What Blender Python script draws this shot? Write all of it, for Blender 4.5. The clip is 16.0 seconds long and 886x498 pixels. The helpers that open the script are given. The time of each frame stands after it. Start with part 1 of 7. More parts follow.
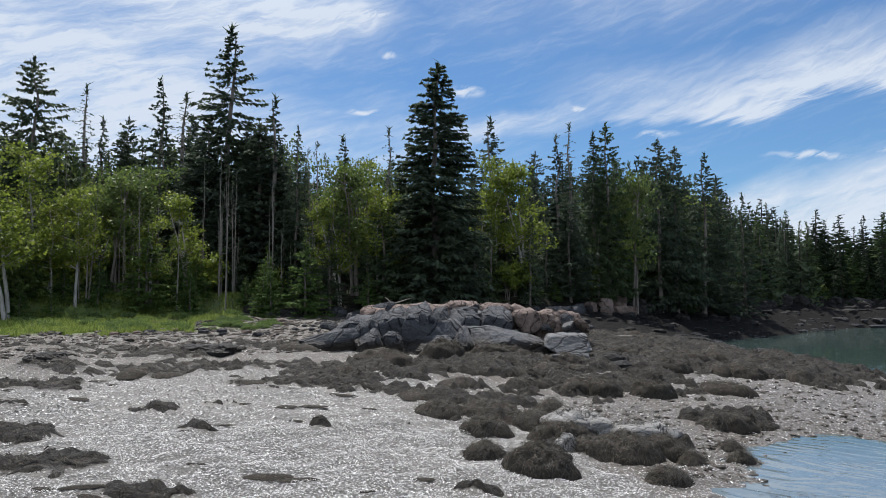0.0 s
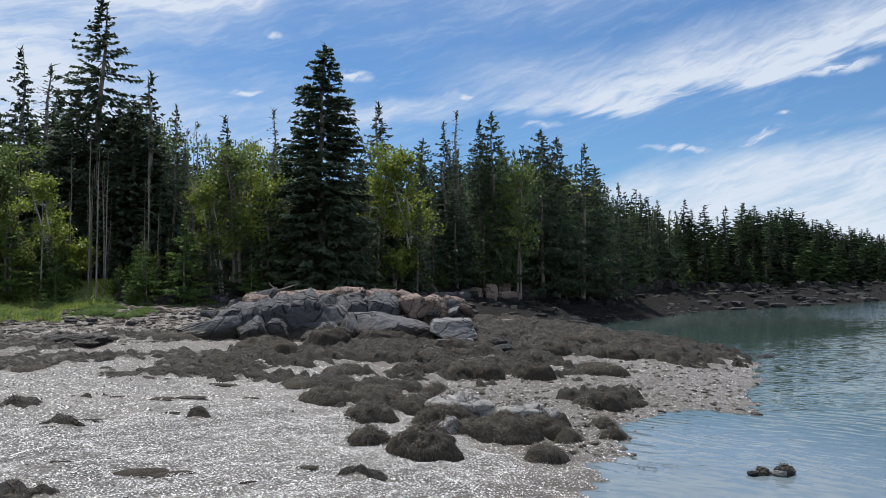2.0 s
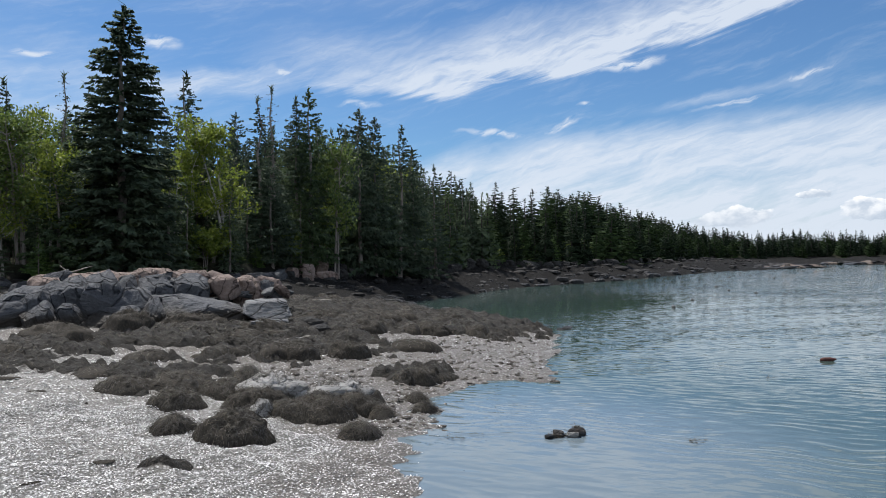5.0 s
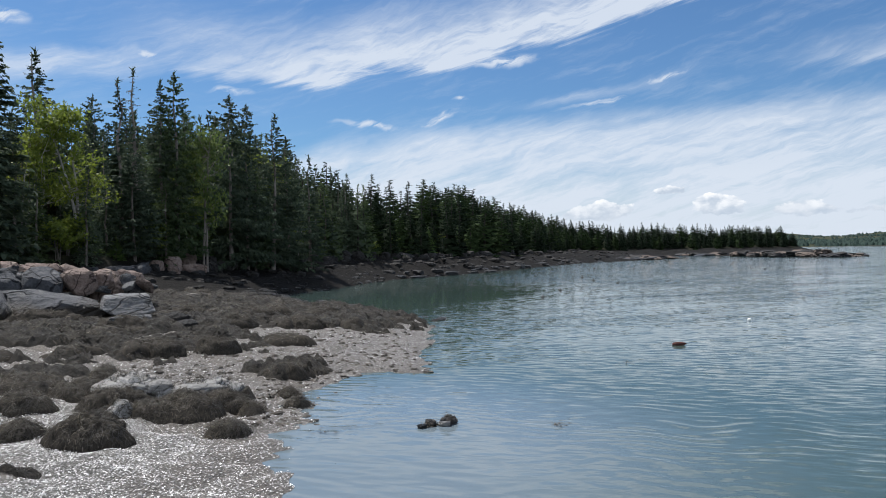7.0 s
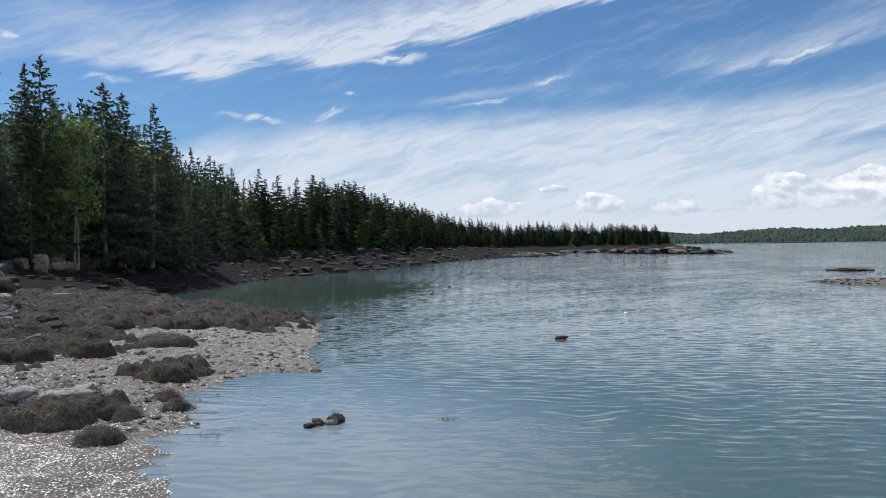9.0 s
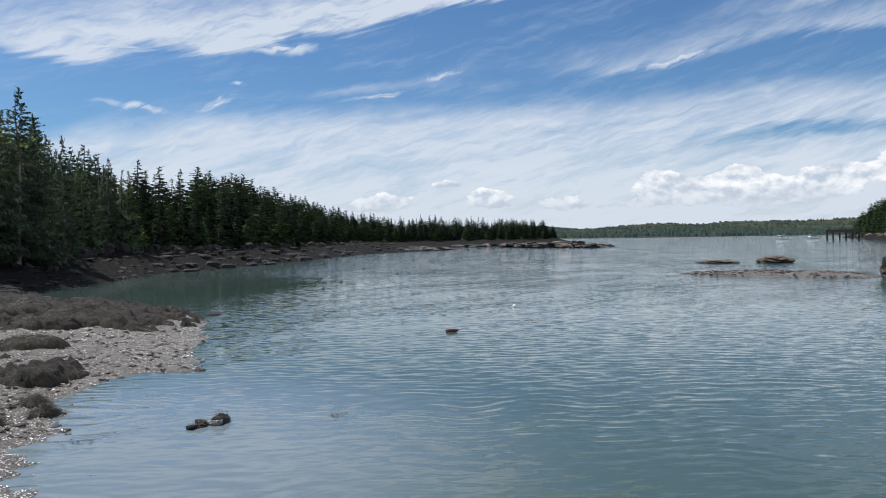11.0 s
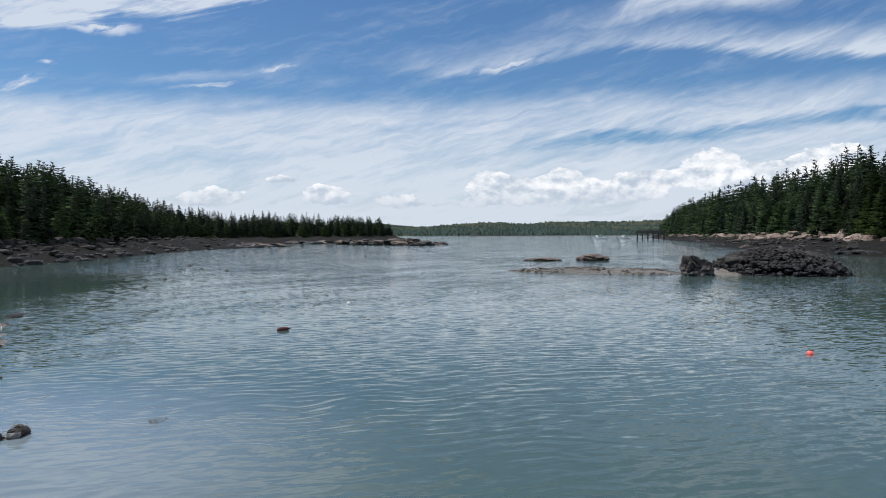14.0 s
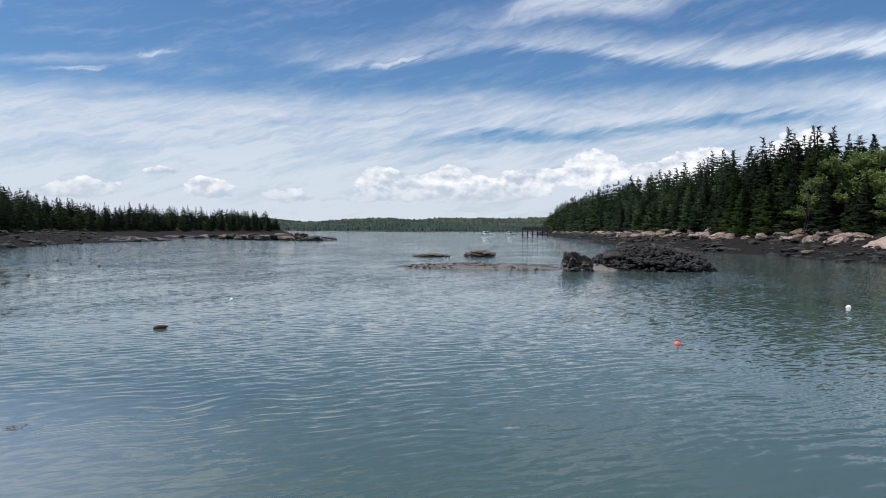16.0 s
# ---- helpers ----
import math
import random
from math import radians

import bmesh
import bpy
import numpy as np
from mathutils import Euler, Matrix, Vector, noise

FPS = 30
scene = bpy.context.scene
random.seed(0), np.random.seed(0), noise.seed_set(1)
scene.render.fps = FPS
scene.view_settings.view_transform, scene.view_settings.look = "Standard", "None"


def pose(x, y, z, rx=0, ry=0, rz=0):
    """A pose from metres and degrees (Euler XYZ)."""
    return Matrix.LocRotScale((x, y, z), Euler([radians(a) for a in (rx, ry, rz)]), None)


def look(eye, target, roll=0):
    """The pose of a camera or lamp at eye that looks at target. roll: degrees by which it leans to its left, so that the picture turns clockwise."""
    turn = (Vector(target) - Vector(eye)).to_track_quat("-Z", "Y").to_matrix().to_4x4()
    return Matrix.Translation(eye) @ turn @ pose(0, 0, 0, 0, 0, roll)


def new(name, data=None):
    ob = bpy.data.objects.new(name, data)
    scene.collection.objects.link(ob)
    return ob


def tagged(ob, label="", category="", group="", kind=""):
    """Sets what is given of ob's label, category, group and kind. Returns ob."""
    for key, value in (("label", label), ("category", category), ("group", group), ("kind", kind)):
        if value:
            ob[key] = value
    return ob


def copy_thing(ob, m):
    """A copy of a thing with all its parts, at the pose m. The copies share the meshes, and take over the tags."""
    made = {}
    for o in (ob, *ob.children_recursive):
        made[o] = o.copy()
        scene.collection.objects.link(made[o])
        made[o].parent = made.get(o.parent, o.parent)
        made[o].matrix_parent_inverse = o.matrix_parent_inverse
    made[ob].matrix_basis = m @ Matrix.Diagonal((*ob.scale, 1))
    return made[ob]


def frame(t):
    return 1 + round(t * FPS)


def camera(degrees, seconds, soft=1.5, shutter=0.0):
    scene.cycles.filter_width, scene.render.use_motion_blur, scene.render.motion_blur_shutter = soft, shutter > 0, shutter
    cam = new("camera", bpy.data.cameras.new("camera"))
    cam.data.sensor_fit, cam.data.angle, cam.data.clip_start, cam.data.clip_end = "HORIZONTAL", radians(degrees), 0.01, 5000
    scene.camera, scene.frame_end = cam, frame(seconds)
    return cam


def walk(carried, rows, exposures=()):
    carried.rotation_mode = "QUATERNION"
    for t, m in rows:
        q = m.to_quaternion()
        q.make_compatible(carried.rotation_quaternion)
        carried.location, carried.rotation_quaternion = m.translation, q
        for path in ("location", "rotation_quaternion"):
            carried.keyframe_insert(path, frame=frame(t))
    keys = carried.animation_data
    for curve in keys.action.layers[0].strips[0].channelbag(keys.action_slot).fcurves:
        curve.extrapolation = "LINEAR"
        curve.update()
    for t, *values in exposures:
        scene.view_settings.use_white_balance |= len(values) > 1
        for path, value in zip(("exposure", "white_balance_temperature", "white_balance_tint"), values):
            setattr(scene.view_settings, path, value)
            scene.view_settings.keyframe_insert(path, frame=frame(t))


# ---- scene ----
# The eye stands 3.6 m over the low-tide water (z = 0) and swings round at arm's length. y is ahead at the start.
cam = camera(63.2, 16.0, soft=0.6)
ROWS = [
    (0.0, 0.000, 0.000, 3.600, 93.70, 0.10, 0.00),
    (0.5, 0.015, -0.000, 3.598, 93.38, 0.22, -2.12),
    (1.0, 0.030, -0.001, 3.596, 93.07, 0.30, -4.35),
    (1.5, 0.046, -0.002, 3.594, 92.80, 0.34, -6.61),
    (2.0, 0.062, -0.004, 3.592, 92.57, 0.34, -8.86),
    (2.5, 0.077, -0.007, 3.590, 92.34, 0.35, -11.09),
    (3.0, 0.092, -0.010, 3.589, 92.07, 0.40, -13.36),
    (3.5, 0.108, -0.014, 3.586, 91.75, 0.47, -15.71),
    (4.0, 0.125, -0.019, 3.584, 91.41, 0.59, -18.14),
    (6.5, 0.204, -0.055, 3.576, 90.22, 0.74, -30.68),
    (7.0, 0.218, -0.064, 3.575, 90.08, 0.78, -32.99),
    (7.5, 0.230, -0.072, 3.574, 90.01, 0.78, -35.15),
    (8.0, 0.242, -0.081, 3.574, 89.97, 0.75, -37.24),
    (8.5, 0.254, -0.090, 3.573, 89.87, 0.72, -39.41),
    (9.0, 0.266, -0.100, 3.572, 89.72, 0.75, -41.67),
    (11.5, 0.316, -0.154, 3.568, 89.07, 0.76, -52.23),
    (12.0, 0.325, -0.166, 3.567, 88.98, 0.71, -54.28),
    (12.5, 0.333, -0.178, 3.567, 88.91, 0.63, -56.43),
    (13.0, 0.341, -0.191, 3.566, 88.88, 0.48, -58.65),
    (13.5, 0.349, -0.205, 3.566, 88.86, 0.35, -60.91),
    (14.0, 0.357, -0.219, 3.566, 88.84, 0.16, -63.15),
    (14.5, 0.364, -0.233, 3.566, 88.77, -0.03, -65.39),
    (15.0, 0.370, -0.247, 3.565, 88.67, -0.21, -67.61),
    (15.5, 0.375, -0.261, 3.564, 88.57, -0.37, -69.80),
    (16.0, 0.380, -0.275, 3.564, 88.50, -0.32, -71.93),
]
walk(cam, [(t, pose(x, y, z, rx, ry, rz)) for t, x, y, z, rx, ry, rz in ROWS],
     exposures=[(0.0, 0.45), (4.0, 0.47), (9.0, 0.40), (12.5, 0.35), (16.0, 0.35)])

RNG = np.random.default_rng(7)
SUN_AZ, SUN_EL = -20.0, 64.0          # degrees to the right of +y, degrees up


def heading(az, d):
    """The plan's point at an azimuth (degrees from +y to the right) and a distance from the eye."""
    return d * math.sin(radians(az)), d * math.cos(radians(az))


# ---- world: sky, clouds, sun ----
def make_world():
    world = bpy.data.worlds.new("sky")
    scene.world = world
    world.use_nodes = True
    nt = world.node_tree
    nt.nodes.clear()
    N, L = nt.nodes.new, nt.links.new

    def math_node(op, a, b=None, c=None):
        n = N("ShaderNodeMath")
        n.operation = op
        for i, v in enumerate((a, b, c)):
            if v is None:
                continue
            if isinstance(v, (int, float)):
                n.inputs[i].default_value = v
            else:
                L(v, n.inputs[i])
        return n.outputs[0]

    def span(v, a, b, lo=0.0, hi=1.0, smooth=True):
        n = N("ShaderNodeMapRange")
        n.interpolation_type = "SMOOTHSTEP" if smooth else "LINEAR"
        L(v, n.inputs[0])
        for i, k in zip((1, 2, 3, 4), (a, b, lo, hi)):
            n.inputs[i].default_value = k
        return n.outputs[0]

    def noise_node(vec, scale, detail=6.0, rough=0.55, distort=0.0):
        n = N("ShaderNodeTexNoise")
        n.inputs["Scale"].default_value = scale
        n.inputs["Detail"].default_value = detail
        n.inputs["Roughness"].default_value = rough
        n.inputs["Distortion"].default_value = distort
        L(vec, n.inputs["Vector"])
        return n

    def mapped(vec, loc, rot, scale):
        n = N("ShaderNodeMapping")
        n.vector_type = "TEXTURE"
        L(vec, n.inputs[0])
        n.inputs[1].default_value = (*loc, 0)
        n.inputs[2].default_value = (0, 0, radians(rot))
        n.inputs[3].default_value = (*scale, 1)
        return n.outputs[0]

    sky = N("ShaderNodeTexSky")
    sky.sky_type = "NISHITA"
    sky.sun_disc = False
    sky.sun_elevation = radians(SUN_EL)
    sky.sun_rotation = radians(SUN_AZ)
    sky.air_density, sky.dust_density, sky.ozone_density = 1.0, 0.6, 2.0
    coord = N("ShaderNodeTexCoord")
    sep = N("ShaderNodeSeparateXYZ")
    L(coord.outputs["Generated"], sep.inputs[0])
    x, y, z = sep.outputs
    az = math_node("MULTIPLY", math_node("ARCTAN2", x, y), 57.2958)
    el = math_node("MULTIPLY", math_node("ARCSINE", z), 57.2958)
    comb = N("ShaderNodeCombineXYZ")
    L(az, comb.inputs[0])
    L(el, comb.inputs[1])
    flat = comb.outputs[0]
    # ragged outlines: the coordinates are warped by two noises
    wob = noise_node(flat, 0.10, 4.0, 0.6)
    wob2 = noise_node(flat, 0.55, 5.0, 0.65)

    def warped(amount, fine):
        a = N("ShaderNodeVectorMath")
        a.operation = "MULTIPLY_ADD"
        L(wob.outputs["Color"], a.inputs[0])
        a.inputs[1].default_value = (amount * 1.6, amount, 0)
        a.inputs[2].default_value = (-amount * 0.8, -amount * 0.5, 0)
        b = N("ShaderNodeVectorMath")
        b.operation = "MULTIPLY_ADD"
        L(wob2.outputs["Color"], b.inputs[0])
        b.inputs[1].default_value = (fine * 1.6, fine, 0)
        L(a.outputs[0], b.inputs[2])
        c = N("ShaderNodeVectorMath")
        c.operation = "ADD"
        L(b.outputs[0], c.inputs[0])
        L(flat, c.inputs[1])
        d = N("ShaderNodeVectorMath")
        d.operation = "SUBTRACT"
        L(c.outputs[0], d.inputs[0])
        d.inputs[1].default_value = (fine * 0.8, fine * 0.5, 0)
        return d.outputs[0]

    soft, puff = warped(4.0, 0.45), warped(0.6, 1.2)

    def blobs(vec, items, edge=0.0):
        total = None
        for a, e, ra, re, rot, w in items:
            n = N("ShaderNodeVectorMath")
            n.operation = "LENGTH"
            L(mapped(vec, (a, e), rot, (ra, re)), n.inputs[0])
            v = span(n.outputs["Value"], 1.0, edge, 0.0, w)
            total = v if total is None else math_node("ADD", total, v)
        return total

    def along_az(points, top):
        """A value that follows the azimuth from -60 to 120 degrees, given as (azimuth, value) points up to top."""
        n = N("ShaderNodeValToRGB")
        n.color_ramp.interpolation = "EASE"
        e = n.color_ramp.elements
        while len(e) < len(points):
            e.new(0.5)
        for k, (a, v) in zip(e, points):
            k.position, k.color = (a + 60) / 180, (v / top, v / top, v / top, 1)
        L(math_node("MULTIPLY_ADD", az, 1 / 180, 60 / 180), n.inputs[0])
        return math_node("MULTIPLY", n.outputs[0], top)

    # fibres of ice cloud, drawn out along the wind
    streak = noise_node(mapped(soft, (0, 0), 12, (10.0, 1.5)), 1.0, 7.0, 0.62, 0.4).outputs["Fac"]
    fine = noise_node(mapped(soft, (0, 0), 20, (2.6, 0.5)), 1.0, 6.0, 0.6, 0.8).outputs["Fac"]
    strand = noise_node(mapped(flat, (5, 3), 16, (6.0, 0.55)), 1.0, 6.0, 0.62, 0.25).outputs["Fac"]
    tufts = noise_node(mapped(flat, (1, 8), 24, (5.0, 0.8)), 1.0, 5.0, 0.6, 0.8).outputs["Fac"]
    tex = math_node("ADD", math_node("MULTIPLY", streak, 0.55), math_node("ADD", math_node("MULTIPLY", fine, 0.18), math_node("MULTIPLY", strand, 0.27)))
    wobble = math_node("ADD", math_node("MULTIPLY_ADD", wob.outputs["Fac"], 2.4, -1.2), math_node("MULTIPLY_ADD", strand, 1.9, -0.95))
    lift = math_node("ADD", el, wobble)

    def shelf(edge_line, weight, lower, upper, body):
        """A sheet whose lower edge follows a line of elevations: crisp below, combed out above."""
        d = math_node("SUBTRACT", lift, along_az(edge_line, 40.0))
        v = math_node("MULTIPLY", span(d, -lower, lower), span(d, 0.2, upper, 1.0, 0.0))
        return math_node("MULTIPLY", math_node("MULTIPLY", v, along_az(weight, 2.0)), body)

    combed = span(math_node("ADD", math_node("MULTIPLY", tex, 0.75), math_node("MULTIPLY", tufts, 0.25)), 0.30, 0.62, 0.15, 1.0)
    lines = span(tex, 0.33, 0.62, 0.30, 1.0)
    main = shelf([(-60, 13.4), (10, 13.2), (22, 13.0), (32, 14.1), (42, 16.1), (55, 18.6), (75, 22), (120, 26)],
                 [(-60, 0.0), (6, 0.0), (16, 0.8), (24, 1.35), (52, 1.45), (62, 0.9), (74, 0.3), (120, 0.6)], 0.5, 6.0, combed)
    second = shelf([(-60, 9), (52, 12.0), (63, 12.6), (80, 13.9), (95, 12.2), (120, 12.5)],
                   [(-60, 0.0), (56, 0.0), (65, 0.5), (78, 0.75), (86, 0.9), (100, 1.4), (120, 1.4)], 0.5, 2.6, combed)
    # the broad veil low over the bay: a sheet with a fairly clear upper edge
    d = math_node("SUBTRACT", along_az([(-60, 5.0), (12, 5.4), (19, 7.4), (26, 9.3), (33, 10.2), (44, 10.5), (60, 10.9), (76, 11.0), (90, 11.2), (120, 11.0)], 40.0), lift)
    sheet = math_node("MULTIPLY", math_node("MULTIPLY", span(d, -0.4, 2.0), along_az([(-60, 0.15), (8, 0.2), (20, 0.85), (30, 1.1), (120, 1.0)], 2.0)), span(tex, 0.30, 0.62, 0.36, 0.92))
    patches = blobs(soft, [
        (-16, 22, 15, 6, -4, 1.3), (-36, 15, 26, 13, 0, 1.3), (-24, 13, 13, 8, 0, 1.0), (-10, 11, 20, 7, 0, 0.5), (-14, 31, 26, 8, 0, 1.3), (-10, 21, 9, 1.6, 2, 1.2),
        (7, 13.6, 14, 1.6, 6, 0.7), (84, 17.2, 18, 1.7, 4, 0.9), (46, 11.9, 10, 0.7, 9, 0.55),
        # overhead and rear cloud, out of view, added as fill and for reflections
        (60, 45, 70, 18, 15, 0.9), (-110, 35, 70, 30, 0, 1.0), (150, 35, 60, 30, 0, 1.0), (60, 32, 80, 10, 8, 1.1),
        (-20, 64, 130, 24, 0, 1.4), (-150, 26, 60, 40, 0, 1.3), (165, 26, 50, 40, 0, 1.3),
    ])
    patches = math_node("MULTIPLY", math_node("MINIMUM", patches, 1.3), lines)
    gap = math_node("MULTIPLY", span(math_node("ABSOLUTE", math_node("SUBTRACT", lift, along_az([(-60, 8), (76, 7.2), (95, 8.0), (120, 8.4)], 40.0))), 0.15, 0.8, 0.55, 0.0), along_az([(-60, 0), (66, 0), (76, 1), (96, 1), (104, 0.2)], 2.0))
    body = math_node("MAXIMUM", math_node("MAXIMUM", main, second), math_node("MAXIMUM", math_node("SUBTRACT", sheet, gap), patches))
    faint = span(tex, 0.46, 0.78, 0.0, 0.30)
    veil = math_node("MINIMUM", math_node("ADD", body, faint), 1.0)
    wisps = math_node("MULTIPLY", blobs(soft, [
        (-6.5, 21.3, 3.2, 0.8, 3, 1.3), (2.1, 16.0, 1.5, 0.6, -6, 1.3), (-6.7, 14.3, 2.4, 0.5, 3, 1.1),
        (10.2, 14.3, 1.4, 0.35, 0, 1.1), (25.5, 13.6, 4, 0.5, 9, 1.2), (33.0, 10.1, 2.6, 0.45, 20, 1.2),
        (27.5, 9.6, 4.0, 0.35, -6, 1.0), (38, 14.3, 4.0, 0.6, 9, 1.2), (50, 12.6, 4.0, 0.35, 8, 0.9),
        (16.5, 12.2, 2.4, 0.4, 4, 1.0), (35, 11.6, 1.0, 0.2, 0, 0.9), (68, 13.2, 5, 0.4, 9, 1.1), (45, 11.0, 3.5, 0.3, 9, 0.9),
        (-4.5, 18.8, 1.0, 0.35, 0, 1.0),
    ]), span(fine, 0.32, 0.6))
    haze = span(el, 7.0, -1.0, 0.0, 0.42)
    thin = math_node("MAXIMUM", veil, math_node("MINIMUM", wisps, 1.0))
    thin = math_node("MINIMUM", math_node("ADD", math_node("MULTIPLY", thin, 0.90), haze), 0.95)
    # low heaped cloud
    def billow(vec):
        n = N("ShaderNodeTexVoronoi")
        n.feature, n.normalize = "SMOOTH_F1", True
        n.inputs["Scale"].default_value, n.inputs["Detail"].default_value = 1.0, 4.0
        n.inputs["Roughness"].default_value, n.inputs["Smoothness"].default_value = 0.55, 0.35
        L(vec, n.inputs["Vector"])
        return math_node("SUBTRACT", 1.0, n.outputs["Distance"])

    cells = mapped(warped(0.0, 0.5), (3, 1), 0, (1.9, 1.25))
    lump = billow(cells)
    heap = blobs(puff, [
        (66.6, 3.85, 2.99, 2.04, 0, 1.05), (69.6, 3.55, 4.14, 1.56, 0, 0.95), (72.8, 4.05, 2.99, 1.8, 0, 1.0),
        (76.0, 3.55, 4.14, 1.44, 0, 0.89), (79.3, 3.95, 3.68, 1.92, 0, 1.0), (83.8, 4.75, 3.68, 2.76, 0, 1.1),
        (88, 4.05, 4.37, 1.92, 0, 0.95), (91.8, 4.95, 4.14, 2.16, 0, 1.05), (98, 6.15, 4.14, 2.16, 0, 0.95),
        (54.2, 3.15, 3.22, 1.32, 0, 0.95), (50.6, 4.25, 2.99, 0.6, 0, 0.84), (45.5, 2.85, 4.14, 1.44, 0, 0.89),
        (59, 3.05, 3.91, 0.84, 0, 0.58), (73, 2.55, 12.65, 0.84, 0, 0.65), (61, 2.35, 10.35, 0.72, 0, 0.58),
        (40, 2.35, 5.75, 0.84, 0, 0.63),
    ], 0.15)
    heap = math_node("MULTIPLY", span(math_node("ADD", heap, math_node("MULTIPLY_ADD", lump, 1.3, -0.98)), 0.40, 0.54), span(heap, 0.10, 0.32))
    up = N("ShaderNodeVectorMath")
    up.operation = "ADD"
    L(cells, up.inputs[0])
    up.inputs[1].default_value = (-0.14, 0.36, 0)
    lit = span(math_node("SUBTRACT", lump, billow(up.outputs[0])), -0.17, 0.13)
    lit = math_node("MULTIPLY", lit, span(math_node("ADD", el, math_node("MULTIPLY_ADD", lump, 2.0, -1.0)), 2.4, 4.6, 0.25, 1.0))
    shade = N("ShaderNodeMix")
    shade.data_type = "RGBA"
    L(lit, shade.inputs["Factor"])
    shade.inputs["A"].default_value = (0.47, 0.55, 0.66, 1)
    shade.inputs["B"].default_value = (0.97, 0.98, 1.0, 1)
    clear = N("ShaderNodeBackground")
    tint = N("ShaderNodeMix")
    tint.data_type, tint.blend_type = "RGBA", "MULTIPLY"
    tint.inputs["Factor"].default_value = 1.0
    L(sky.outputs[0], tint.inputs["A"])
    tint.inputs["B"].default_value = (0.64, 0.92, 1.18, 1)
    L(tint.outputs["Result"], clear.inputs[0])
    clear.inputs[1].default_value = SKY
    white = N("ShaderNodeBackground")
    white.inputs[0].default_value = (0.80, 0.88, 1.0, 1)
    # cloud scatters the sun forward: raised near the sun, mostly unseen, as fill light
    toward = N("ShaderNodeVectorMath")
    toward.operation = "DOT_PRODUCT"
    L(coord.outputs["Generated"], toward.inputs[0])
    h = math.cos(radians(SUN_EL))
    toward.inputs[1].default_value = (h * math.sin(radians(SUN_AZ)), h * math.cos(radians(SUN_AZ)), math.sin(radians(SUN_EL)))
    aureole_fill = span(toward.outputs["Value"], math.cos(radians(44)), math.cos(radians(10)), CLOUD, 3.0 * CLOUD)
    rear_fill = span(y, -0.10, -0.60, 1.0, 2.0)      # unseen front-lit cloud opposite the sun, brightened to fill the shade
    L(math_node("MULTIPLY", aureole_fill, rear_fill), white.inputs[1])
    puffs = N("ShaderNodeBackground")
    L(shade.outputs["Result"], puffs.inputs[0])
    puffs.inputs[1].default_value = CLOUD * 1.25
    m1, m2, out = N("ShaderNodeMixShader"), N("ShaderNodeMixShader"), N("ShaderNodeOutputWorld")
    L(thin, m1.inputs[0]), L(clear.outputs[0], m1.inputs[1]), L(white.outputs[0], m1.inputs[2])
    L(math_node("MULTIPLY", heap, 0.92), m2.inputs[0]), L(m1.outputs[0], m2.inputs[1]), L(puffs.outputs[0], m2.inputs[2])
    L(m2.outputs[0], out.inputs[0])


SKY, CLOUD = 0.066, 0.66
make_world()
sun = new("sun", bpy.data.lights.new("sun", "SUN"))
sun.data.energy, sun.data.angle, sun.data.color = 4.9, radians(0.6), (1.0, 0.97, 0.93)
sx, sy = heading(SUN_AZ, math.cos(radians(SUN_EL)))
sun.matrix_world = look((sx * 60, sy * 60, 60 * math.sin(radians(SUN_EL))), (0, 0, 0))


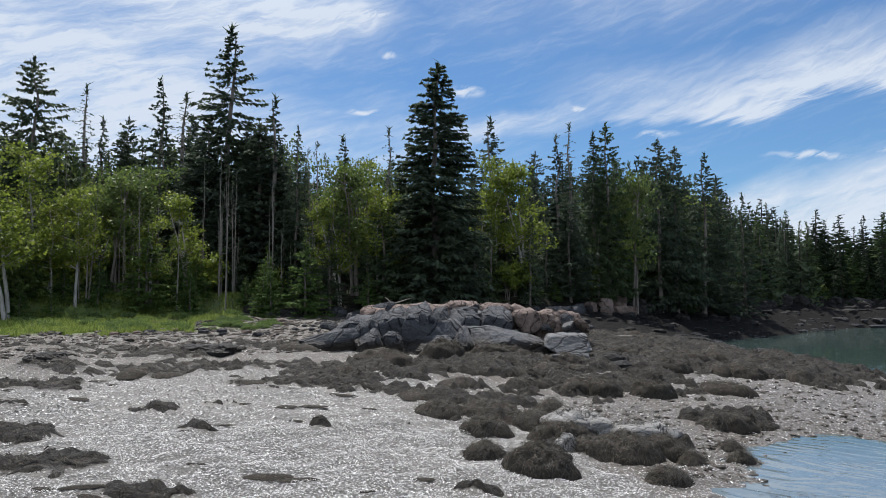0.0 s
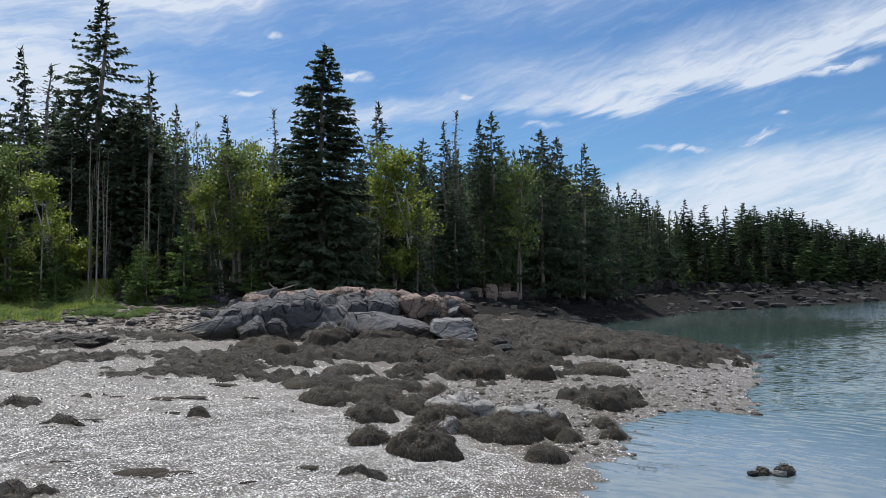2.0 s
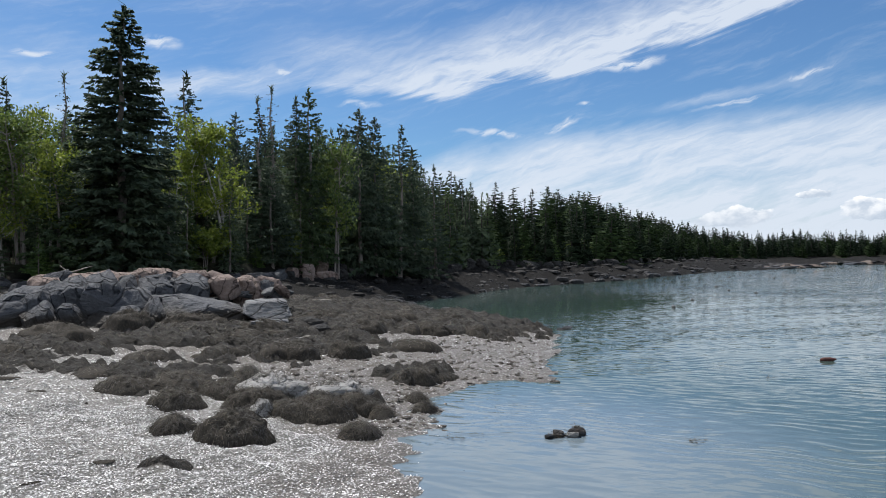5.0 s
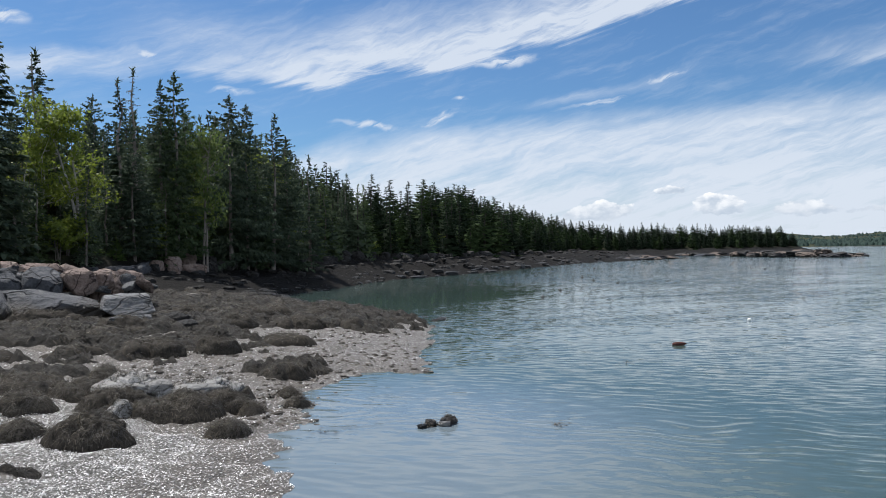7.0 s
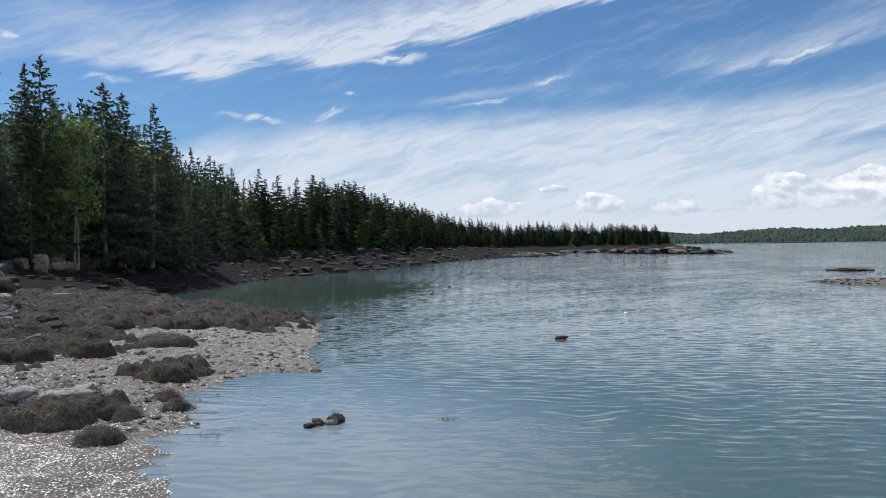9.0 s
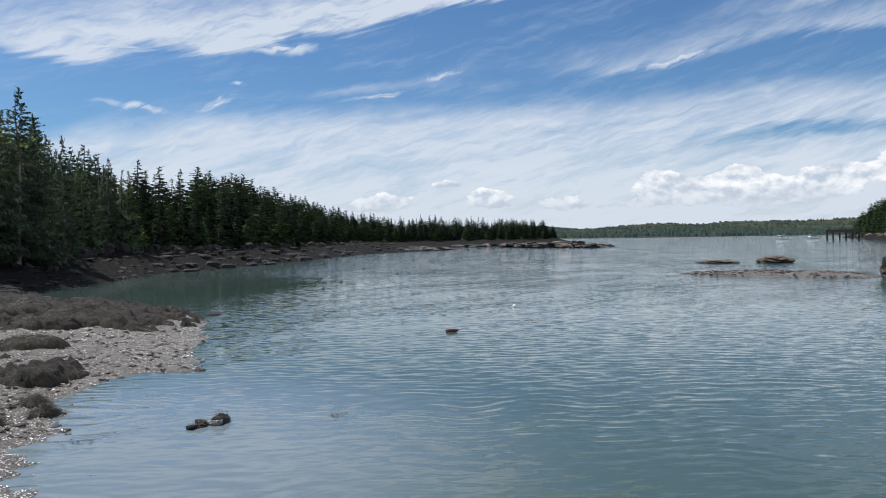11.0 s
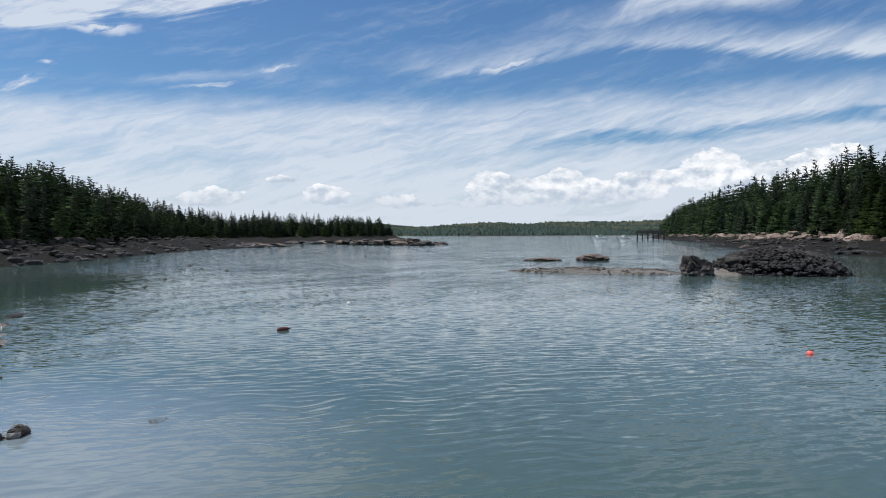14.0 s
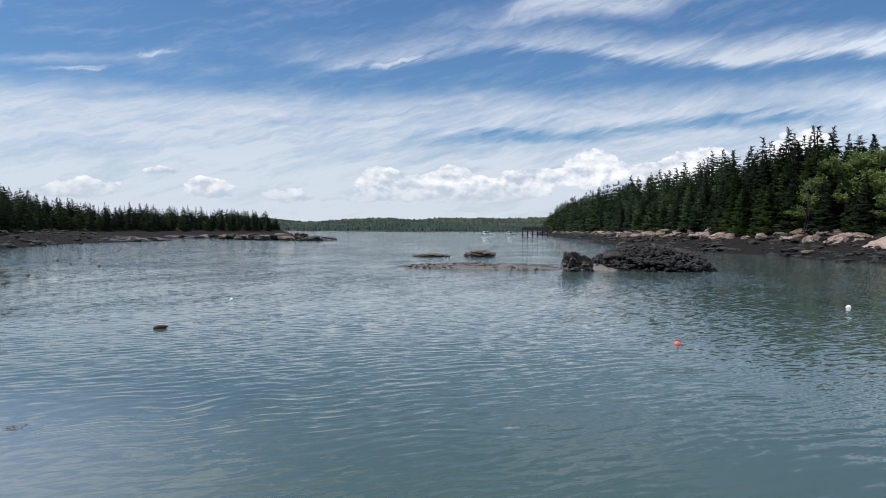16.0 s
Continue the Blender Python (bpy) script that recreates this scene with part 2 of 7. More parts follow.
# ---- materials ----
class Mat:
    """A node material with a principled shader, and short ways to add nodes."""

    def __init__(self, name, rough=0.8, spec=0.4):
        self.m = bpy.data.materials.new(name)
        self.m.use_nodes = True
        self.t = self.m.node_tree
        self.p = self.t.nodes["Principled BSDF"]
        self.p.inputs["Roughness"].default_value = rough
        self.p.inputs["Specular IOR Level"].default_value = spec
        self.co = self.t.nodes.new("ShaderNodeTexCoord").outputs["Object"]

    def link(self, a, b):
        self.t.links.new(a, b)

    def node(self, kind, **inputs):
        n = self.t.nodes.new(kind)
        for k, v in inputs.items():
            k = k.replace("_", " ")
            if hasattr(v, "is_linked"):
                self.link(v, n.inputs[k])
            else:
                n.inputs[k].default_value = v
        return n

    def noise(self, scale, detail=5.0, rough=0.6, vec=None, distort=0.0):
        n = self.node("ShaderNodeTexNoise", Scale=scale, Detail=detail, Roughness=rough, Distortion=distort)
        self.link(self.co if vec is None else vec, n.inputs["Vector"])
        return n.outputs["Fac"]

    def stretch(self, scale, rot=(0, 0, 0)):
        n = self.node("ShaderNodeMapping")
        self.link(self.co, n.inputs[0])
        n.inputs["Scale"].default_value = scale
        n.inputs["Rotation"].default_value = [radians(a) for a in rot]
        return n.outputs[0]

    def ramp(self, fac, *stops):
        n = self.t.nodes.new("ShaderNodeValToRGB")
        e = n.color_ramp.elements
        while len(e) < len(stops):
            e.new(0.5)
        for k, (pos, col) in zip(e, stops):
            k.position, k.color = pos, (*col, 1) if len(col) == 3 else col
        self.link(fac, n.inputs[0])
        return n.outputs[0]

    def mix(self, fac, a, b, blend="MIX"):
        n = self.t.nodes.new("ShaderNodeMix")
        n.data_type, n.blend_type = "RGBA", blend
        for k, v in (("Factor", fac), ("A", a), ("B", b)):
            if hasattr(v, "is_linked"):
                self.link(v, n.inputs[k])
            elif k == "Factor":
                n.inputs[k].default_value = v
            else:
                n.inputs[k].default_value = (*v, 1)
        return n.outputs["Result"]

    def calc(self, op, a, b=0.0, c=0.0):
        n = self.t.nodes.new("ShaderNodeMath")
        n.operation = op
        for i, v in enumerate((a, b, c)):
            if hasattr(v, "is_linked"):
                self.link(v, n.inputs[i])
            else:
                n.inputs[i].default_value = v
        return n.outputs[0]

    def smooth(self, v, a, b, lo=0.0, hi=1.0):
        n = self.t.nodes.new("ShaderNodeMapRange")
        n.interpolation_type = "SMOOTHSTEP"
        self.link(v, n.inputs[0])
        for i, k in zip((1, 2, 3, 4), (a, b, lo, hi)):
            n.inputs[i].default_value = k
        return n.outputs[0]

    def colour(self, c):
        self.link(c, self.p.inputs["Base Color"])
        return self

    def rough(self, r):
        self.link(r, self.p.inputs["Roughness"])
        return self

    def bump(self, h, strength=0.5, distance=0.05):
        n = self.node("ShaderNodeBump", Strength=strength, Distance=distance, Height=h)
        self.link(n.outputs[0], self.p.inputs["Normal"])
        return self

    def random(self):
        return self.t.nodes.new("ShaderNodeObjectInfo").outputs["Random"]

    def island(self):
        return self.t.nodes.new("ShaderNodeNewGeometry").outputs["Random Per Island"]

    def leafy(self, share, colour):
        """Lets light through thin leaves."""
        tr = self.t.nodes.new("ShaderNodeBsdfTranslucent")
        self.link(colour, tr.inputs[0])
        mx = self.t.nodes.new("ShaderNodeMixShader")
        mx.inputs[0].default_value = share
        self.link(self.p.outputs[0], mx.inputs[1])
        self.link(tr.outputs[0], mx.inputs[2])
        self.link(mx.outputs[0], self.t.nodes["Material Output"].inputs[0])
        return self


def needle_material(name, dark, light, share=0.25, gloss=0.15):
    k = Mat(name, 0.7, gloss)
    c = k.ramp(k.island(), (0.0, dark), (0.7, [0.5 * (a + b) for a, b in zip(dark, light)]), (1.0, light))
    c = k.mix(k.smooth(k.noise(0.55, 3), 0.35, 0.7, 0.0, 0.7), c, [0.75 * v for v in dark])
    c = k.mix(k.calc("MULTIPLY", k.random(), 0.35), c, (0.75 * light[0], 0.72 * light[1], 0.5 * light[2]))
    k.colour(c)
    return k.leafy(share, c).m


def leaf_material(name, a, b, share=0.5):
    k = Mat(name, 0.5, 0.35)
    c = k.mix(k.island(), a, b)
    c = k.mix(k.smooth(k.noise(0.8, 3), 0.3, 0.7, 0.0, 0.6), c, [0.55 * v for v in a])
    k.colour(c)
    return k.leafy(share, c).m


def bark_material(name, a, b, scale=9.0):
    k = Mat(name, 0.9, 0.2)
    n = k.noise(scale, 6, 0.65, k.stretch((1, 1, 0.25)))
    k.colour(k.ramp(n, (0.3, a), (0.7, b))).bump(n, 0.6, 0.03)
    return k.m


def rock_material(name, low, mid, high, wet=(0.035, 0.036, 0.036), tide=0.0, fade=0.5):
    """Granite: crystals, cracks, streaks; below the tide mark it is darker and damp."""
    k = Mat(name, 0.75, 0.22)
    big, small = k.noise(0.9, 6, 0.6), k.noise(9.0, 6, 0.7)
    c = k.ramp(k.calc("ADD", k.calc("MULTIPLY", big, 0.6), k.calc("MULTIPLY", small, 0.4)), (0.30, low), (0.5, mid), (0.72, high))
    cell = k.node("ShaderNodeTexVoronoi", Scale=0.9)
    cell.feature = "DISTANCE_TO_EDGE"
    bent = k.t.nodes.new("ShaderNodeVectorMath")
    bent.operation = "MULTIPLY_ADD"
    warp = k.node("ShaderNodeTexNoise", Scale=1.4, Detail=4.0)
    k.link(k.co, warp.inputs["Vector"])
    k.link(warp.outputs["Color"], bent.inputs[0])
    bent.inputs[1].default_value = (0.7, 0.7, 0.7)
    k.link(k.stretch((1.0, 0.8, 1.7), (30, 18, 30)), bent.inputs[2])
    k.link(bent.outputs[0], cell.inputs["Vector"])
    line = k.smooth(cell.outputs["Distance"], 0.0, 0.028)
    c = k.mix(line, [0.5 * v for v in low], c)
    stain = k.noise(1.7, 6, 0.7)
    c = k.mix(k.smooth(stain, 0.50, 0.68, 0.0, 0.75), c, [0.6 * v for v in low])
    seam = k.noise(3.6, 6, 0.7)
    geo = k.t.nodes.new("ShaderNodeNewGeometry")
    sp = k.node("ShaderNodeSeparateXYZ")
    k.link(geo.outputs["Position"], sp.inputs[0])
    lvl = k.calc("ADD", sp.outputs[2], k.calc("MULTIPLY_ADD", big, -1.2, 0.6))
    damp = k.smooth(lvl, tide - fade, tide + fade)
    k.colour(k.mix(damp, k.mix(small, wet, [1.8 * v for v in wet]), c))
    k.rough(k.smooth(damp, 0, 1, 0.45, 0.8))
    k.bump(k.calc("ADD", k.calc("MULTIPLY", small, 0.45), k.calc("ADD", k.calc("ADD", big, seam), k.calc("MULTIPLY", line, 0.25))), 1.0, 0.28)
    return k.m


M_SPRUCE = needle_material("spruce_needles", (0.044, 0.066, 0.051), (0.118, 0.152, 0.094), 0.38)
# four shaded needle copies: self-shade of far and hill woods put into the colour
M_SHADE_SPRUCE = needle_material("shaded_spruce_needles", (0.010, 0.018, 0.012), (0.030, 0.045, 0.025), 0.12, 0.05)
M_HILL = needle_material("shaded_hill_spruce", (0.006, 0.011, 0.006), (0.020, 0.031, 0.014), 0.06, 0.03)
M_HILLFIR = needle_material("shaded_hill_fir", (0.009, 0.017, 0.006), (0.034, 0.054, 0.016), 0.12, 0.03)
M_SHADE_FIR = needle_material("shaded_fir_needles", (0.016, 0.030, 0.014), (0.050, 0.076, 0.028), 0.16, 0.05)
M_FIR = needle_material("fir_needles", (0.048, 0.077, 0.042), (0.125, 0.168, 0.072), 0.42)
M_YOUNG = needle_material("young_fir_needles", (0.055, 0.100, 0.035), (0.15, 0.22, 0.065), 0.45)
M_BIRCH = leaf_material("spring_birch_leaves", (0.11, 0.155, 0.024), (0.24, 0.285, 0.048), 0.55)
M_ALDER = leaf_material("alder_leaves", (0.065, 0.11, 0.028), (0.16, 0.20, 0.05), 0.45)
M_BARK = bark_material("spruce_bark", (0.09, 0.078, 0.068), (0.22, 0.195, 0.175))
M_PALE = bark_material("birch_bark", (0.16, 0.15, 0.135), (0.40, 0.385, 0.36), 4.0)
# copy of the bark with the wood's shade put into its colour
M_SHADED = bark_material("shaded_bark", (0.020, 0.017, 0.015), (0.060, 0.052, 0.046))
M_DEAD = bark_material("dead_wood", (0.10, 0.088, 0.078), (0.24, 0.215, 0.19), 6.0)
M_GREY = rock_material("grey_ledge_rock", (0.026, 0.028, 0.033), (0.066, 0.068, 0.074), (0.19, 0.184, 0.18), (0.018, 0.015, 0.012), tide=1.85, fade=0.18)
M_PINK = rock_material("pink_granite", (0.12, 0.085, 0.070), (0.22, 0.165, 0.14), (0.37, 0.30, 0.265), tide=0.6, fade=0.6)
M_DARK = rock_material("dark_shore_rock", (0.014, 0.013, 0.013), (0.030, 0.028, 0.026), (0.070, 0.064, 0.060), (0.016, 0.016, 0.017), tide=0.9, fade=0.7)


def weed_material():
    k = Mat("brown_rockweed", 0.6, 0.22)
    c = k.ramp(k.island(), (0.0, (0.016, 0.013, 0.009)), (0.6, (0.038, 0.031, 0.021)), (1.0, (0.090, 0.073, 0.047)))
    c = k.mix(k.smooth(k.noise(1.3, 4), 0.35, 0.7), c, (0.036, 0.032, 0.028))
    c = k.mix(k.calc("MULTIPLY", k.random(), 0.3), c, (0.048, 0.037, 0.024))
    k.colour(c).rough(k.smooth(k.noise(6.0, 3), 0.3, 0.7, 0.4, 0.75)).bump(k.noise(28.0, 5), 0.7, 0.04)
    return k.m


M_WEED = weed_material()
M_MATTED = bark_material("matted_weed", (0.008, 0.007, 0.006), (0.040, 0.033, 0.024), 22.0)


def ground_material():
    k = Mat("shore_ground", 0.8, 0.4)
    at = k.t.nodes.new("ShaderNodeAttribute")
    at.attribute_name = "cover"
    sp = k.node("ShaderNodeSeparateColor")
    k.link(at.outputs["Color"], sp.inputs[0])
    weed, mud, wood = sp.outputs
    grass = at.outputs["Alpha"]
    big, mid, fine = k.noise(0.35, 5), k.noise(3.5, 5), k.noise(26.0, 6, 0.7)
    shell = k.node("ShaderNodeTexVoronoi", Scale=17.0)
    k.link(k.co, shell.inputs["Vector"])
    chip = k.smooth(shell.outputs["Distance"], 0.55, 0.15)
    col = k.t.nodes.new("ShaderNodeSeparateColor")
    k.link(shell.outputs["Color"], col.inputs[0])
    c = k.ramp(col.outputs[0], (0.0, (0.06, 0.056, 0.050)), (0.40, (0.22, 0.21, 0.197)), (0.7, (0.38, 0.37, 0.352)), (1.0, (0.66, 0.65, 0.63)))
    c = k.mix(chip, (0.075, 0.069, 0.060), c)
    c = k.mix(k.smooth(big, 0.35, 0.7, 0.0, 0.30), c, (0.27, 0.245, 0.215))
    zone = k.t.nodes.new("ShaderNodeAttribute")
    zone.attribute_name = "gravel"
    stone = k.ramp(col.outputs[1], (0.0, (0.042, 0.036, 0.031)), (0.4, (0.128, 0.110, 0.093)), (0.75, (0.225, 0.198, 0.172)), (0.88, (0.48, 0.45, 0.42)), (1.0, (0.66, 0.64, 0.61)))
    stone = k.mix(chip, (0.075, 0.065, 0.055), stone)
    c = k.mix(k.smooth(k.calc("ADD", zone.outputs["Fac"], k.calc("MULTIPLY_ADD", mid, 0.8, -0.4)), 0.15, 0.85), c, stone)
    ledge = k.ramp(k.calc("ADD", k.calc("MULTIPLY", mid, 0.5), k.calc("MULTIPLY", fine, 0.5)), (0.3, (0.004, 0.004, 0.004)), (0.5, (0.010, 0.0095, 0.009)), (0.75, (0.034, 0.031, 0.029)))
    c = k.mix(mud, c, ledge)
    kelp = k.ramp(k.calc("ADD", k.calc("MULTIPLY", mid, 0.5), k.calc("MULTIPLY", fine, 0.5)), (0.35, (0.014, 0.011, 0.009)), (0.65, (0.046, 0.038, 0.028)))
    c = k.mix(k.smooth(k.calc("ADD", weed, k.calc("MULTIPLY_ADD", mid, 0.9, -0.45)), 0.4, 0.6), c, kelp)
    turf = k.ramp(fine, (0.3, (0.06, 0.095, 0.02)), (0.7, (0.17, 0.22, 0.06)))
    c = k.mix(grass, c, turf)
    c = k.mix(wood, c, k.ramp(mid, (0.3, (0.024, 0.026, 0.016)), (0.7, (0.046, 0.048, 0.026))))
    k.colour(c)
    k.rough(k.calc("MAXIMUM", k.smooth(fine, 0.25, 0.75, 0.34, 0.65), k.calc("MULTIPLY", k.calc("MAXIMUM", mud, wood), 0.92)))
    k.link(k.smooth(k.calc("MAXIMUM", k.calc("MAXIMUM", mud, wood), k.calc("MAXIMUM", k.calc("MULTIPLY", weed, 0.8), k.calc("MULTIPLY", zone.outputs["Fac"], 0.4))), 0.0, 1.0, 0.55, 0.06), k.p.inputs["Specular IOR Level"])
    k.bump(k.calc("ADD", k.calc("MULTIPLY", shell.outputs["Distance"], -0.6), k.calc("ADD", fine, mid)), 0.9, 0.06)
    return k.m


SLOPE = 0.85      # how steep the wind ripples are


def water_material():
    k = Mat("sea_water", 0.03, 0.5)
    k.p.inputs["IOR"].default_value = 1.33
    def crests(turn, along, across):
        n = k.node("ShaderNodeMapping")
        n.vector_type = "TEXTURE"
        k.link(k.co, n.inputs[0])
        n.inputs["Rotation"].default_value = (0, 0, radians(turn))
        n.inputs["Scale"].default_value = (along, across, 1)
        return n.outputs[0]

    swell = k.noise(1.0, 3, 0.5, crests(-50, 0.95, 0.24), 0.3)
    ripple = k.noise(1.0, 3, 0.55, crests(-46, 0.5, 0.10), 0.3)
    chop = k.noise(4.2, 3, 0.55)
    calm = k.smooth(k.noise(0.045, 3, 0.5, k.stretch((1.0, 2.2, 1), (0, 0, 40))), 0.38, 0.62, 0.55, 1.0)
    fleck = k.smooth(k.noise(0.16, 3, 0.55, k.stretch((1.0, 3.0, 1), (0, 0, 40))), 0.40, 0.60, 0.6, 1.0)
    calm = k.calc("MULTIPLY", calm, fleck)
    lee = None
    for spot, reach, least in (((25, 52, 0), 30.0, 0.10), ((9, 14, 0), 9.0, 0.5)):
        d = k.t.nodes.new("ShaderNodeVectorMath")
        d.operation = "DISTANCE"
        k.link(k.co, d.inputs[0])
        d.inputs[1].default_value = spot
        v = k.smooth(d.outputs["Value"], 0.2 * reach, 1.15 * reach, least, 1.0)
        lee = v if lee is None else k.calc("MINIMUM", lee, v)
    calm = k.calc("MULTIPLY", calm, lee)
    off = k.t.nodes.new("ShaderNodeVectorMath")
    off.operation = "LENGTH"
    k.link(k.co, off.inputs[0])
    calm = k.calc("MULTIPLY", calm, k.smooth(off.outputs["Value"], 13, 60, 0.38, 1.0))
    shoal_sheen = k.t.nodes.new("ShaderNodeVectorMath")
    shoal_sheen.operation = "DISTANCE"
    k.link(k.co, shoal_sheen.inputs[0])
    shoal_sheen.inputs[1].default_value = (5.5, 12.5, 0)
    c = k.mix(k.noise(0.05, 3), (0.032, 0.053, 0.048), (0.042, 0.065, 0.058))
    k.colour(k.mix(k.smooth(shoal_sheen.outputs["Value"], 3, 9.5), (0.100, 0.126, 0.142), c))      # pale bed and blue sky reflection of the shallows put into the colour
    # slopes across and along the wind, laid on the sheet's own normal
    across = k.calc("MULTIPLY", k.calc("ADD", k.calc("SUBTRACT", swell, 0.5), k.calc("SUBTRACT", ripple, 0.5)), k.calc("MULTIPLY", calm, SLOPE))
    sideways = k.calc("MULTIPLY", k.calc("SUBTRACT", chop, 0.5), k.calc("MULTIPLY", calm, 0.6 * SLOPE))
    lean = k.node("ShaderNodeCombineXYZ")
    k.link(k.calc("SUBTRACT", k.calc("MULTIPLY", across, 0.77), k.calc("MULTIPLY", sideways, 0.64)), lean.inputs[0])
    k.link(k.calc("ADD", k.calc("MULTIPLY", across, 0.64), k.calc("MULTIPLY", sideways, 0.77)), lean.inputs[1])
    add = k.t.nodes.new("ShaderNodeVectorMath")
    k.link(k.t.nodes.new("ShaderNodeNewGeometry").outputs["Normal"], add.inputs[0])
    k.link(lean.outputs[0], add.inputs[1])
    unit = k.t.nodes.new("ShaderNodeVectorMath")
    unit.operation = "NORMALIZE"
    k.link(add.outputs[0], unit.inputs[0])
    k.link(unit.outputs[0], k.p.inputs["Normal"])
    return k.m


M_GROUND, M_WATER = ground_material(), water_material()


# ---- mesh helpers ----
def mesh_of(name, verts, faces, material, smooth=False):
    me = bpy.data.meshes.new(name)
    me.from_pydata([tuple(v) for v in verts] if not isinstance(verts, np.ndarray) else verts.tolist(), [],
                   faces.tolist() if isinstance(faces, np.ndarray) else faces)
    me.materials.append(material)
    if smooth:
        me.polygons.foreach_set("use_smooth", np.ones(len(me.polygons), bool))
    me.update()
    return me


def part(name, me, parent, label=""):
    ob = new(name, me)
    ob.parent = parent
    return tagged(ob, label)


def holder(name, m=None):
    ob = new(name)
    ob.empty_display_size = 0.2
    if m is not None:
        ob.matrix_basis = m
    return ob


def tube(path, radii, sides=7):
    """Vertices and faces of a tapered tube along a path."""
    path = np.asarray(path, float)
    tang = np.gradient(path, axis=0)
    tang /= np.linalg.norm(tang, axis=1)[:, None] + 1e-9
    side = np.cross(tang, (0.31, 0.17, 0.93) if abs(tang[0][2]) < 0.8 else (1.0, 0.1, 0.0))
    side /= np.linalg.norm(side, axis=1)[:, None] + 1e-9
    up = np.cross(tang, side)
    a = np.linspace(0, 2 * np.pi, sides, endpoint=False)
    ring = np.cos(a)[None, :, None] * side[:, None] + np.sin(a)[None, :, None] * up[:, None]
    v = (path[:, None] + ring * np.asarray(radii)[:, None, None]).reshape(-1, 3)
    f = []
    for i in range(len(path) - 1):
        for j in range(sides):
            k = (j + 1) % sides
            f.append((i * sides + j, i * sides + k, (i + 1) * sides + k, (i + 1) * sides + j))
    f.append(tuple(range((len(path) - 1) * sides, len(path) * sides)))
    f.append(tuple(range(sides - 1, -1, -1)))
    return v, f


def merged(pieces):
    vs, fs, n = [], [], 0
    for v, f in pieces:
        vs.append(np.asarray(v, float))
        fs += [tuple(int(i) + n for i in q) for q in f]
        n += len(v)
    return np.concatenate(vs), fs


# ---- the lie of the land ----
SHORE = np.array([(2.0, -60), (2.6, -20), (3.0, 2), (3.5, 7), (4.1, 10.2), (4.8, 12), (5.6, 14), (7.2, 16.5), (8.6, 18.4), (10, 18.9), (11.4, 18.2), (13, 21),
                  (18.2, 28.6), (19.2, 31.5), (20, 35.3), (19.6, 40), (19.8, 48), (20.8, 56.5), (28, 62.8), (42, 76.5), (55, 83.5), (70, 92), (88, 104),
                  (108, 117), (124, 127), (144, 132), (176, 147), (196, 166), (226, 186), (241, 183), (216, 139), (207, 110), (226, 112),
                  (300, 165), (365, 205), (420, 300), (420, 800), (-800, 800), (-800, -60)])
BANK = np.array([(-70, -4), (-48, 12), (-34, 25.5), (-25, 34), (-16, 39.5), (-7, 43), (0, 46), (7, 50), (13, 56.5), (21, 68.5), (34, 80), (48, 90), (62, 98.5),
                 (80, 110), (100, 124), (118, 138), (140, 158), (165, 182), (205, 206), (260, 212), (310, 203), (342, 203), (372, 260), (380, 700)])
BANK_IN = np.concatenate([BANK, [(-700, 700), (-700, -8)]])
SHORE_R = np.array([(70, -120), (86, -40), (93, -22.6), (99, -18.7), (113, -15.5), (126, -9.5), (140, -2), (202, 20.4), (305, 38), (540, 99), (720, 138), (1100, 60), (1100, -500), (70, -500)])
BANK_R = np.array([(84, -120), (99, -46), (106, -32), (118, -27), (134, -21), (152, -12), (212, 9), (316, 29), (545, 91.5), (705, 125), (1080, 50), (1080, -480), (84, -480)])


def to_line(p, line):
    """Distance from points to a polyline."""
    best = np.full(len(p), 1e9)
    for a, b in zip(line[:-1], line[1:]):
        d = b - a
        t = np.clip(((p - a) @ d) / (d @ d), 0, 1)
        best = np.minimum(best, np.hypot(*(p - a - t[:, None] * d).T))
    return best


def inside(p, poly):
    hit = np.zeros(len(p), bool)
    for (x0, y0), (x1, y1) in zip(poly, np.roll(poly, -1, axis=0)):
        if y0 != y1:
            hit ^= ((y0 > p[:, 1]) != (y1 > p[:, 1])) & (p[:, 0] < (x1 - x0) * (p[:, 1] - y0) / (y1 - y0) + x0)
    return hit


def ease(v, a, b):
    t = np.clip((v - a) / (b - a), 0, 1)
    return t * t * (3 - 2 * t)


def wave(x, y, s, seed=0.0):
    """A cheap smooth noise of about unit height and wavelength s."""
    q = 6.283 / s
    return (np.sin(q * x + 1.7 * np.sin(q * 0.61 * y + seed) + seed * 3.1) * np.cos(q * 0.83 * y - 1.3 * np.sin(q * 0.47 * x - seed) + seed)
            + 0.5 * np.sin(q * 1.9 * x - q * 0.8 * y + 2.0 * seed) * np.sin(q * 1.6 * y + q * 0.5 * x))


def grain(x, y, s, seed=0.0):
    """Value noise from 0 to 1 with cells of size s."""
    u, v = np.asarray(x, float) / s + 57.3 * seed, np.asarray(y, float) / s - 31.7 * seed
    i, j = np.floor(u), np.floor(v)
    a, b = u - i, v - j
    a, b = a * a * (3 - 2 * a), b * b * (3 - 2 * b)

    def corner(p, q):
        w = np.sin(p * 127.1 + q * 311.7 + seed * 74.7) * 43758.5453
        return w - np.floor(w)

    return (corner(i, j) * (1 - a) + corner(i + 1, j) * a) * (1 - b) + (corner(i, j + 1) * (1 - a) + corner(i + 1, j + 1) * a) * b


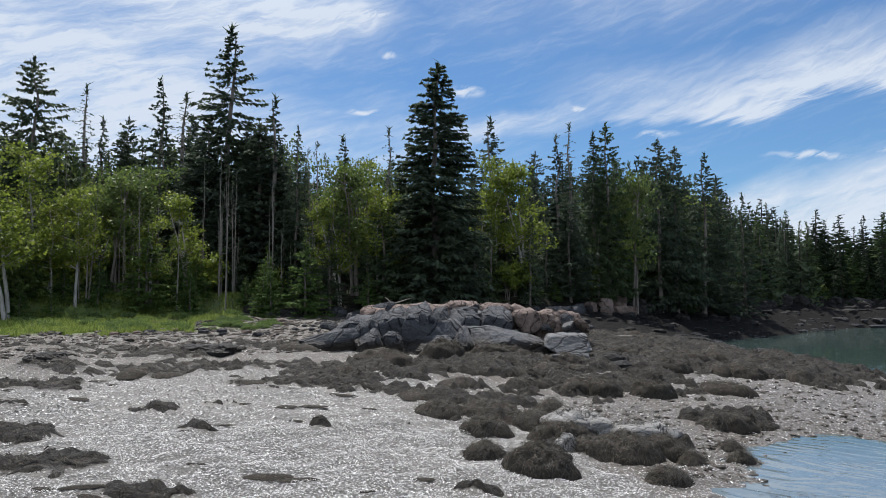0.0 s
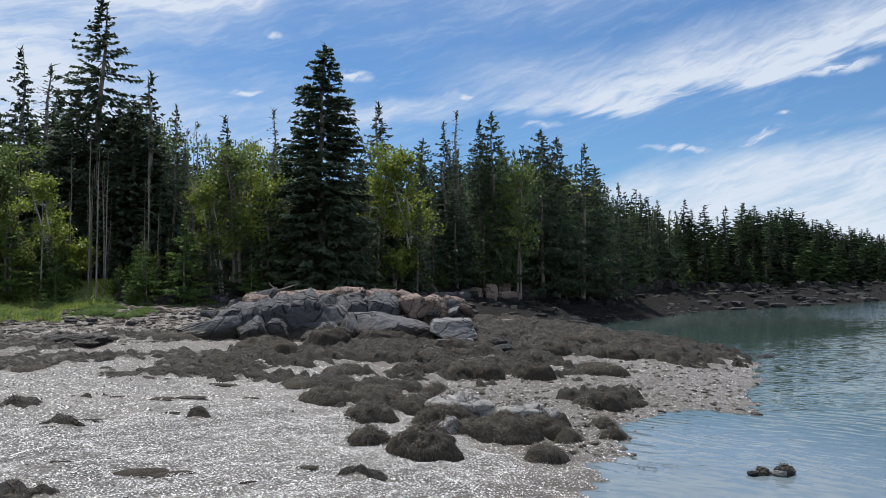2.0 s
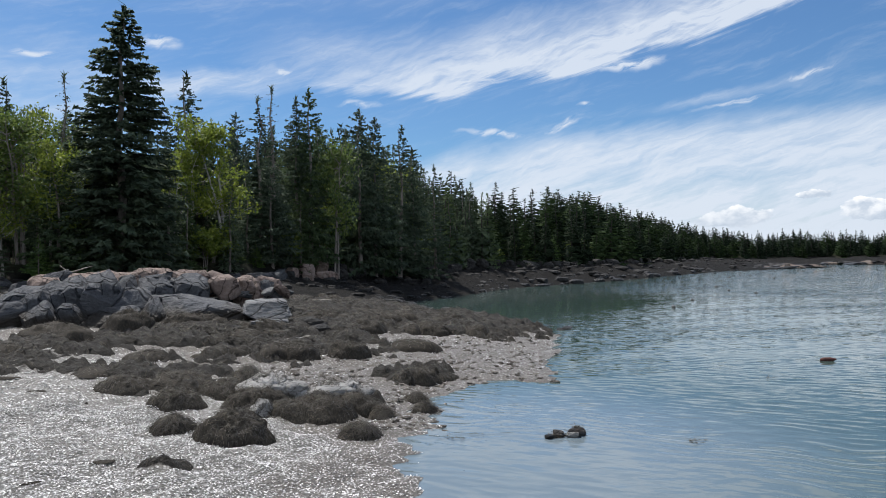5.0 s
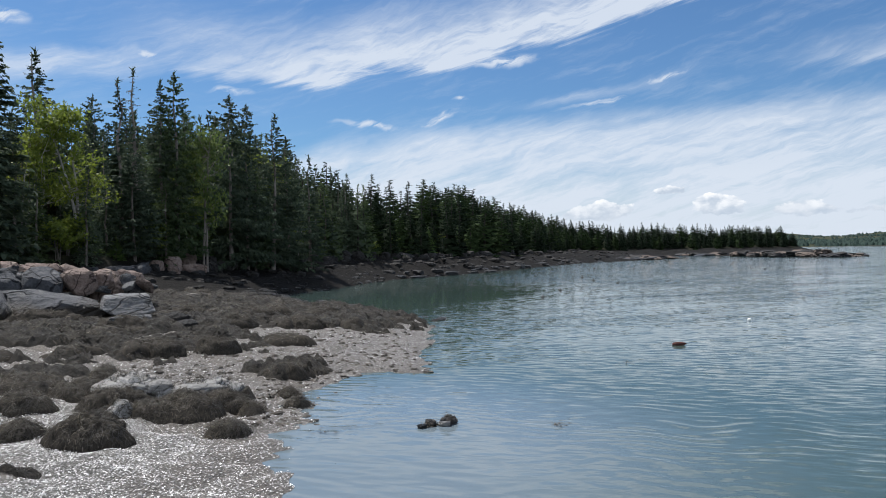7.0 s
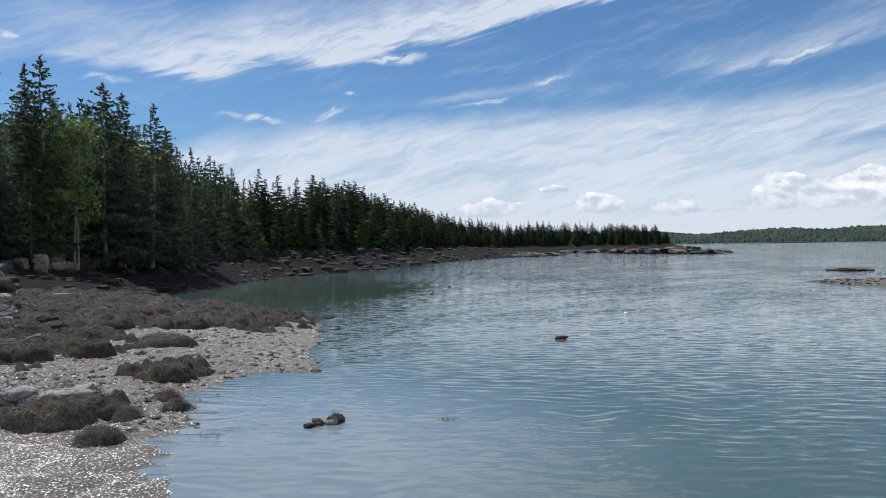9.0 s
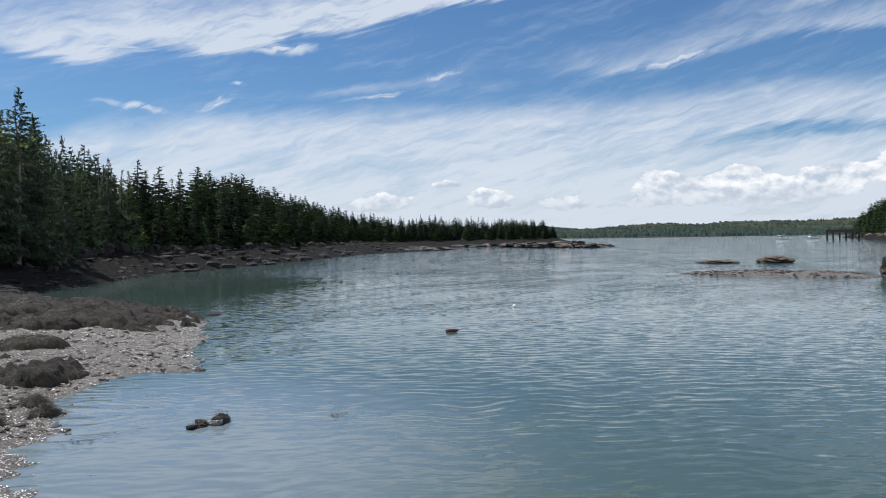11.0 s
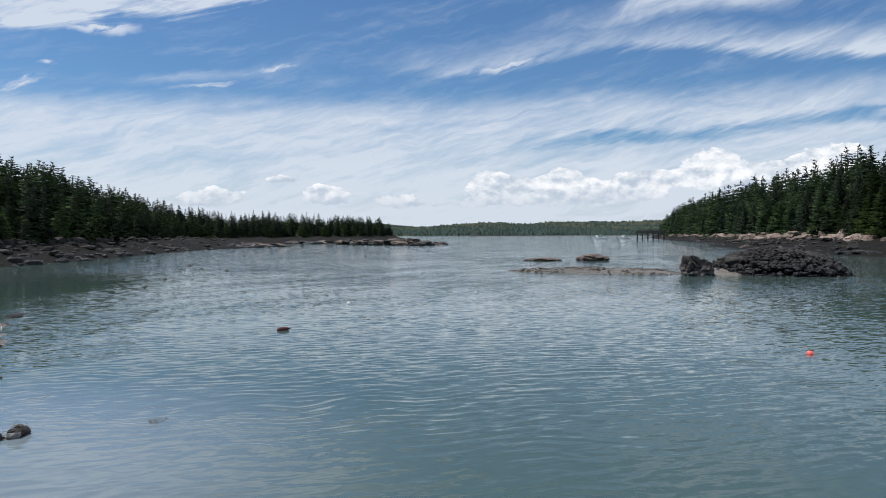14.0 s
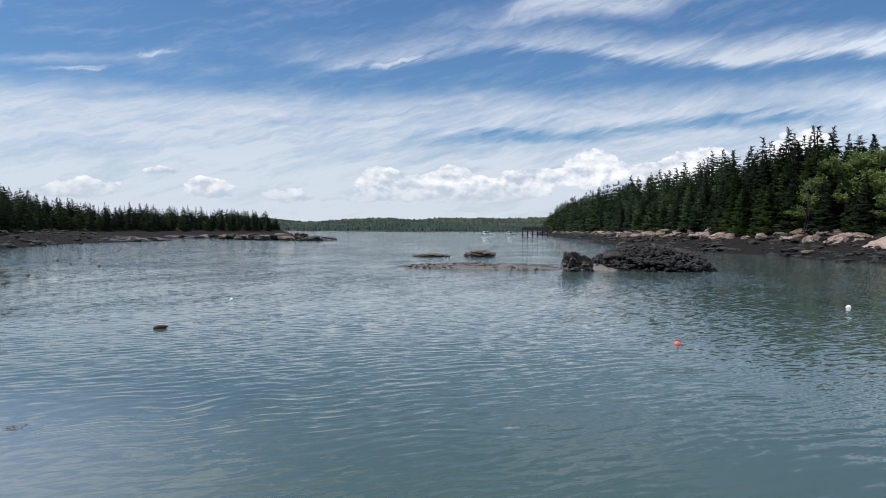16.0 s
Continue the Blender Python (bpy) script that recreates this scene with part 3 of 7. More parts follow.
def folds(x, y):
    """Hummocks and folds of heaped weed, from 0 to about 1."""
    x2, y2 = x + 0.5 * grain(x, y, 0.8, 1.0), y + 0.5 * grain(x, y, 0.8, 2.0)
    h = 0.0
    for s, w, seed in ((1.5, 0.42, 3.0), (0.72, 0.32, 4.0), (0.36, 0.18, 5.0), (0.18, 0.08, 6.0)):
        h = h + w * (1 - np.abs(2 * grain(x2, y2, s, seed) - 1)) ** 1.3
    return h


def land(x, y):
    """Height of the ground, and how far a place lies above the bank (metres, negative on the shore), for arrays x, y."""
    p = np.stack([np.ravel(x), np.ravel(y)], 1).astype(float)
    px, py = p.T
    r = np.hypot(px, py)
    out = np.full(len(p), -3.0)
    wood = np.full(len(p), -99.0)
    for shore, bank, closed, foot in ((SHORE, BANK, BANK_IN, 2.45), (SHORE_R, BANK_R, BANK_R, 2.9)):
        ws = to_line(p, np.concatenate([shore, shore[:1]])) * np.where(inside(p, shore), 1, -1)
        wb = to_line(p, bank) * np.where(inside(p, closed), 1, -1)
        u = np.clip(ws / np.maximum(ws - wb, 0.01), 0, 1)
        z = np.where(ws < 0, -np.minimum(0.16 * np.abs(ws) ** 0.9, 3.0), foot * u ** 0.9)
        rise = 1.0 * ease(wb, 0, 1.6) + 0.055 * np.clip(wb, 0, 120)
        z = np.where(wb > 0, foot + rise, z)
        out = np.maximum(out, z)
        wood = np.maximum(wood, wb)
    # gravel bar and the islet's foot, the outcrop's foot, small bars
    for cx, cy, ax, ay, rot, h in ((66.6, 17.6, 11.0, 4.6, 96, 0.42), (70.5, 3.0, 7.5, 5.0, 95, 0.9), (8.2, 12.6, 0.7, 0.4, 0, 0.3)):
        c, s = math.cos(radians(rot)), math.sin(radians(rot))
        u, v = (px - cx) * c + (py - cy) * s, -(px - cx) * s + (py - cy) * c
        g = np.exp(-((u / ax) ** 2) ** 1.6 - (v / ay) ** 2)
        out = np.maximum(out, -3.0 + (3.0 + h) * g ** 0.35) if h > 0.35 else out
    far = ease(r, 1500, 1750)
    out = np.where(r > 1500, -3 + far * (4 + 5 * (1 + wave(px, py, 900, 1.3)) + 18 * ease(r, 1800, 3200) + 22 * ease(r, 2600, 3600) * (1 + 0.7 * wave(px, py, 1400, 4.0))), out)
    wood = np.where(r > 1500, 20 * (far > 0.4), wood)
    near = r < 260
    rough = np.where(near & (out > -0.2), 0.035 * wave(px, py, 1.3, 2.0) + 0.05 * wave(px, py, 3.7, 5.0), 0)
    stony = np.clip(out / 1.2, 0, 1) * ease(-wood, -1, 2) * ease(r, 48, 62) * (r < 500)
    rough = rough + stony * (0.22 * wave(px, py, 3.1, 8.0) + 0.12 * wave(px, py, 1.2, 3.0) + 0.3 * wave(px, py, 9.0, 1.0))
    return (out + rough).reshape(np.shape(x)), wood.reshape(np.shape(x))


def ground_z(x, y):
    return float(land(np.array([x]), np.array([y]))[0][0])


def weed_cover(x, y):
    """How thickly rockweed lies at a place of the near beach."""
    c = 0.0
    for cx, cy, ax, ay, rot, w in WEED_BEDS:
        q, s = math.cos(radians(rot)), math.sin(radians(rot))
        u, v = (x - cx) * q + (y - cy) * s, -(x - cx) * s + (y - cy) * q
        c = np.maximum(c, w * np.clip(1.25 - np.hypot(u / ax, v / ay), 0, 1) * 1.6)
    bare = 1.1 * ease(grain(x, 1.6 * y, 2.2, 9.0), 0.46, 0.80) * ease(30.0 - y, 0, 5) + 0.4 * ease(grain(x, 1.5 * y, 1.0, 9.5), 0.55, 0.85)
    return np.clip(c - bare + (0.26 * wave(x, y, 2.1, 0.7) + 0.22 * wave(x, y, 0.83, 3.3)) * (c > 0.02), 0, 1)


# beds of rockweed on the beach: x, y, half length, half width, turn, thickness
BEDS_OUTCROP = [(9.0, 33.6, 9.0, 5.2, 62, 1.0), (15, 31.5, 5.5, 3.6, 60, 1.0), (4.5, 26.5, 6.0, 4.5, 10, 1.0),
    (-2.0, 23.8, 4.6, 3.0, 20, 1.0), (1.0, 20.8, 2.2, 1.4, 10, 1.0), (2.4, 16.6, 2.8, 1.5, -15, 0.75),
    (7.6, 19.6, 1.5, 0.8, 25, 0.9), (-10.9, 19.4, 1.9, 0.8, 8, 0.9), (-9.7, 16.7, 1.4, 0.6, 0, 0.8),
    (-8.4, 14.1, 1.1, 0.7, 5, 0.9), (-7.2, 12.2, 1.5, 0.9, 0, 0.9), (-7.0, 17.0, 1.0, 0.45, 5, 0.9),
    (-5.4, 18.2, 1.3, 0.5, 8, 1.0)]
BEDS_BEACH = [(-4.9, 15.3, 0.6, 0.3, 0, 0.9), (-4.3, 12.6, 0.75, 0.45, 25, 0.9), (-4.6, 11.0, 0.8, 0.4, 0, 0.9),
    (-10.3, 22.4, 3.4, 1.2, 6, 0.72), (-10.2, 26.5, 4.0, 1.4, 4, 0.66), (-6.8, 24.0, 3.0, 1.2, 10, 0.66),
    (-7.0, 29.3, 2.2, 1.0, 0, 0.75), (-2.8, 16.1, 0.3, 0.16, 0, 0.9), (-3.6, 17.6, 0.35, 0.2, 0, 0.9),
    (0.6, 12.2, 0.45, 0.2, 0, 0.9), (-16, 21.5, 1.6, 0.7, 0, 0.6),
    (-14.0, 27, 2.2, 0.7, 0, 0.6)]
WEED_BEDS = BEDS_OUTCROP + BEDS_BEACH


def shell_bank(x, y):
    """Where crushed shell lies thick on the beach; elsewhere it is brown gravel."""
    return 1.0 - ease(np.hypot((x + 4.6) / 7.8, (y - 13.5) / 11.5) + 0.14 * wave(x, y, 5.3, 2.0) + 0.07 * wave(x, y, 1.7, 1.0), 0.72, 1.12)


def make_ground():
    az = np.radians(np.concatenate([np.arange(-42, 112, 0.5), np.arange(112, 318, 3.0)]))
    rad = np.concatenate([[1.2, 3, 5, 7], 8 * 1.021 ** np.arange(0, 305)])
    rad = rad[rad < 4600]
    a, r = np.meshgrid(az, rad)
    x, y = r * np.sin(a), r * np.cos(a)
    z, wood = land(x, y)
    weed = weed_cover(x, y) * (wood < -1) * (r < 80)
    z = z + 0.16 * weed * (0.6 + 0.5 * wave(x, y, 0.9, 4.0))
    nr, na = x.shape
    v = np.stack([x, y, z], -1).reshape(-1, 3)
    i, j = np.meshgrid(np.arange(nr - 1), np.arange(na), indexing="ij")
    k = (j + 1) % na
    f = np.stack([i * na + j, (i + 1) * na + j, (i + 1) * na + k, i * na + k], -1).reshape(-1, 4)
    v = np.concatenate([v, [(0, 0, z[0].mean())]])
    fan = [(nr * na, int(q), int((q + 1) % na)) for q in range(na)]
    me = mesh_of("ground", v, f.tolist() + fan, M_GROUND, True)
    cover = np.zeros((len(v), 4), np.float32)
    ang = np.degrees(np.arctan2(x, y))
    bar = np.hypot((x - 66) / 7, (y - 18) / 13) < 1.0
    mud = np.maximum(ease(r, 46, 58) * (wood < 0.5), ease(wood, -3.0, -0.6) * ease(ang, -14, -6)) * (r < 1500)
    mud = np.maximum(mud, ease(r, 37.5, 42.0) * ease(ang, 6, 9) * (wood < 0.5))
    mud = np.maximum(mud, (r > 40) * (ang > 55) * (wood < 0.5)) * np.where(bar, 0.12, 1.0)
    turf = ease(wood, -8.0, -6.0) * ease(ang, -13, -19) * (1 - ease(wood, 1.5, 4)) * (r < 60)
    cover[:-1, 0] = weed.ravel()
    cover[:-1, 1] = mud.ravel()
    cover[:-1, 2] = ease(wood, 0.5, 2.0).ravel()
    cover[:-1, 3] = turf.ravel()
    gravel = np.where(r < 60, 1.0 - shell_bank(x, y), 0.9)
    me.attributes.new("gravel", "FLOAT", "POINT").data.foreach_set("value", np.concatenate([gravel.ravel(), [0.0]]).astype(np.float32))
    me.attributes.new("cover", "FLOAT_COLOR", "POINT").data.foreach_set("color", cover.ravel())
    return tagged(new("ground", me), "tidal beach of crushed shell and gravel rising to a wooded bank", "ground", kind="structure")


make_ground()


def ripples(x, y):
    """Height of the wind ripples: short-crested trains whose heading wanders, sharper at the crest."""
    u0, v0 = x + 0.45 * wave(x, y, 9.0, 2.0), y + 0.45 * wave(x, y, 7.0, 5.0)
    h = 0.0
    for turn, length, high, seed in ((44, 0.48, 1.0, 0.3), (36, 0.40, 0.8, 1.9), (51, 0.58, 0.9, 3.7), (28, 0.33, 0.5, 5.5), (60, 0.36, 0.4, 7.1)):
        a = radians(turn)
        s = np.sin(6.283 / length * (u0 * math.sin(a) + v0 * math.cos(a)) + 1.1 * wave(x, y, 2.3, seed))
        h = h + high * (0.5 + 0.5 * wave(x, y, 3.4, seed + 2)) * (2 * (0.5 + 0.5 * s) ** 2.2 - 0.6)
    gust = 0.45 + 0.55 * ease(wave(x, y, 17.0, 4.4), -0.5, 0.5)
    lee = ease(np.hypot(x - 9, y - 14), 3.0, 9.0)
    return 0.0050 * h * gust * (0.5 + 0.5 * lee)


def make_water():
    """One sheet of sea to the horizon; the near cove carries real ripples."""
    rad = np.concatenate([[2, 8], 9 * 1.0038 ** np.arange(0, 395), [50, 70, 160, 640, 2000, 4600]])
    az = np.radians(np.concatenate([np.arange(8, 112, 0.36), np.arange(112, 368, 8.0)]))
    a, r = np.meshgrid(az, rad)
    x, y = r * np.sin(a), r * np.cos(a)
    deg = np.degrees(a)
    z = ripples(x, y) * ease(r, 9.0, 10.0) * (1 - ease(r, 22, 40)) * ease(deg, 8, 12) * (1 - ease(deg, 108, 112))
    nr, na = x.shape
    v = np.concatenate([np.stack([x, y, z], -1).reshape(-1, 3), [(0, 0, 0)]])
    i, j = np.meshgrid(np.arange(nr - 1), np.arange(na), indexing="ij")
    k = (j + 1) % na
    f = np.stack([i * na + j, i * na + k, (i + 1) * na + k, (i + 1) * na + j], -1).reshape(-1, 4)[:, ::-1]
    fan = [(nr * na, int((q + 1) % na), int(q)) for q in range(na)]
    return tagged(new("water", mesh_of("water", v, f.tolist() + fan, M_WATER, True)), "calm grey-green sea water with small wind ripples", "water", kind="structure")


make_water()


# ---- trees ----
def conifer_crown(h, width, whorls, per, twigs, seed, base=0.12, power=0.8, droop=0.35, twig=0.5, ragged=0.25, fat=0.16, spray=0.11):
    """Needled branches in whorls round the trunk: each branch carries short flat twigs."""
    g = np.random.default_rng(seed)
    tri = []
    for w in range(whorls):
        t = (w + g.uniform(-0.3, 0.3)) / (whorls - 1)
        t = min(max(t, 0.0), 1.0)
        z0 = h * (base + (0.985 - base) * t ** 0.92)
        reach = width * 0.5 * (1 - t) ** power + 0.04
        if base > 0.02:
            reach *= 0.72 + 0.28 * min(1.0, t / 0.18)
        n = max(3, int(per * (0.55 + 0.45 * (1 - t)) + 0.5))
        for b in range(n):
            ang = g.uniform(0, 6.283)
            zb = z0 + g.uniform(-0.5, 0.5) * h / whorls
            ln = reach * g.uniform(1 - 1.6 * ragged, 1 + ragged)
            if g.random() < ragged * 0.35:
                ln *= 0.45
            out = np.array([math.cos(ang), math.sin(ang), 0])
            side = np.array([-out[1], out[0], 0])
            m = max(2, int(twigs * (0.35 + 0.65 * ln / (width * 0.5))))
            s = g.uniform(0.03, 1, m) ** 0.62
            tilt = g.normal(0, 0.06) + 0.25 * t
            bend = -droop * s + (droop * 0.45) * s ** 2.2 + tilt * s
            p = out * (ln * s)[:, None] + np.array([0, 0, 1]) * (zb + ln * bend)[:, None]
            sgn = np.where(g.random(m) < 0.5, -1, 1)
            tl = twig * g.uniform(0.55, 1.15, m) * (0.30 + 0.70 * np.sqrt(ln / (width * 0.5))) * (1.1 - 0.45 * s) * (1.0 - 0.45 * t)
            d = out * g.uniform(0.3, 0.9, m)[:, None] + side * (sgn * g.uniform(0.25, 0.95, m))[:, None] + np.array([0, 0, 1]) * g.uniform(-0.85, 0.08, m)[:, None]
            d /= np.linalg.norm(d, axis=1)[:, None]
            wv = np.cross(d, np.array([0, 0, 1.0]) + g.normal(0, 0.5, (m, 3)))
            wv /= np.linalg.norm(wv, axis=1)[:, None] + 1e-9
            fw = fat * g.uniform(0.6, 1.3, m)[:, None] * (0.6 + 0.4 * ln / (width * 0.5))
            tri.append(np.stack([p - wv * fw * 0.7 - d * 0.05, p + wv * fw * 0.7, p + d * tl[:, None]], 1))
            # the branch's own spray along it, and the skirt that hangs from its outer half
            q = np.array([0.04, 0.55, 0.92])
            c = out * (ln * q)[:, None] + np.array([0, 0, 1]) * (zb + ln * (-droop * q + droop * 0.45 * q ** 2.2 + tilt * q))[:, None]
            half = side * ln * 0.5 * spray * g.uniform(0.7, 1.3)
            hang = np.array([0, 0, -1]) * ln * g.uniform(0.18, 0.36)
            mid = c[1] + out * ln * g.uniform(0.0, 0.25)
            wide = side * ln * spray * g.uniform(0.8, 1.25) + np.array([0, 0, 1]) * ln * g.uniform(-0.07, 0.07)
            if spray > 0.2:
                tri.append(np.stack([np.stack([c[0], c[2], c[1] + half + 0.5 * hang]), np.stack([mid - wide, mid + wide, mid + hang + side * ln * g.uniform(-0.1, 0.1)])]))
    # the leader
    m = 14
    zt = h * g.uniform(0.93, 1.0, m)
    p = np.stack([g.normal(0, 0.02, m), g.normal(0, 0.02, m), zt], 1)
    d = np.stack([g.normal(0, 0.5, m), g.normal(0, 0.5, m), np.full(m, 0.6)], 1)
    wv = np.cross(d, g.normal(0, 1, (m, 3)))
    wv /= np.linalg.norm(wv, axis=1)[:, None]
    tri.append(np.stack([p - wv * 0.05, p + wv * 0.05, p + d * 0.35], 1))
    v = np.concatenate(tri).reshape(-1, 3)
    return v, np.arange(len(v)).reshape(-1, 3)


def trunk_mesh(h, r, seed, material, lean=0.0, sides=8, stubs=0, stub_len=0.9):
    g = np.random.default_rng(seed)
    n = 7
    t = np.linspace(0, 1, n)
    path = np.stack([lean * h * t ** 1.5 + g.normal(0, 0.012 * h, n) * t, g.normal(0, 0.012 * h, n) * t, h * 0.985 * t - 0.5 * (t == 0)], 1)
    pieces = [tube(path, r * (1 - t) ** 0.8 + 0.012 + 0.25 * r * (t == 0), sides)]
    for _ in range(stubs):
        k = g.uniform(0.15, 0.97)
        a = g.uniform(0, 6.283)
        ln = stub_len * g.uniform(0.4, 1.1) * (1.15 - k)
        p0 = np.array([np.interp(k, t, path[:, i]) for i in range(3)])
        e = p0 + ln * np.array([math.cos(a), math.sin(a), g.uniform(-0.35, 0.15)])
        pieces.append(tube([p0, 0.5 * (p0 + e) + (0, 0, 0.05), e], [0.035, 0.02, 0.008], 4))
    return mesh_of("trunk", *merged(pieces), material)


def conifer(name, h, width, seed, material=None, label="", bark=None, stubs=0, **kw):
    ob = holder(name)
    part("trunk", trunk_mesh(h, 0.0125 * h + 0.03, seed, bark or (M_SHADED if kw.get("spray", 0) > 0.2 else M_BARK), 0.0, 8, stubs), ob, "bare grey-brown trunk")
    part("crown", mesh_of("crown", *conifer_crown(h, width, seed=seed, **kw), material or M_SPRUCE), ob)
    return tagged(ob, label, "tree")


def broadleaf(name, h, width, seed, material, bark, leaves=3600, size=0.17, label="", stems=1):
    """A light-stemmed tree: stems that fork into limbs, and leaves gathered in ragged clumps round the limb ends."""
    g = np.random.default_rng(seed)
    ob = holder(name)
    wood, tips = [], []
    for s in range(stems):
        n = 7
        t = np.linspace(0, 1, n)
        lx, ly = g.normal(0, 0.10, 2) * h * (0.6 if stems == 1 else 1.2)
        x0, y0 = (0, 0) if s == 0 else g.normal(0, 0.25, 2)
        path = np.stack([x0 + lx * t ** 1.4 + g.normal(0, 0.015 * h, n) * t, y0 + ly * t ** 1.4 + g.normal(0, 0.015 * h, n) * t, 0.95 * h * t - 0.4 * (t == 0)], 1)
        wood.append(tube(path, (0.010 * h + 0.02) * (1 - t) ** 0.9 + 0.012, 7))
        for _ in range(int(16 / stems) + 4):
            k = g.uniform(0.32, 0.98)
            a = g.uniform(0, 6.283)
            ln = width * 0.5 * g.uniform(0.5, 1.05) * (1.25 - 0.75 * k)
            p0 = np.array([np.interp(k, t, path[:, i]) for i in range(3)])
            e = p0 + ln * np.array([math.cos(a), math.sin(a), g.uniform(0.25, 0.9)])
            mid = 0.5 * (p0 + e) + np.array([0, 0, -0.08 * ln])
            wood.append(tube([p0, mid, e], [0.0045 * h, 0.003 * h, 0.008], 5))
            tips += [(e, 1.0), (mid, 0.7), (0.4 * p0 + 0.6 * e, 0.8)]
        tips.append((path[-1], 0.9))
    part("trunk", mesh_of("trunk", *merged(wood), bark), ob, "pale slender stems")
    per = max(8, leaves // len(tips))
    tri = []
    for c, wgt in tips:
        m = int(per * wgt * g.uniform(0.5, 1.5))
        d = g.normal(0, 1, (m, 3))
        d /= np.linalg.norm(d, axis=1)[:, None]
        rad = width * 0.17 * wgt * g.uniform(0.1, 1.0, m)[:, None] ** 0.6
        p = c + d * rad * (1.0, 1.0, 0.75)
        u = g.normal(0, 1, (m, 3))
        u /= np.linalg.norm(u, axis=1)[:, None]
        w = np.cross(u, g.normal(0, 1, (m, 3)))
        w /= np.linalg.norm(w, axis=1)[:, None] + 1e-9
        sz = size * g.uniform(0.55, 1.2, m)[:, None]
        tri.append(np.stack([p - u * sz * 0.5, p + w * sz * 0.36, p + u * sz * 0.55, p - w * sz * 0.36], 1))
    v = np.concatenate(tri).reshape(-1, 3)
    part("crown", mesh_of("crown", v, np.arange(len(v)).reshape(-1, 4), material), ob)
    return tagged(ob, label, "tree")


def put(ob, x, y, scale=(1, 1, 1), turn=0.0, sink=0.15, tilt=0.0):
    m = pose(x, y, ground_z(x, y) - sink, tilt, 0, turn) @ Matrix.Diagonal((*scale, 1))
    ob.matrix_basis = m
    return ob


def again(proto, x, y, scale, turn, sink=0.15, tilt=0.0):
    m = pose(x, y, ground_z(x, y) - sink, tilt, 0, turn) @ Matrix.Diagonal((*scale, 1))
    ob = copy_thing(proto, Matrix.Identity(4))
    ob.matrix_basis = m
    return ob


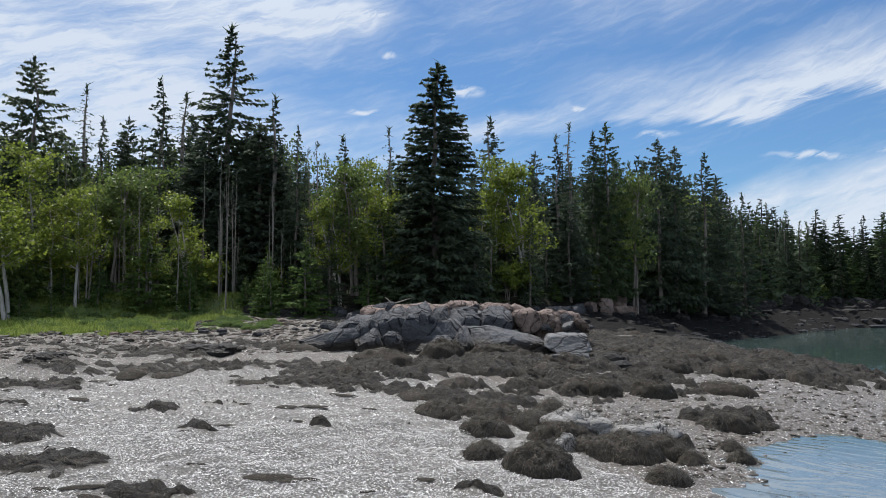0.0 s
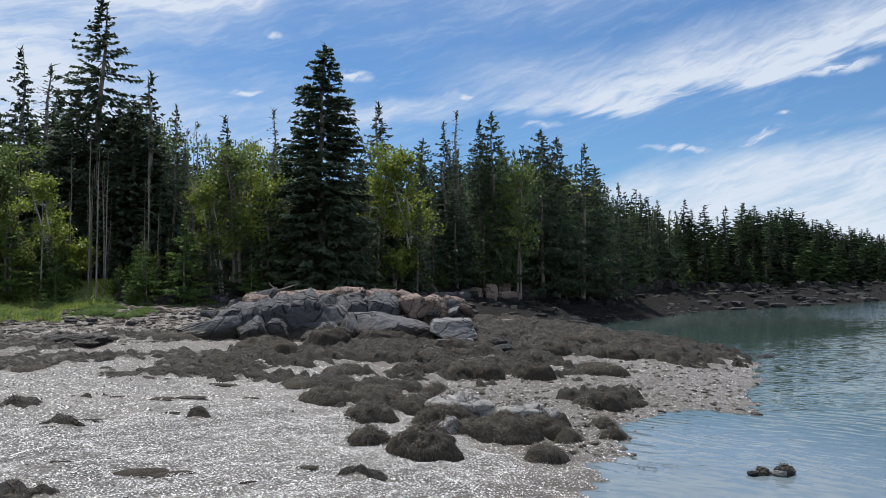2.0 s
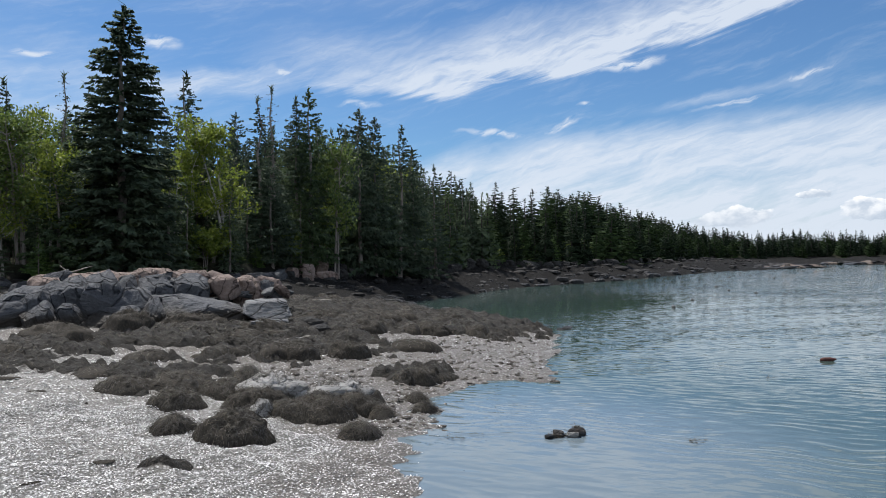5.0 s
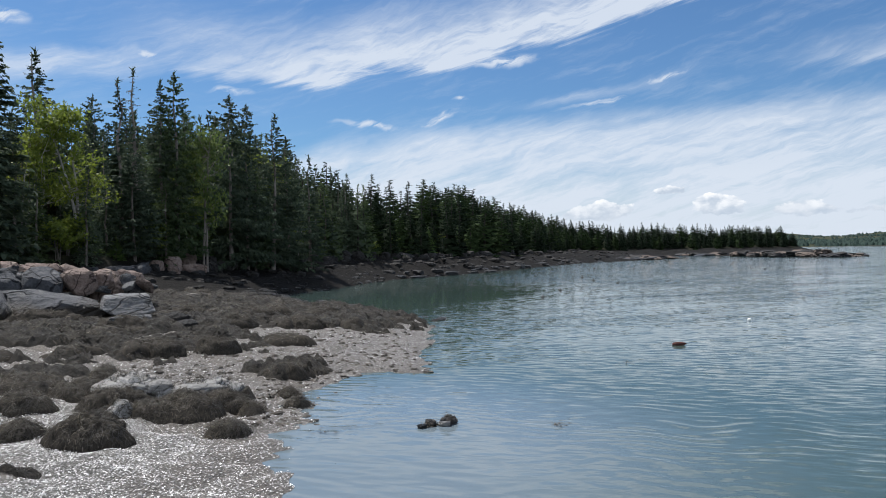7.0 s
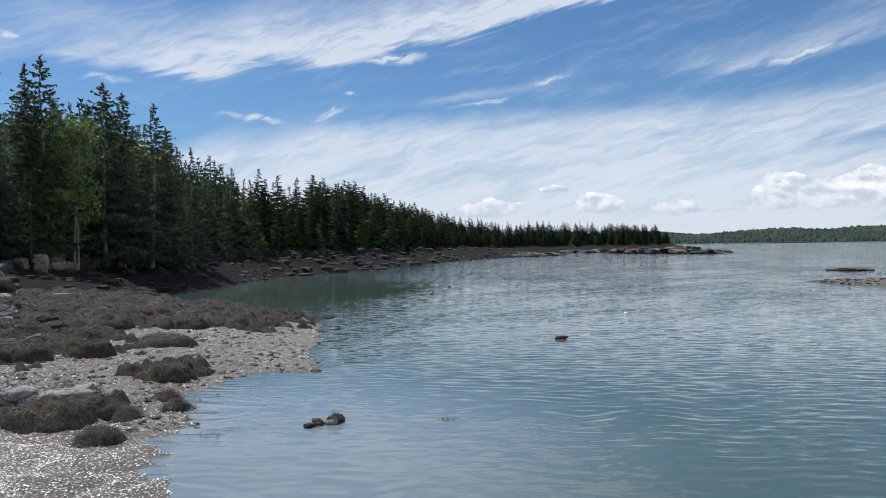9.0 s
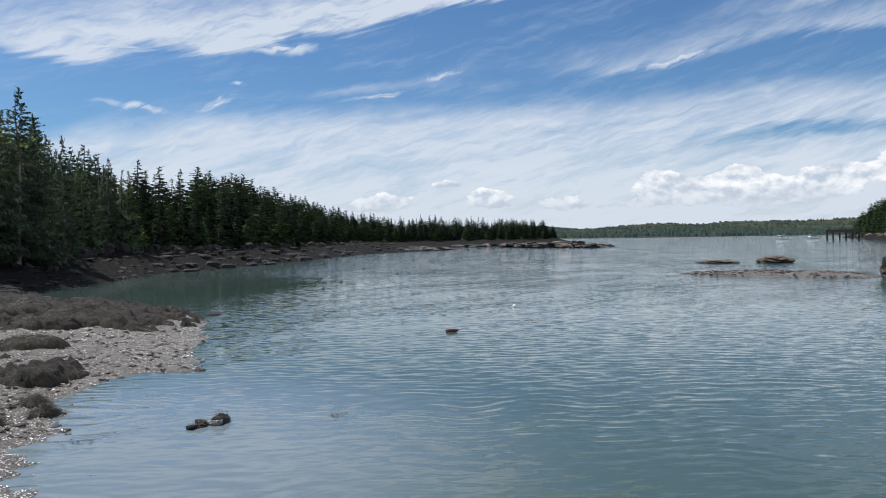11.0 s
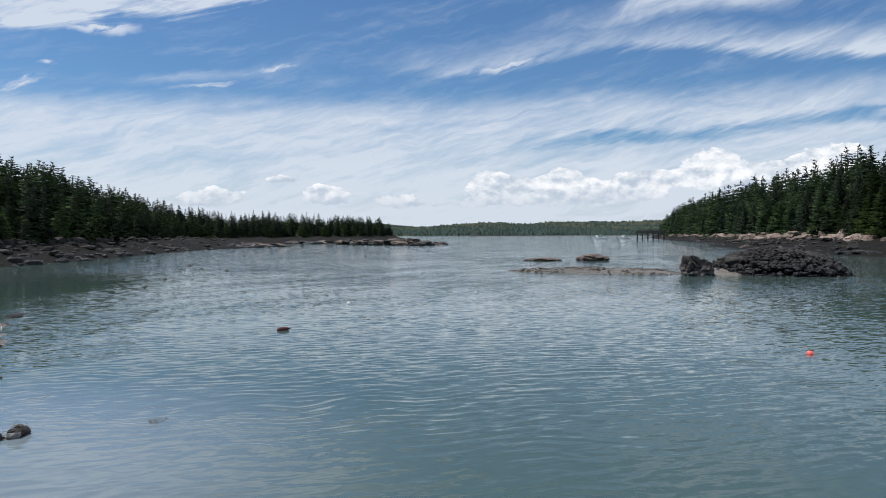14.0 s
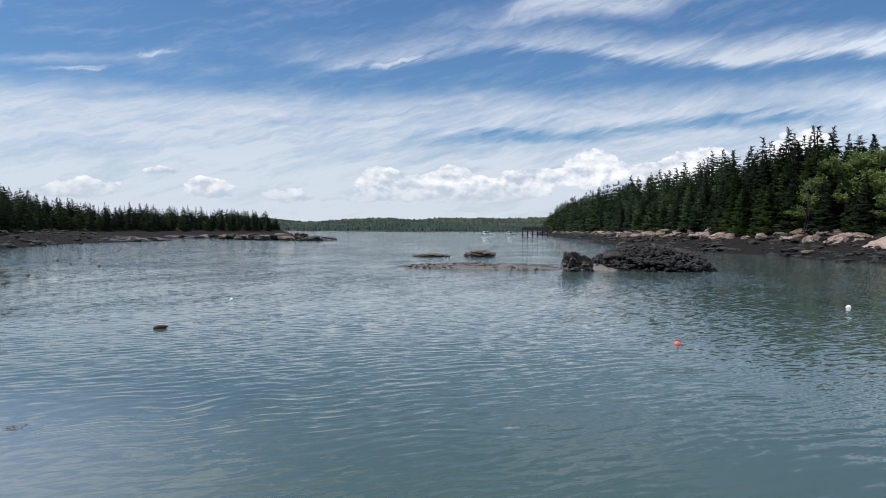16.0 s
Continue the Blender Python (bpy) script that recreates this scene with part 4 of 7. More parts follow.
# prototypes, each 10 m high (the first of each is stood up in the wood by its first use)
GROUP = "spruces of the shore wood"
KINDS = {
    "dense": [conifer("spruce_tree", 10, 4.0, 11, label="tall dark green spruce with dense drooping branches", whorls=64, per=13, twigs=38, base=0.02, power=0.56, droop=0.42, twig=0.46, ragged=0.14, fat=0.13),
              conifer("spruce_tree", 10, 4.2, 12, label="tall dark green spruce with dense drooping branches", whorls=56, per=12, twigs=34, base=0.03, power=0.68, droop=0.36, twig=0.52, ragged=0.22, fat=0.13)],
    "open": [conifer("spruce_tree", 10, 5.6, 21, label="tall spruce with open tiers of dark branches", whorls=40, per=10, twigs=44, base=0.08, power=0.78, droop=0.24, twig=0.46, ragged=0.24, fat=0.12, stubs=24),
             conifer("spruce_tree", 10, 4.2, 22, label="slim dark spruce with open tiers of branches", whorls=38, per=9, twigs=34, base=0.08, power=0.86, droop=0.26, twig=0.46, ragged=0.28, fat=0.12, stubs=24),
             conifer("spruce_tree", 10, 3.4, 23, label="narrow pointed dark spruce", whorls=38, per=9, twigs=30, base=0.05, power=0.88, droop=0.3, twig=0.44, ragged=0.24, fat=0.12, stubs=16)],
    "broad": [conifer("fir_tree", 10, 5.4, 31, M_FIR, "broad green fir with feathery branches", whorls=38, per=11, twigs=38, base=0.05, power=0.60, droop=0.15, twig=0.52, ragged=0.24, fat=0.13, stubs=16),
              conifer("spruce_tree", 10, 5.8, 32, label="broad dark spruce with an uneven rounded top", whorls=36, per=11, twigs=40, base=0.06, power=0.52, droop=0.18, twig=0.56, ragged=0.3, fat=0.14, stubs=16)],
    "snag": [conifer("dead_spruce", 10, 2.2, 41, M_SPRUCE, "half-dead spruce with a thin ragged top", bark=M_DEAD, whorls=30, per=5, twigs=10, base=0.35, power=0.6, droop=0.2, twig=0.30, ragged=0.4, fat=0.07, stubs=90)],
    "young": [conifer("young_fir", 10, 7.0, 51, M_YOUNG, "young bright green fir at the wood's edge", whorls=22, per=9, twigs=24, base=0.02, power=0.9, droop=0.1, twig=0.9, ragged=0.2, fat=0.26)],
    "mid": [conifer("spruce_tree", 10, 4.4, 61, label="dark spruce of the shore wood", whorls=34, per=9, twigs=12, base=0.04, power=0.86, droop=0.3, twig=0.66, ragged=0.26, fat=0.22),
            conifer("spruce_tree", 10, 3.8, 62, label="slim dark spruce of the shore wood", whorls=34, per=9, twigs=11, base=0.04, power=0.95, droop=0.3, twig=0.62, ragged=0.3, fat=0.20),
            conifer("fir_tree", 10, 4.8, 63, M_FIR, "green fir of the shore wood", whorls=28, per=9, twigs=18, base=0.03, power=0.82, droop=0.2, twig=0.68, ragged=0.26, fat=0.22)],
    "midfar": [conifer("spruce_tree", 10, 4.6, 65, M_SHADE_SPRUCE, label="dark spruce along the shore", whorls=34, per=8, twigs=4, base=0.02, power=0.80, droop=0.40, twig=0.48, ragged=0.22, fat=0.20, spray=0.34),
               conifer("spruce_tree", 10, 4.0, 66, M_SHADE_SPRUCE, label="pointed dark spruce along the shore", whorls=34, per=8, twigs=4, base=0.02, power=0.92, droop=0.40, twig=0.46, ragged=0.26, fat=0.19, spray=0.34),
               conifer("fir_tree", 10, 4.8, 67, M_SHADE_FIR, "green fir along the shore", whorls=32, per=8, twigs=4, base=0.02, power=0.66, droop=0.32, twig=0.52, ragged=0.26, fat=0.22, spray=0.34)],
    "screen": [conifer("spruce_tree", 10, 4.6, 94, M_SPRUCE, label="dark spruce deep in the wood", whorls=36, per=8, twigs=3, base=0.02, power=0.74, droop=0.38, twig=0.5, ragged=0.26, fat=0.17, spray=0.34),
               conifer("fir_tree", 10, 4.4, 95, M_FIR, label="green fir deep in the wood", whorls=34, per=8, twigs=3, base=0.02, power=0.80, droop=0.32, twig=0.5, ragged=0.28, fat=0.17, spray=0.34)],
    "leafy": [broadleaf("alder_tree", 10, 6.0, 96, M_ALDER, M_BARK, 2600, 0.26, "leafy alder deep in the wood", 2)],
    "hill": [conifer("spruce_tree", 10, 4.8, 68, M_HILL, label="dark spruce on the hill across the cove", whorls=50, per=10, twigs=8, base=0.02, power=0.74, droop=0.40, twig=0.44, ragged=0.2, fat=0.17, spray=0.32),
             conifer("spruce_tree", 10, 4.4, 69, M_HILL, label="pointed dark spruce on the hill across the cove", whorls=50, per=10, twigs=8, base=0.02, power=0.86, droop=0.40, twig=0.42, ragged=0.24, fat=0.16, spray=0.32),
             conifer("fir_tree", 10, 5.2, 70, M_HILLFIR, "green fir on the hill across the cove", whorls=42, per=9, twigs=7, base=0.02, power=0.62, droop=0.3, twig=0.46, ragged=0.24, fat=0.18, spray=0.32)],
    "far": [conifer("spruce_tree", 10, 4.4, 71, M_SHADE_SPRUCE, label="dark spruce on the far shore", whorls=24, per=6, twigs=2, base=0.02, power=0.74, droop=0.38, twig=0.6, ragged=0.26, fat=0.26, spray=0.42),
            conifer("spruce_tree", 10, 3.8, 72, M_SHADE_SPRUCE, label="pointed dark spruce on the far shore", whorls=24, per=6, twigs=2, base=0.02, power=0.84, droop=0.38, twig=0.6, ragged=0.3, fat=0.25, spray=0.42),
            conifer("fir_tree", 10, 5.2, 73, M_SHADE_FIR, "broad green fir on the far shore", whorls=22, per=6, twigs=2, base=0.02, power=0.6, droop=0.3, twig=0.65, ragged=0.3, fat=0.28, spray=0.42)],
    "birch": [broadleaf("birch_tree", 10, 5.2, 81, M_BIRCH, M_PALE, 3600, 0.24, "birch in fresh yellow-green leaf with pale stems", 2),
              broadleaf("birch_tree", 10, 6.0, 82, M_BIRCH, M_PALE, 3800, 0.24, "birch in fresh yellow-green leaf with pale stems", 1),
              broadleaf("alder_tree", 10, 6.2, 83, M_ALDER, M_BARK, 3600, 0.25, "leafy green alder among the spruces", 2)],
    "alder": [broadleaf("alder_tree", 10, 5.0, 86, M_ALDER, M_SHADED, 2600, 0.32, "leafy green tree on the shore across the cove", 2)],
    "shrub": [broadleaf("shrub", 10, 13, 84, M_ALDER, M_BARK, 1700, 1.1, "leafy green shrub at the foot of the wood", 4),
              broadleaf("shrub", 10, 12, 85, M_BIRCH, M_BARK, 1500, 1.0, "bright green shrub at the foot of the wood", 4)],
    "bare": [conifer("bare_tree", 10, 1.2, 91, M_SPRUCE, "bare grey dead tree", bark=M_DEAD, whorls=6, per=3, twigs=2, base=0.6, power=0.6, droop=0.1, twig=0.15, ragged=0.5, fat=0.03, stubs=40)],
}
USED = set()


def tree(kind, x, y, h, wide=1.0, which=None, g=RNG):
    options = KINDS[kind]
    i = int(g.integers(len(options))) if which is None else which
    proto = options[i]
    s = h / 10
    scale, turn, lean = (s * wide, s * wide, s), float(g.uniform(0, 360)), float(g.normal(0, 1.2))
    if (kind, i) in USED:
        return tagged(again(proto, x, y, scale, turn, tilt=lean), group=GROUP)
    USED.add((kind, i))
    return tagged(put(proto, x, y, scale, turn, tilt=lean), group=GROUP)


# trees that stand out: kind, variety, azimuth, distance, elevation of the top, relative width
EDGE_LEFT = [("broad", 1, -30.0, 55, 16.4, 0.9), ("open", 0, -33.2, 56, 14.6, 0.99), ("snag", 0, -26.4, 56, 15.1, 0.9),
    ("open", 2, -25.4, 58, 12.8, 0.9), ("open", 1, -21.9, 59, 15.9, 0.9), ("snag", 0, -20.0, 59, 15.2, 1.17),
    ("broad", 1, -23.6, 61, 13.0, 0.63), ("open", 0, -16.7, 53.1, 20.2, 1.03), ("dense", 1, -19.4, 61.6, 13.5, 1.08),
    ("birch", 1, -32.6, 42, 8.5, 1.0), ("birch", 0, -28.5, 43.5, 6.5, 1.0), ("birch", 2, -23.5, 47, 9.6, 1.0),
    ("birch", 0, -26.0, 46, 7.2, 1.0), ("young", 0, -33.0, 40.5, 0.2, 1.2), ("young", 0, -30.4, 41.6, 1.0, 1.1),
    ("birch", 0, -31, 41, 9.5, 1.0), ("birch", 1, -27, 43, 8.0, 1.0), ("birch", 0, -22, 43.5, 5.5, 1.0),
    ("birch", 1, -34.5, 43, 8.5, 1.1)]
STAND = [("dense", 1, -18.2, 54, 13.6, 1.2), ("dense", 0, -15.4, 52.6, 12.6, 1.3), ("open", 0, -21.2, 55, 12.2, 1.1), ("dense", 1, -24.4, 57, 12.0, 1.2),
    ("dense", 0, -12.4, 51, 10.2, 1.1), ("broad", 1, -27.6, 58, 11.4, 1.0), ("dense", 1, -33.6, 57, 12.5, 1.2), ("dense", 0, -31.0, 58, 11.2, 1.2), ("dense", 1, -17.0, 50.5, 8.5, 1.3)]
EDGE_FRONT = [("birch", 2, -24.8, 46, 8.8, 1.1), ("birch", 0, -19.6, 44.5, 7.5, 1.0), ("birch", 1, -29.6, 45, 10.2, 1.0)]
EDGE_MIDDLE = [("dense", 0, -14.2, 49.2, 13.2, 1.3), ("open", 2, -13.2, 48.9, 15.3, 1.1), ("open", 0, -11.6, 47.1, 13.0, 0.6),
    ("bare", 0, -9.8, 48.0, 12.2, 0.7), ("bare", 0, -10.2, 49.3, 11.6, 0.6), ("bare", 0, -9.4, 48.8, 11.2, 0.6),
    ("open", 1, -7.8, 48, 12.5, 0.9), ("snag", 0, -4.4, 48, 13.4, 0.8), ("dense", 0, -0.9, 46, 18.2, 1.18),
    ("open", 0, 3.8, 56, 14.0, 0.9), ("birch", 2, -7.2, 46, 10.4, 1.0), ("birch", 1, -5.2, 45.5, 8.4, 0.9),
    ("birch", 0, -8.0, 44.5, 7.6, 0.8), ("birch", 1, -6.0, 47.5, 11.0, 0.8), ("birch", 0, 2.8, 51, 8.5, 0.7),
    ("young", 0, -10.8, 42.6, 4.8, 1.0), ("young", 0, -5.9, 43.5, 2.0, 1.0), ("young", 0, -12.6, 43.5, 1.5, 0.9),
    ("young", 0, -13.4, 42.6, 3.0, 0.7)]
EDGE_RIGHT = [("broad", 1, 7.2, 62, 11.3, 0.6), ("open", 1, 9.2, 57, 12.6, 1.0), ("snag", 0, 10.2, 58, 13.5, 0.8),
    ("broad", 0, 13.0, 60, 13.3, 0.72), ("open", 0, 11.9, 60, 12.6, 0.8), ("broad", 1, 16.8, 67, 11.8, 0.75),
    ("broad", 1, 18.0, 69, 11.2, 0.7), ("open", 0, 19.9, 72, 10.6, 0.85), ("broad", 1, 21.1, 75, 8.9, 0.7),
    ("open", 2, 22.7, 78, 7.5, 1.0), ("birch", 1, 4.2, 52.5, 10.6, 0.85), ("birch", 0, 6.5, 53.5, 10.2, 1.0),
    ("birch", 2, 14.8, 60.5, 9.3, 0.7), ("broad", 0, 18.6, 70.0, 6.0, 0.8)]
for kind, which, az, d, top, wide in EDGE_LEFT + STAND + EDGE_FRONT + EDGE_MIDDLE + EDGE_RIGHT:
    x, y = heading(az, d)
    tree(kind, x, y, d * math.tan(radians(top)) + 3.6 - ground_z(x, y) + 0.15, wide, which)


def skyline(az):
    """Elevation of the wood's general top, by azimuth."""
    return float(np.interp(az, SKY_AZ, SKY_EL))


SKY_AZ = [-44, -33, -26, -21, -12, -4, 3, 8, 14, 19, 22, 26, 30, 35, 40, 43, 46, 52, 59.6, 79, 80.6, 82.4, 84.3, 86.1, 89.5, 91.2, 92.8, 94.5, 96.6, 98.9, 101.3, 110]
SKY_EL = [12, 12, 11.0, 12, 11.5, 10.6, 10.4, 10.4, 11, 10, 7.5, 6.3, 5.7, 5.0, 3.1, 2.3, 1.95, 1.75, 1.4, 1.3, 2.0, 3.1, 4.1, 4.65, 4.9, 5.2, 6.2, 6.55, 7.25, 7.85, 7.4, 7.0]


BEHIND = []      # trees deep in the wood or far off: kind, variety, x, y, height, width, turn


def grow(kind, x, y, h, wide, g, single):
    if single:
        tree(kind, x, y, h, wide, g=g)
    else:
        BEHIND.append((kind, int(g.integers(len(KINDS[kind]))), x, y, h, wide, float(g.uniform(0, 6.283))))


def along(line, first, last):
    """Points and headings every metre along a polyline."""
    s = np.concatenate([[0], np.cumsum(np.hypot(*np.diff(line, axis=0).T))])
    pos = np.arange(first, min(last, s[-1] - 1.0), 1.0)
    p = np.stack([np.interp(pos, s, line[:, i]) for i in range(2)], 1)
    q = np.stack([np.interp(pos + 1.0, s, line[:, i]) for i in range(2)], 1)
    return p, (q - p) / (np.linalg.norm(q - p, axis=1)[:, None] + 1e-9)


def fill_wood():
    """The wood behind its first trees: rows of spruces, firs and birches that keep below the skyline."""
    g = np.random.default_rng(20)
    pts, dirs = along(BANK, 30, 900)
    due = 0.0
    for i in range(len(pts)):
        p, t = pts[i], dirs[i]
        d0 = float(np.hypot(*p))
        due += 1.0
        if due < (2.2 if d0 < 75 else (2.8 if d0 < 130 else 3.4)):
            continue
        due = 0.0
        n = np.array([-t[1], t[0]])
        rows = (1.2, 3.8, 7.5, 12.0, 17.0) if d0 < 100 else ((1.5, 6.0, 12.0) if d0 < 150 else (1.5, 8.0))
        for k, back in enumerate(rows):
            left = (3.0, 4.0, 12.0, 14.0, 16.0)[k] if p[0] < -9 else 0.0
            x, y = p + n * (back + left + g.uniform(-1.2, 1.2)) + t * g.uniform(-1.2, 1.2)
            d, az = math.hypot(x, y), math.degrees(math.atan2(x, y))
            if not -44 < az < 59.5:
                continue
            top = skyline(az) * (g.uniform(0.45, 0.8) if k == 0 else (0.62 + 0.42 * g.random() ** 1.8 if d < 70 else 0.80 + 0.24 * g.random() ** 1.5))
            h = d * math.tan(radians(top)) + 3.6 - ground_z(x, y)
            if h < 2.0:
                continue
            if d > 100 or k > 2:
                kind = "midfar"
            else:
                kind = str(g.choice(["mid", "open", "broad", "birch", "snag"], p=[0.50, 0.20, 0.14, 0.12, 0.04] if az > -19 else [0.22, 0.14, 0.12, 0.42, 0.10]))
            if az < -13 and k < 2:
                h = float(g.uniform(2.0, 5.5))
                kind = str(g.choice(["birch", "young", "mid"], p=[0.5, 0.25, 0.25]))
            if kind == "birch":
                h *= 0.8
            grow(kind, float(x), float(y), float(h), float(g.uniform(0.85, 1.25)) * (1.0 if d < 100 else (1.3 if d < 150 else 1.75)), g, d < 100 and k < 3)


fill_wood()


def thicken_wood():
    """Close-set spruces and leafing birches that shut the gaps behind the first rows."""
    g = np.random.default_rng(23)
    for az in np.arange(-43, 27, 0.55):
        for k in range(2):
            a = float(az + g.uniform(-0.4, 0.4))
            d = float(np.interp(a, [-43, -30, -20, -8, 0, 8, 16, 20, 27], [50, 52, 54, 56, 58, 63, 72, 82, 98])) + float(g.uniform(0, 4)) + 5 * k
            x, y = heading(a, d)
            top = skyline(a) * (g.uniform(0.62, 0.92) if k == 0 else g.uniform(0.8, 1.02))
            kind = "leafy" if g.random() < (0.30 if a < -3 and k == 0 else (0.08 if a < 5 else 0.0)) else "screen"
            grow(kind, x, y, d * math.tan(radians(top)) + 3.6 - ground_z(x, y), float(g.uniform(0.8, 1.15)), g, False)


thicken_wood()


def fill_right():
    g = np.random.default_rng(31)
    pts, dirs = along(BANK_R, 60, 720)
    for i in range(0, len(pts), 3):
        p, t = pts[i], dirs[i]
        n = np.array([t[1], -t[0]])
        d0 = float(np.hypot(*p))
        if d0 > 220 and i % 6:
            continue
        for k, back in enumerate((1.5, 6, 12, 22)):
            x, y = p + n * (back + g.uniform(-2, 2)) + t * g.uniform(-2, 2)
            d, az = math.hypot(x, y), math.degrees(math.atan2(x, y))
            if not 79.2 < az < 112:
                continue
            top = skyline(az) * (0.80 + 0.25 * g.random() ** 1.6) * (0.55, 0.78, 0.94, 1.0)[k]
            h = d * math.tan(radians(top)) + 3.6 - ground_z(x, y)
            if h > 3:
                near = d < 175 and k < 4
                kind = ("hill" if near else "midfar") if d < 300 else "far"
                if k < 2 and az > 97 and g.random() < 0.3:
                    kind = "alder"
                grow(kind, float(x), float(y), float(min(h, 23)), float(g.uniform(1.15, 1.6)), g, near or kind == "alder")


fill_right()


def plant_behind():
    """The uncounted trees behind and far along the shore, joined by stretch of shore."""
    slots = [M_SPRUCE, M_FIR, M_BARK, M_SHADE_SPRUCE, M_SHADE_FIR, M_ALDER, M_SHADED]
    for name, label, pick in (("wood_behind", "deep spruce wood behind the shore trees", lambda x, y: math.hypot(x, y) < 150 and x < 70),
                              ("shore_wood", "dark spruce wood along the shore and headland", lambda x, y: not (math.hypot(x, y) < 150 and x < 70) and y > 0.18 * x + 5),
                              ("right_wood", "spruce wood on the hill beyond the cove", lambda x, y: not (math.hypot(x, y) < 150 and x < 70) and y <= 0.18 * x + 5)):
        vs, fs, ms, n = [], [], [], 0
        for kind, i, x, y, h, wide, turn in BEHIND:
            if not pick(x, y):
                continue
            z, s = ground_z(x, y) - 0.15, h / 10
            c, q = math.cos(turn), math.sin(turn)
            for o in KINDS[kind][i].children:
                me = o.data
                if o.name.startswith("trunk") and kind == "far":
                    continue
                v = np.empty(len(me.vertices) * 3, np.float32)
                me.vertices.foreach_get("co", v)
                v = v.reshape(-1, 3) * (s * wide, s * wide, s)
                v = np.stack([v[:, 0] * c - v[:, 1] * q + x, v[:, 0] * q + v[:, 1] * c + y, v[:, 2] + z], 1)
                idx = [tuple(k + n for k in f.vertices) for f in me.polygons]
                vs.append(v)
                fs += idx
                ms += [slots.index(me.materials[0])] * len(idx)
                n += len(v)
        if not vs:
            continue
        me = mesh_of(name, np.concatenate(vs), fs, slots[0])
        for m in slots[1:]:
            me.materials.append(m)
        me.polygons.foreach_set("material_index", np.array(ms, np.int32))
        tagged(new(name, me), label, "woods", kind="stuff")


plant_behind()


def undergrowth():
    """Young firs and shrubs along the foot of the wood."""
    g = np.random.default_rng(52)
    pts, dirs = along(BANK, 34, 190)
    for i in sorted([*range(0, len(pts), 2), *range(1, 44, 2), *range(0, 44)]):
        p, t = pts[i], dirs[i]
        n = np.array([-t[1], t[0]])
        x, y = p + n * g.uniform(0.8, 3.0 if i > 43 else 6.0) + t * g.uniform(-0.7, 0.7)
        if math.degrees(math.atan2(x, y)) < -42:
            continue
        kind = str(g.choice(["shrub", "young", "birch", "mid"], p=[0.34, 0.36, 0.06, 0.24]))
        h = float(g.uniform(0.9, 2.4) if kind == "shrub" else g.uniform(1.5, 4.8))
        tree(kind, float(x), float(y), h, float(g.uniform(0.8, 1.3)), g=g)


undergrowth()
g = np.random.default_rng(54)
made = 0
while made < 30:                         # young firs in front of the birches
    az, d = float(g.uniform(-37, -13)), float(g.uniform(36, 48))
    x, y = heading(az, d)
    if -0.8 < land(np.array([x]), np.array([y]))[1][0] < 3.0:
        tree("young", x, y, float(g.uniform(1.2, 3.6)), float(g.uniform(0.8, 1.2)), g=g)
        made += 1
g = np.random.default_rng(53)
for i in range(64):                      # slender dead stems among the first trees
    az = float(g.uniform(-36, 14 if i < 24 else -6))
    d = float(np.interp(az, [-36, -20, -8, 0, 14], [45, 44, 45.5, 49, 61])) + float(g.uniform(-1.5, 2.5))
    x, y = heading(az, d)
    if land(np.array([x]), np.array([y]))[1][0] > 0.5:
        tree("bare", x, y, float(g.uniform(4.5, 9.5)), float(g.uniform(0.22, 0.42)), g=g)
for kind in KINDS:                       # kinds that stand only in the joined woods
    for i, proto in enumerate(KINDS[kind]):
        if (kind, i) not in USED:
            for o in (*proto.children_recursive, proto):
                bpy.data.objects.remove(o)


def far_woods():
    """Wooded hills across the bay, as one spread of small pointed crowns."""
    g = np.random.default_rng(44)
    n = 6500
    az = np.radians(g.uniform(50, 86, n))
    r = 1620 + 2300 * g.random(n) ** 1.8
    x, y = r * np.sin(az), r * np.cos(az)
    z, _ = land(x, y)
    keep = z > 0.5
    x, y, z = x[keep], y[keep], z[keep]
    m = len(x)
    h, w = g.uniform(5, 9.5, m), g.uniform(7, 15, m)
    a = np.linspace(0, 6.283, 5, endpoint=False)
    ring = np.stack([np.cos(a), np.sin(a)], 1)
    v = np.empty((m, 11, 3))
    v[:, 0] = np.stack([x + g.normal(0, 0.6, m), y, z + h], 1)
    for q in range(2):
        rr = (0.5, 1.0)[q]
        wob = g.uniform(0.7, 1.3, (m, 5))
        v[:, 1 + 5 * q:6 + 5 * q, 0] = x[:, None] + ring[None, :, 0] * (w * 0.5)[:, None] * rr * wob
        v[:, 1 + 5 * q:6 + 5 * q, 1] = y[:, None] + ring[None, :, 1] * (w * 0.5)[:, None] * rr * wob
        v[:, 1 + 5 * q:6 + 5 * q, 2] = (z + h * (0.62, 0.0)[q])[:, None]
    f = []
    for j in range(5):
        k = (j + 1) % 5
        f.append((0, 1 + j, 1 + k, 1 + k))
    for j in range(5):
        k = (j + 1) % 5
        f.append((1 + j, 6 + j, 6 + k, 1 + k))
    f = (np.array(f)[None] + (np.arange(m) * 11)[:, None, None]).reshape(-1, 4).tolist()
    f = [q[:3] if q[2] == q[3] else q for q in f]
    me = mesh_of("far_woods", v.reshape(-1, 3), f, M_FARWOOD)
    tagged(new("far_woods", me), "wooded hills in hazy green across the bay", "woods", kind="stuff")


def far_wood_material():
    k = Mat("hazy_far_wood", 0.9, 0.1)
    # bluish green: the haze of distance put into the colour
    k.colour(k.mix(k.island(), (0.026, 0.041, 0.036), (0.036, 0.056, 0.045)))
    return k.m


M_FARWOOD = far_wood_material()
far_woods()


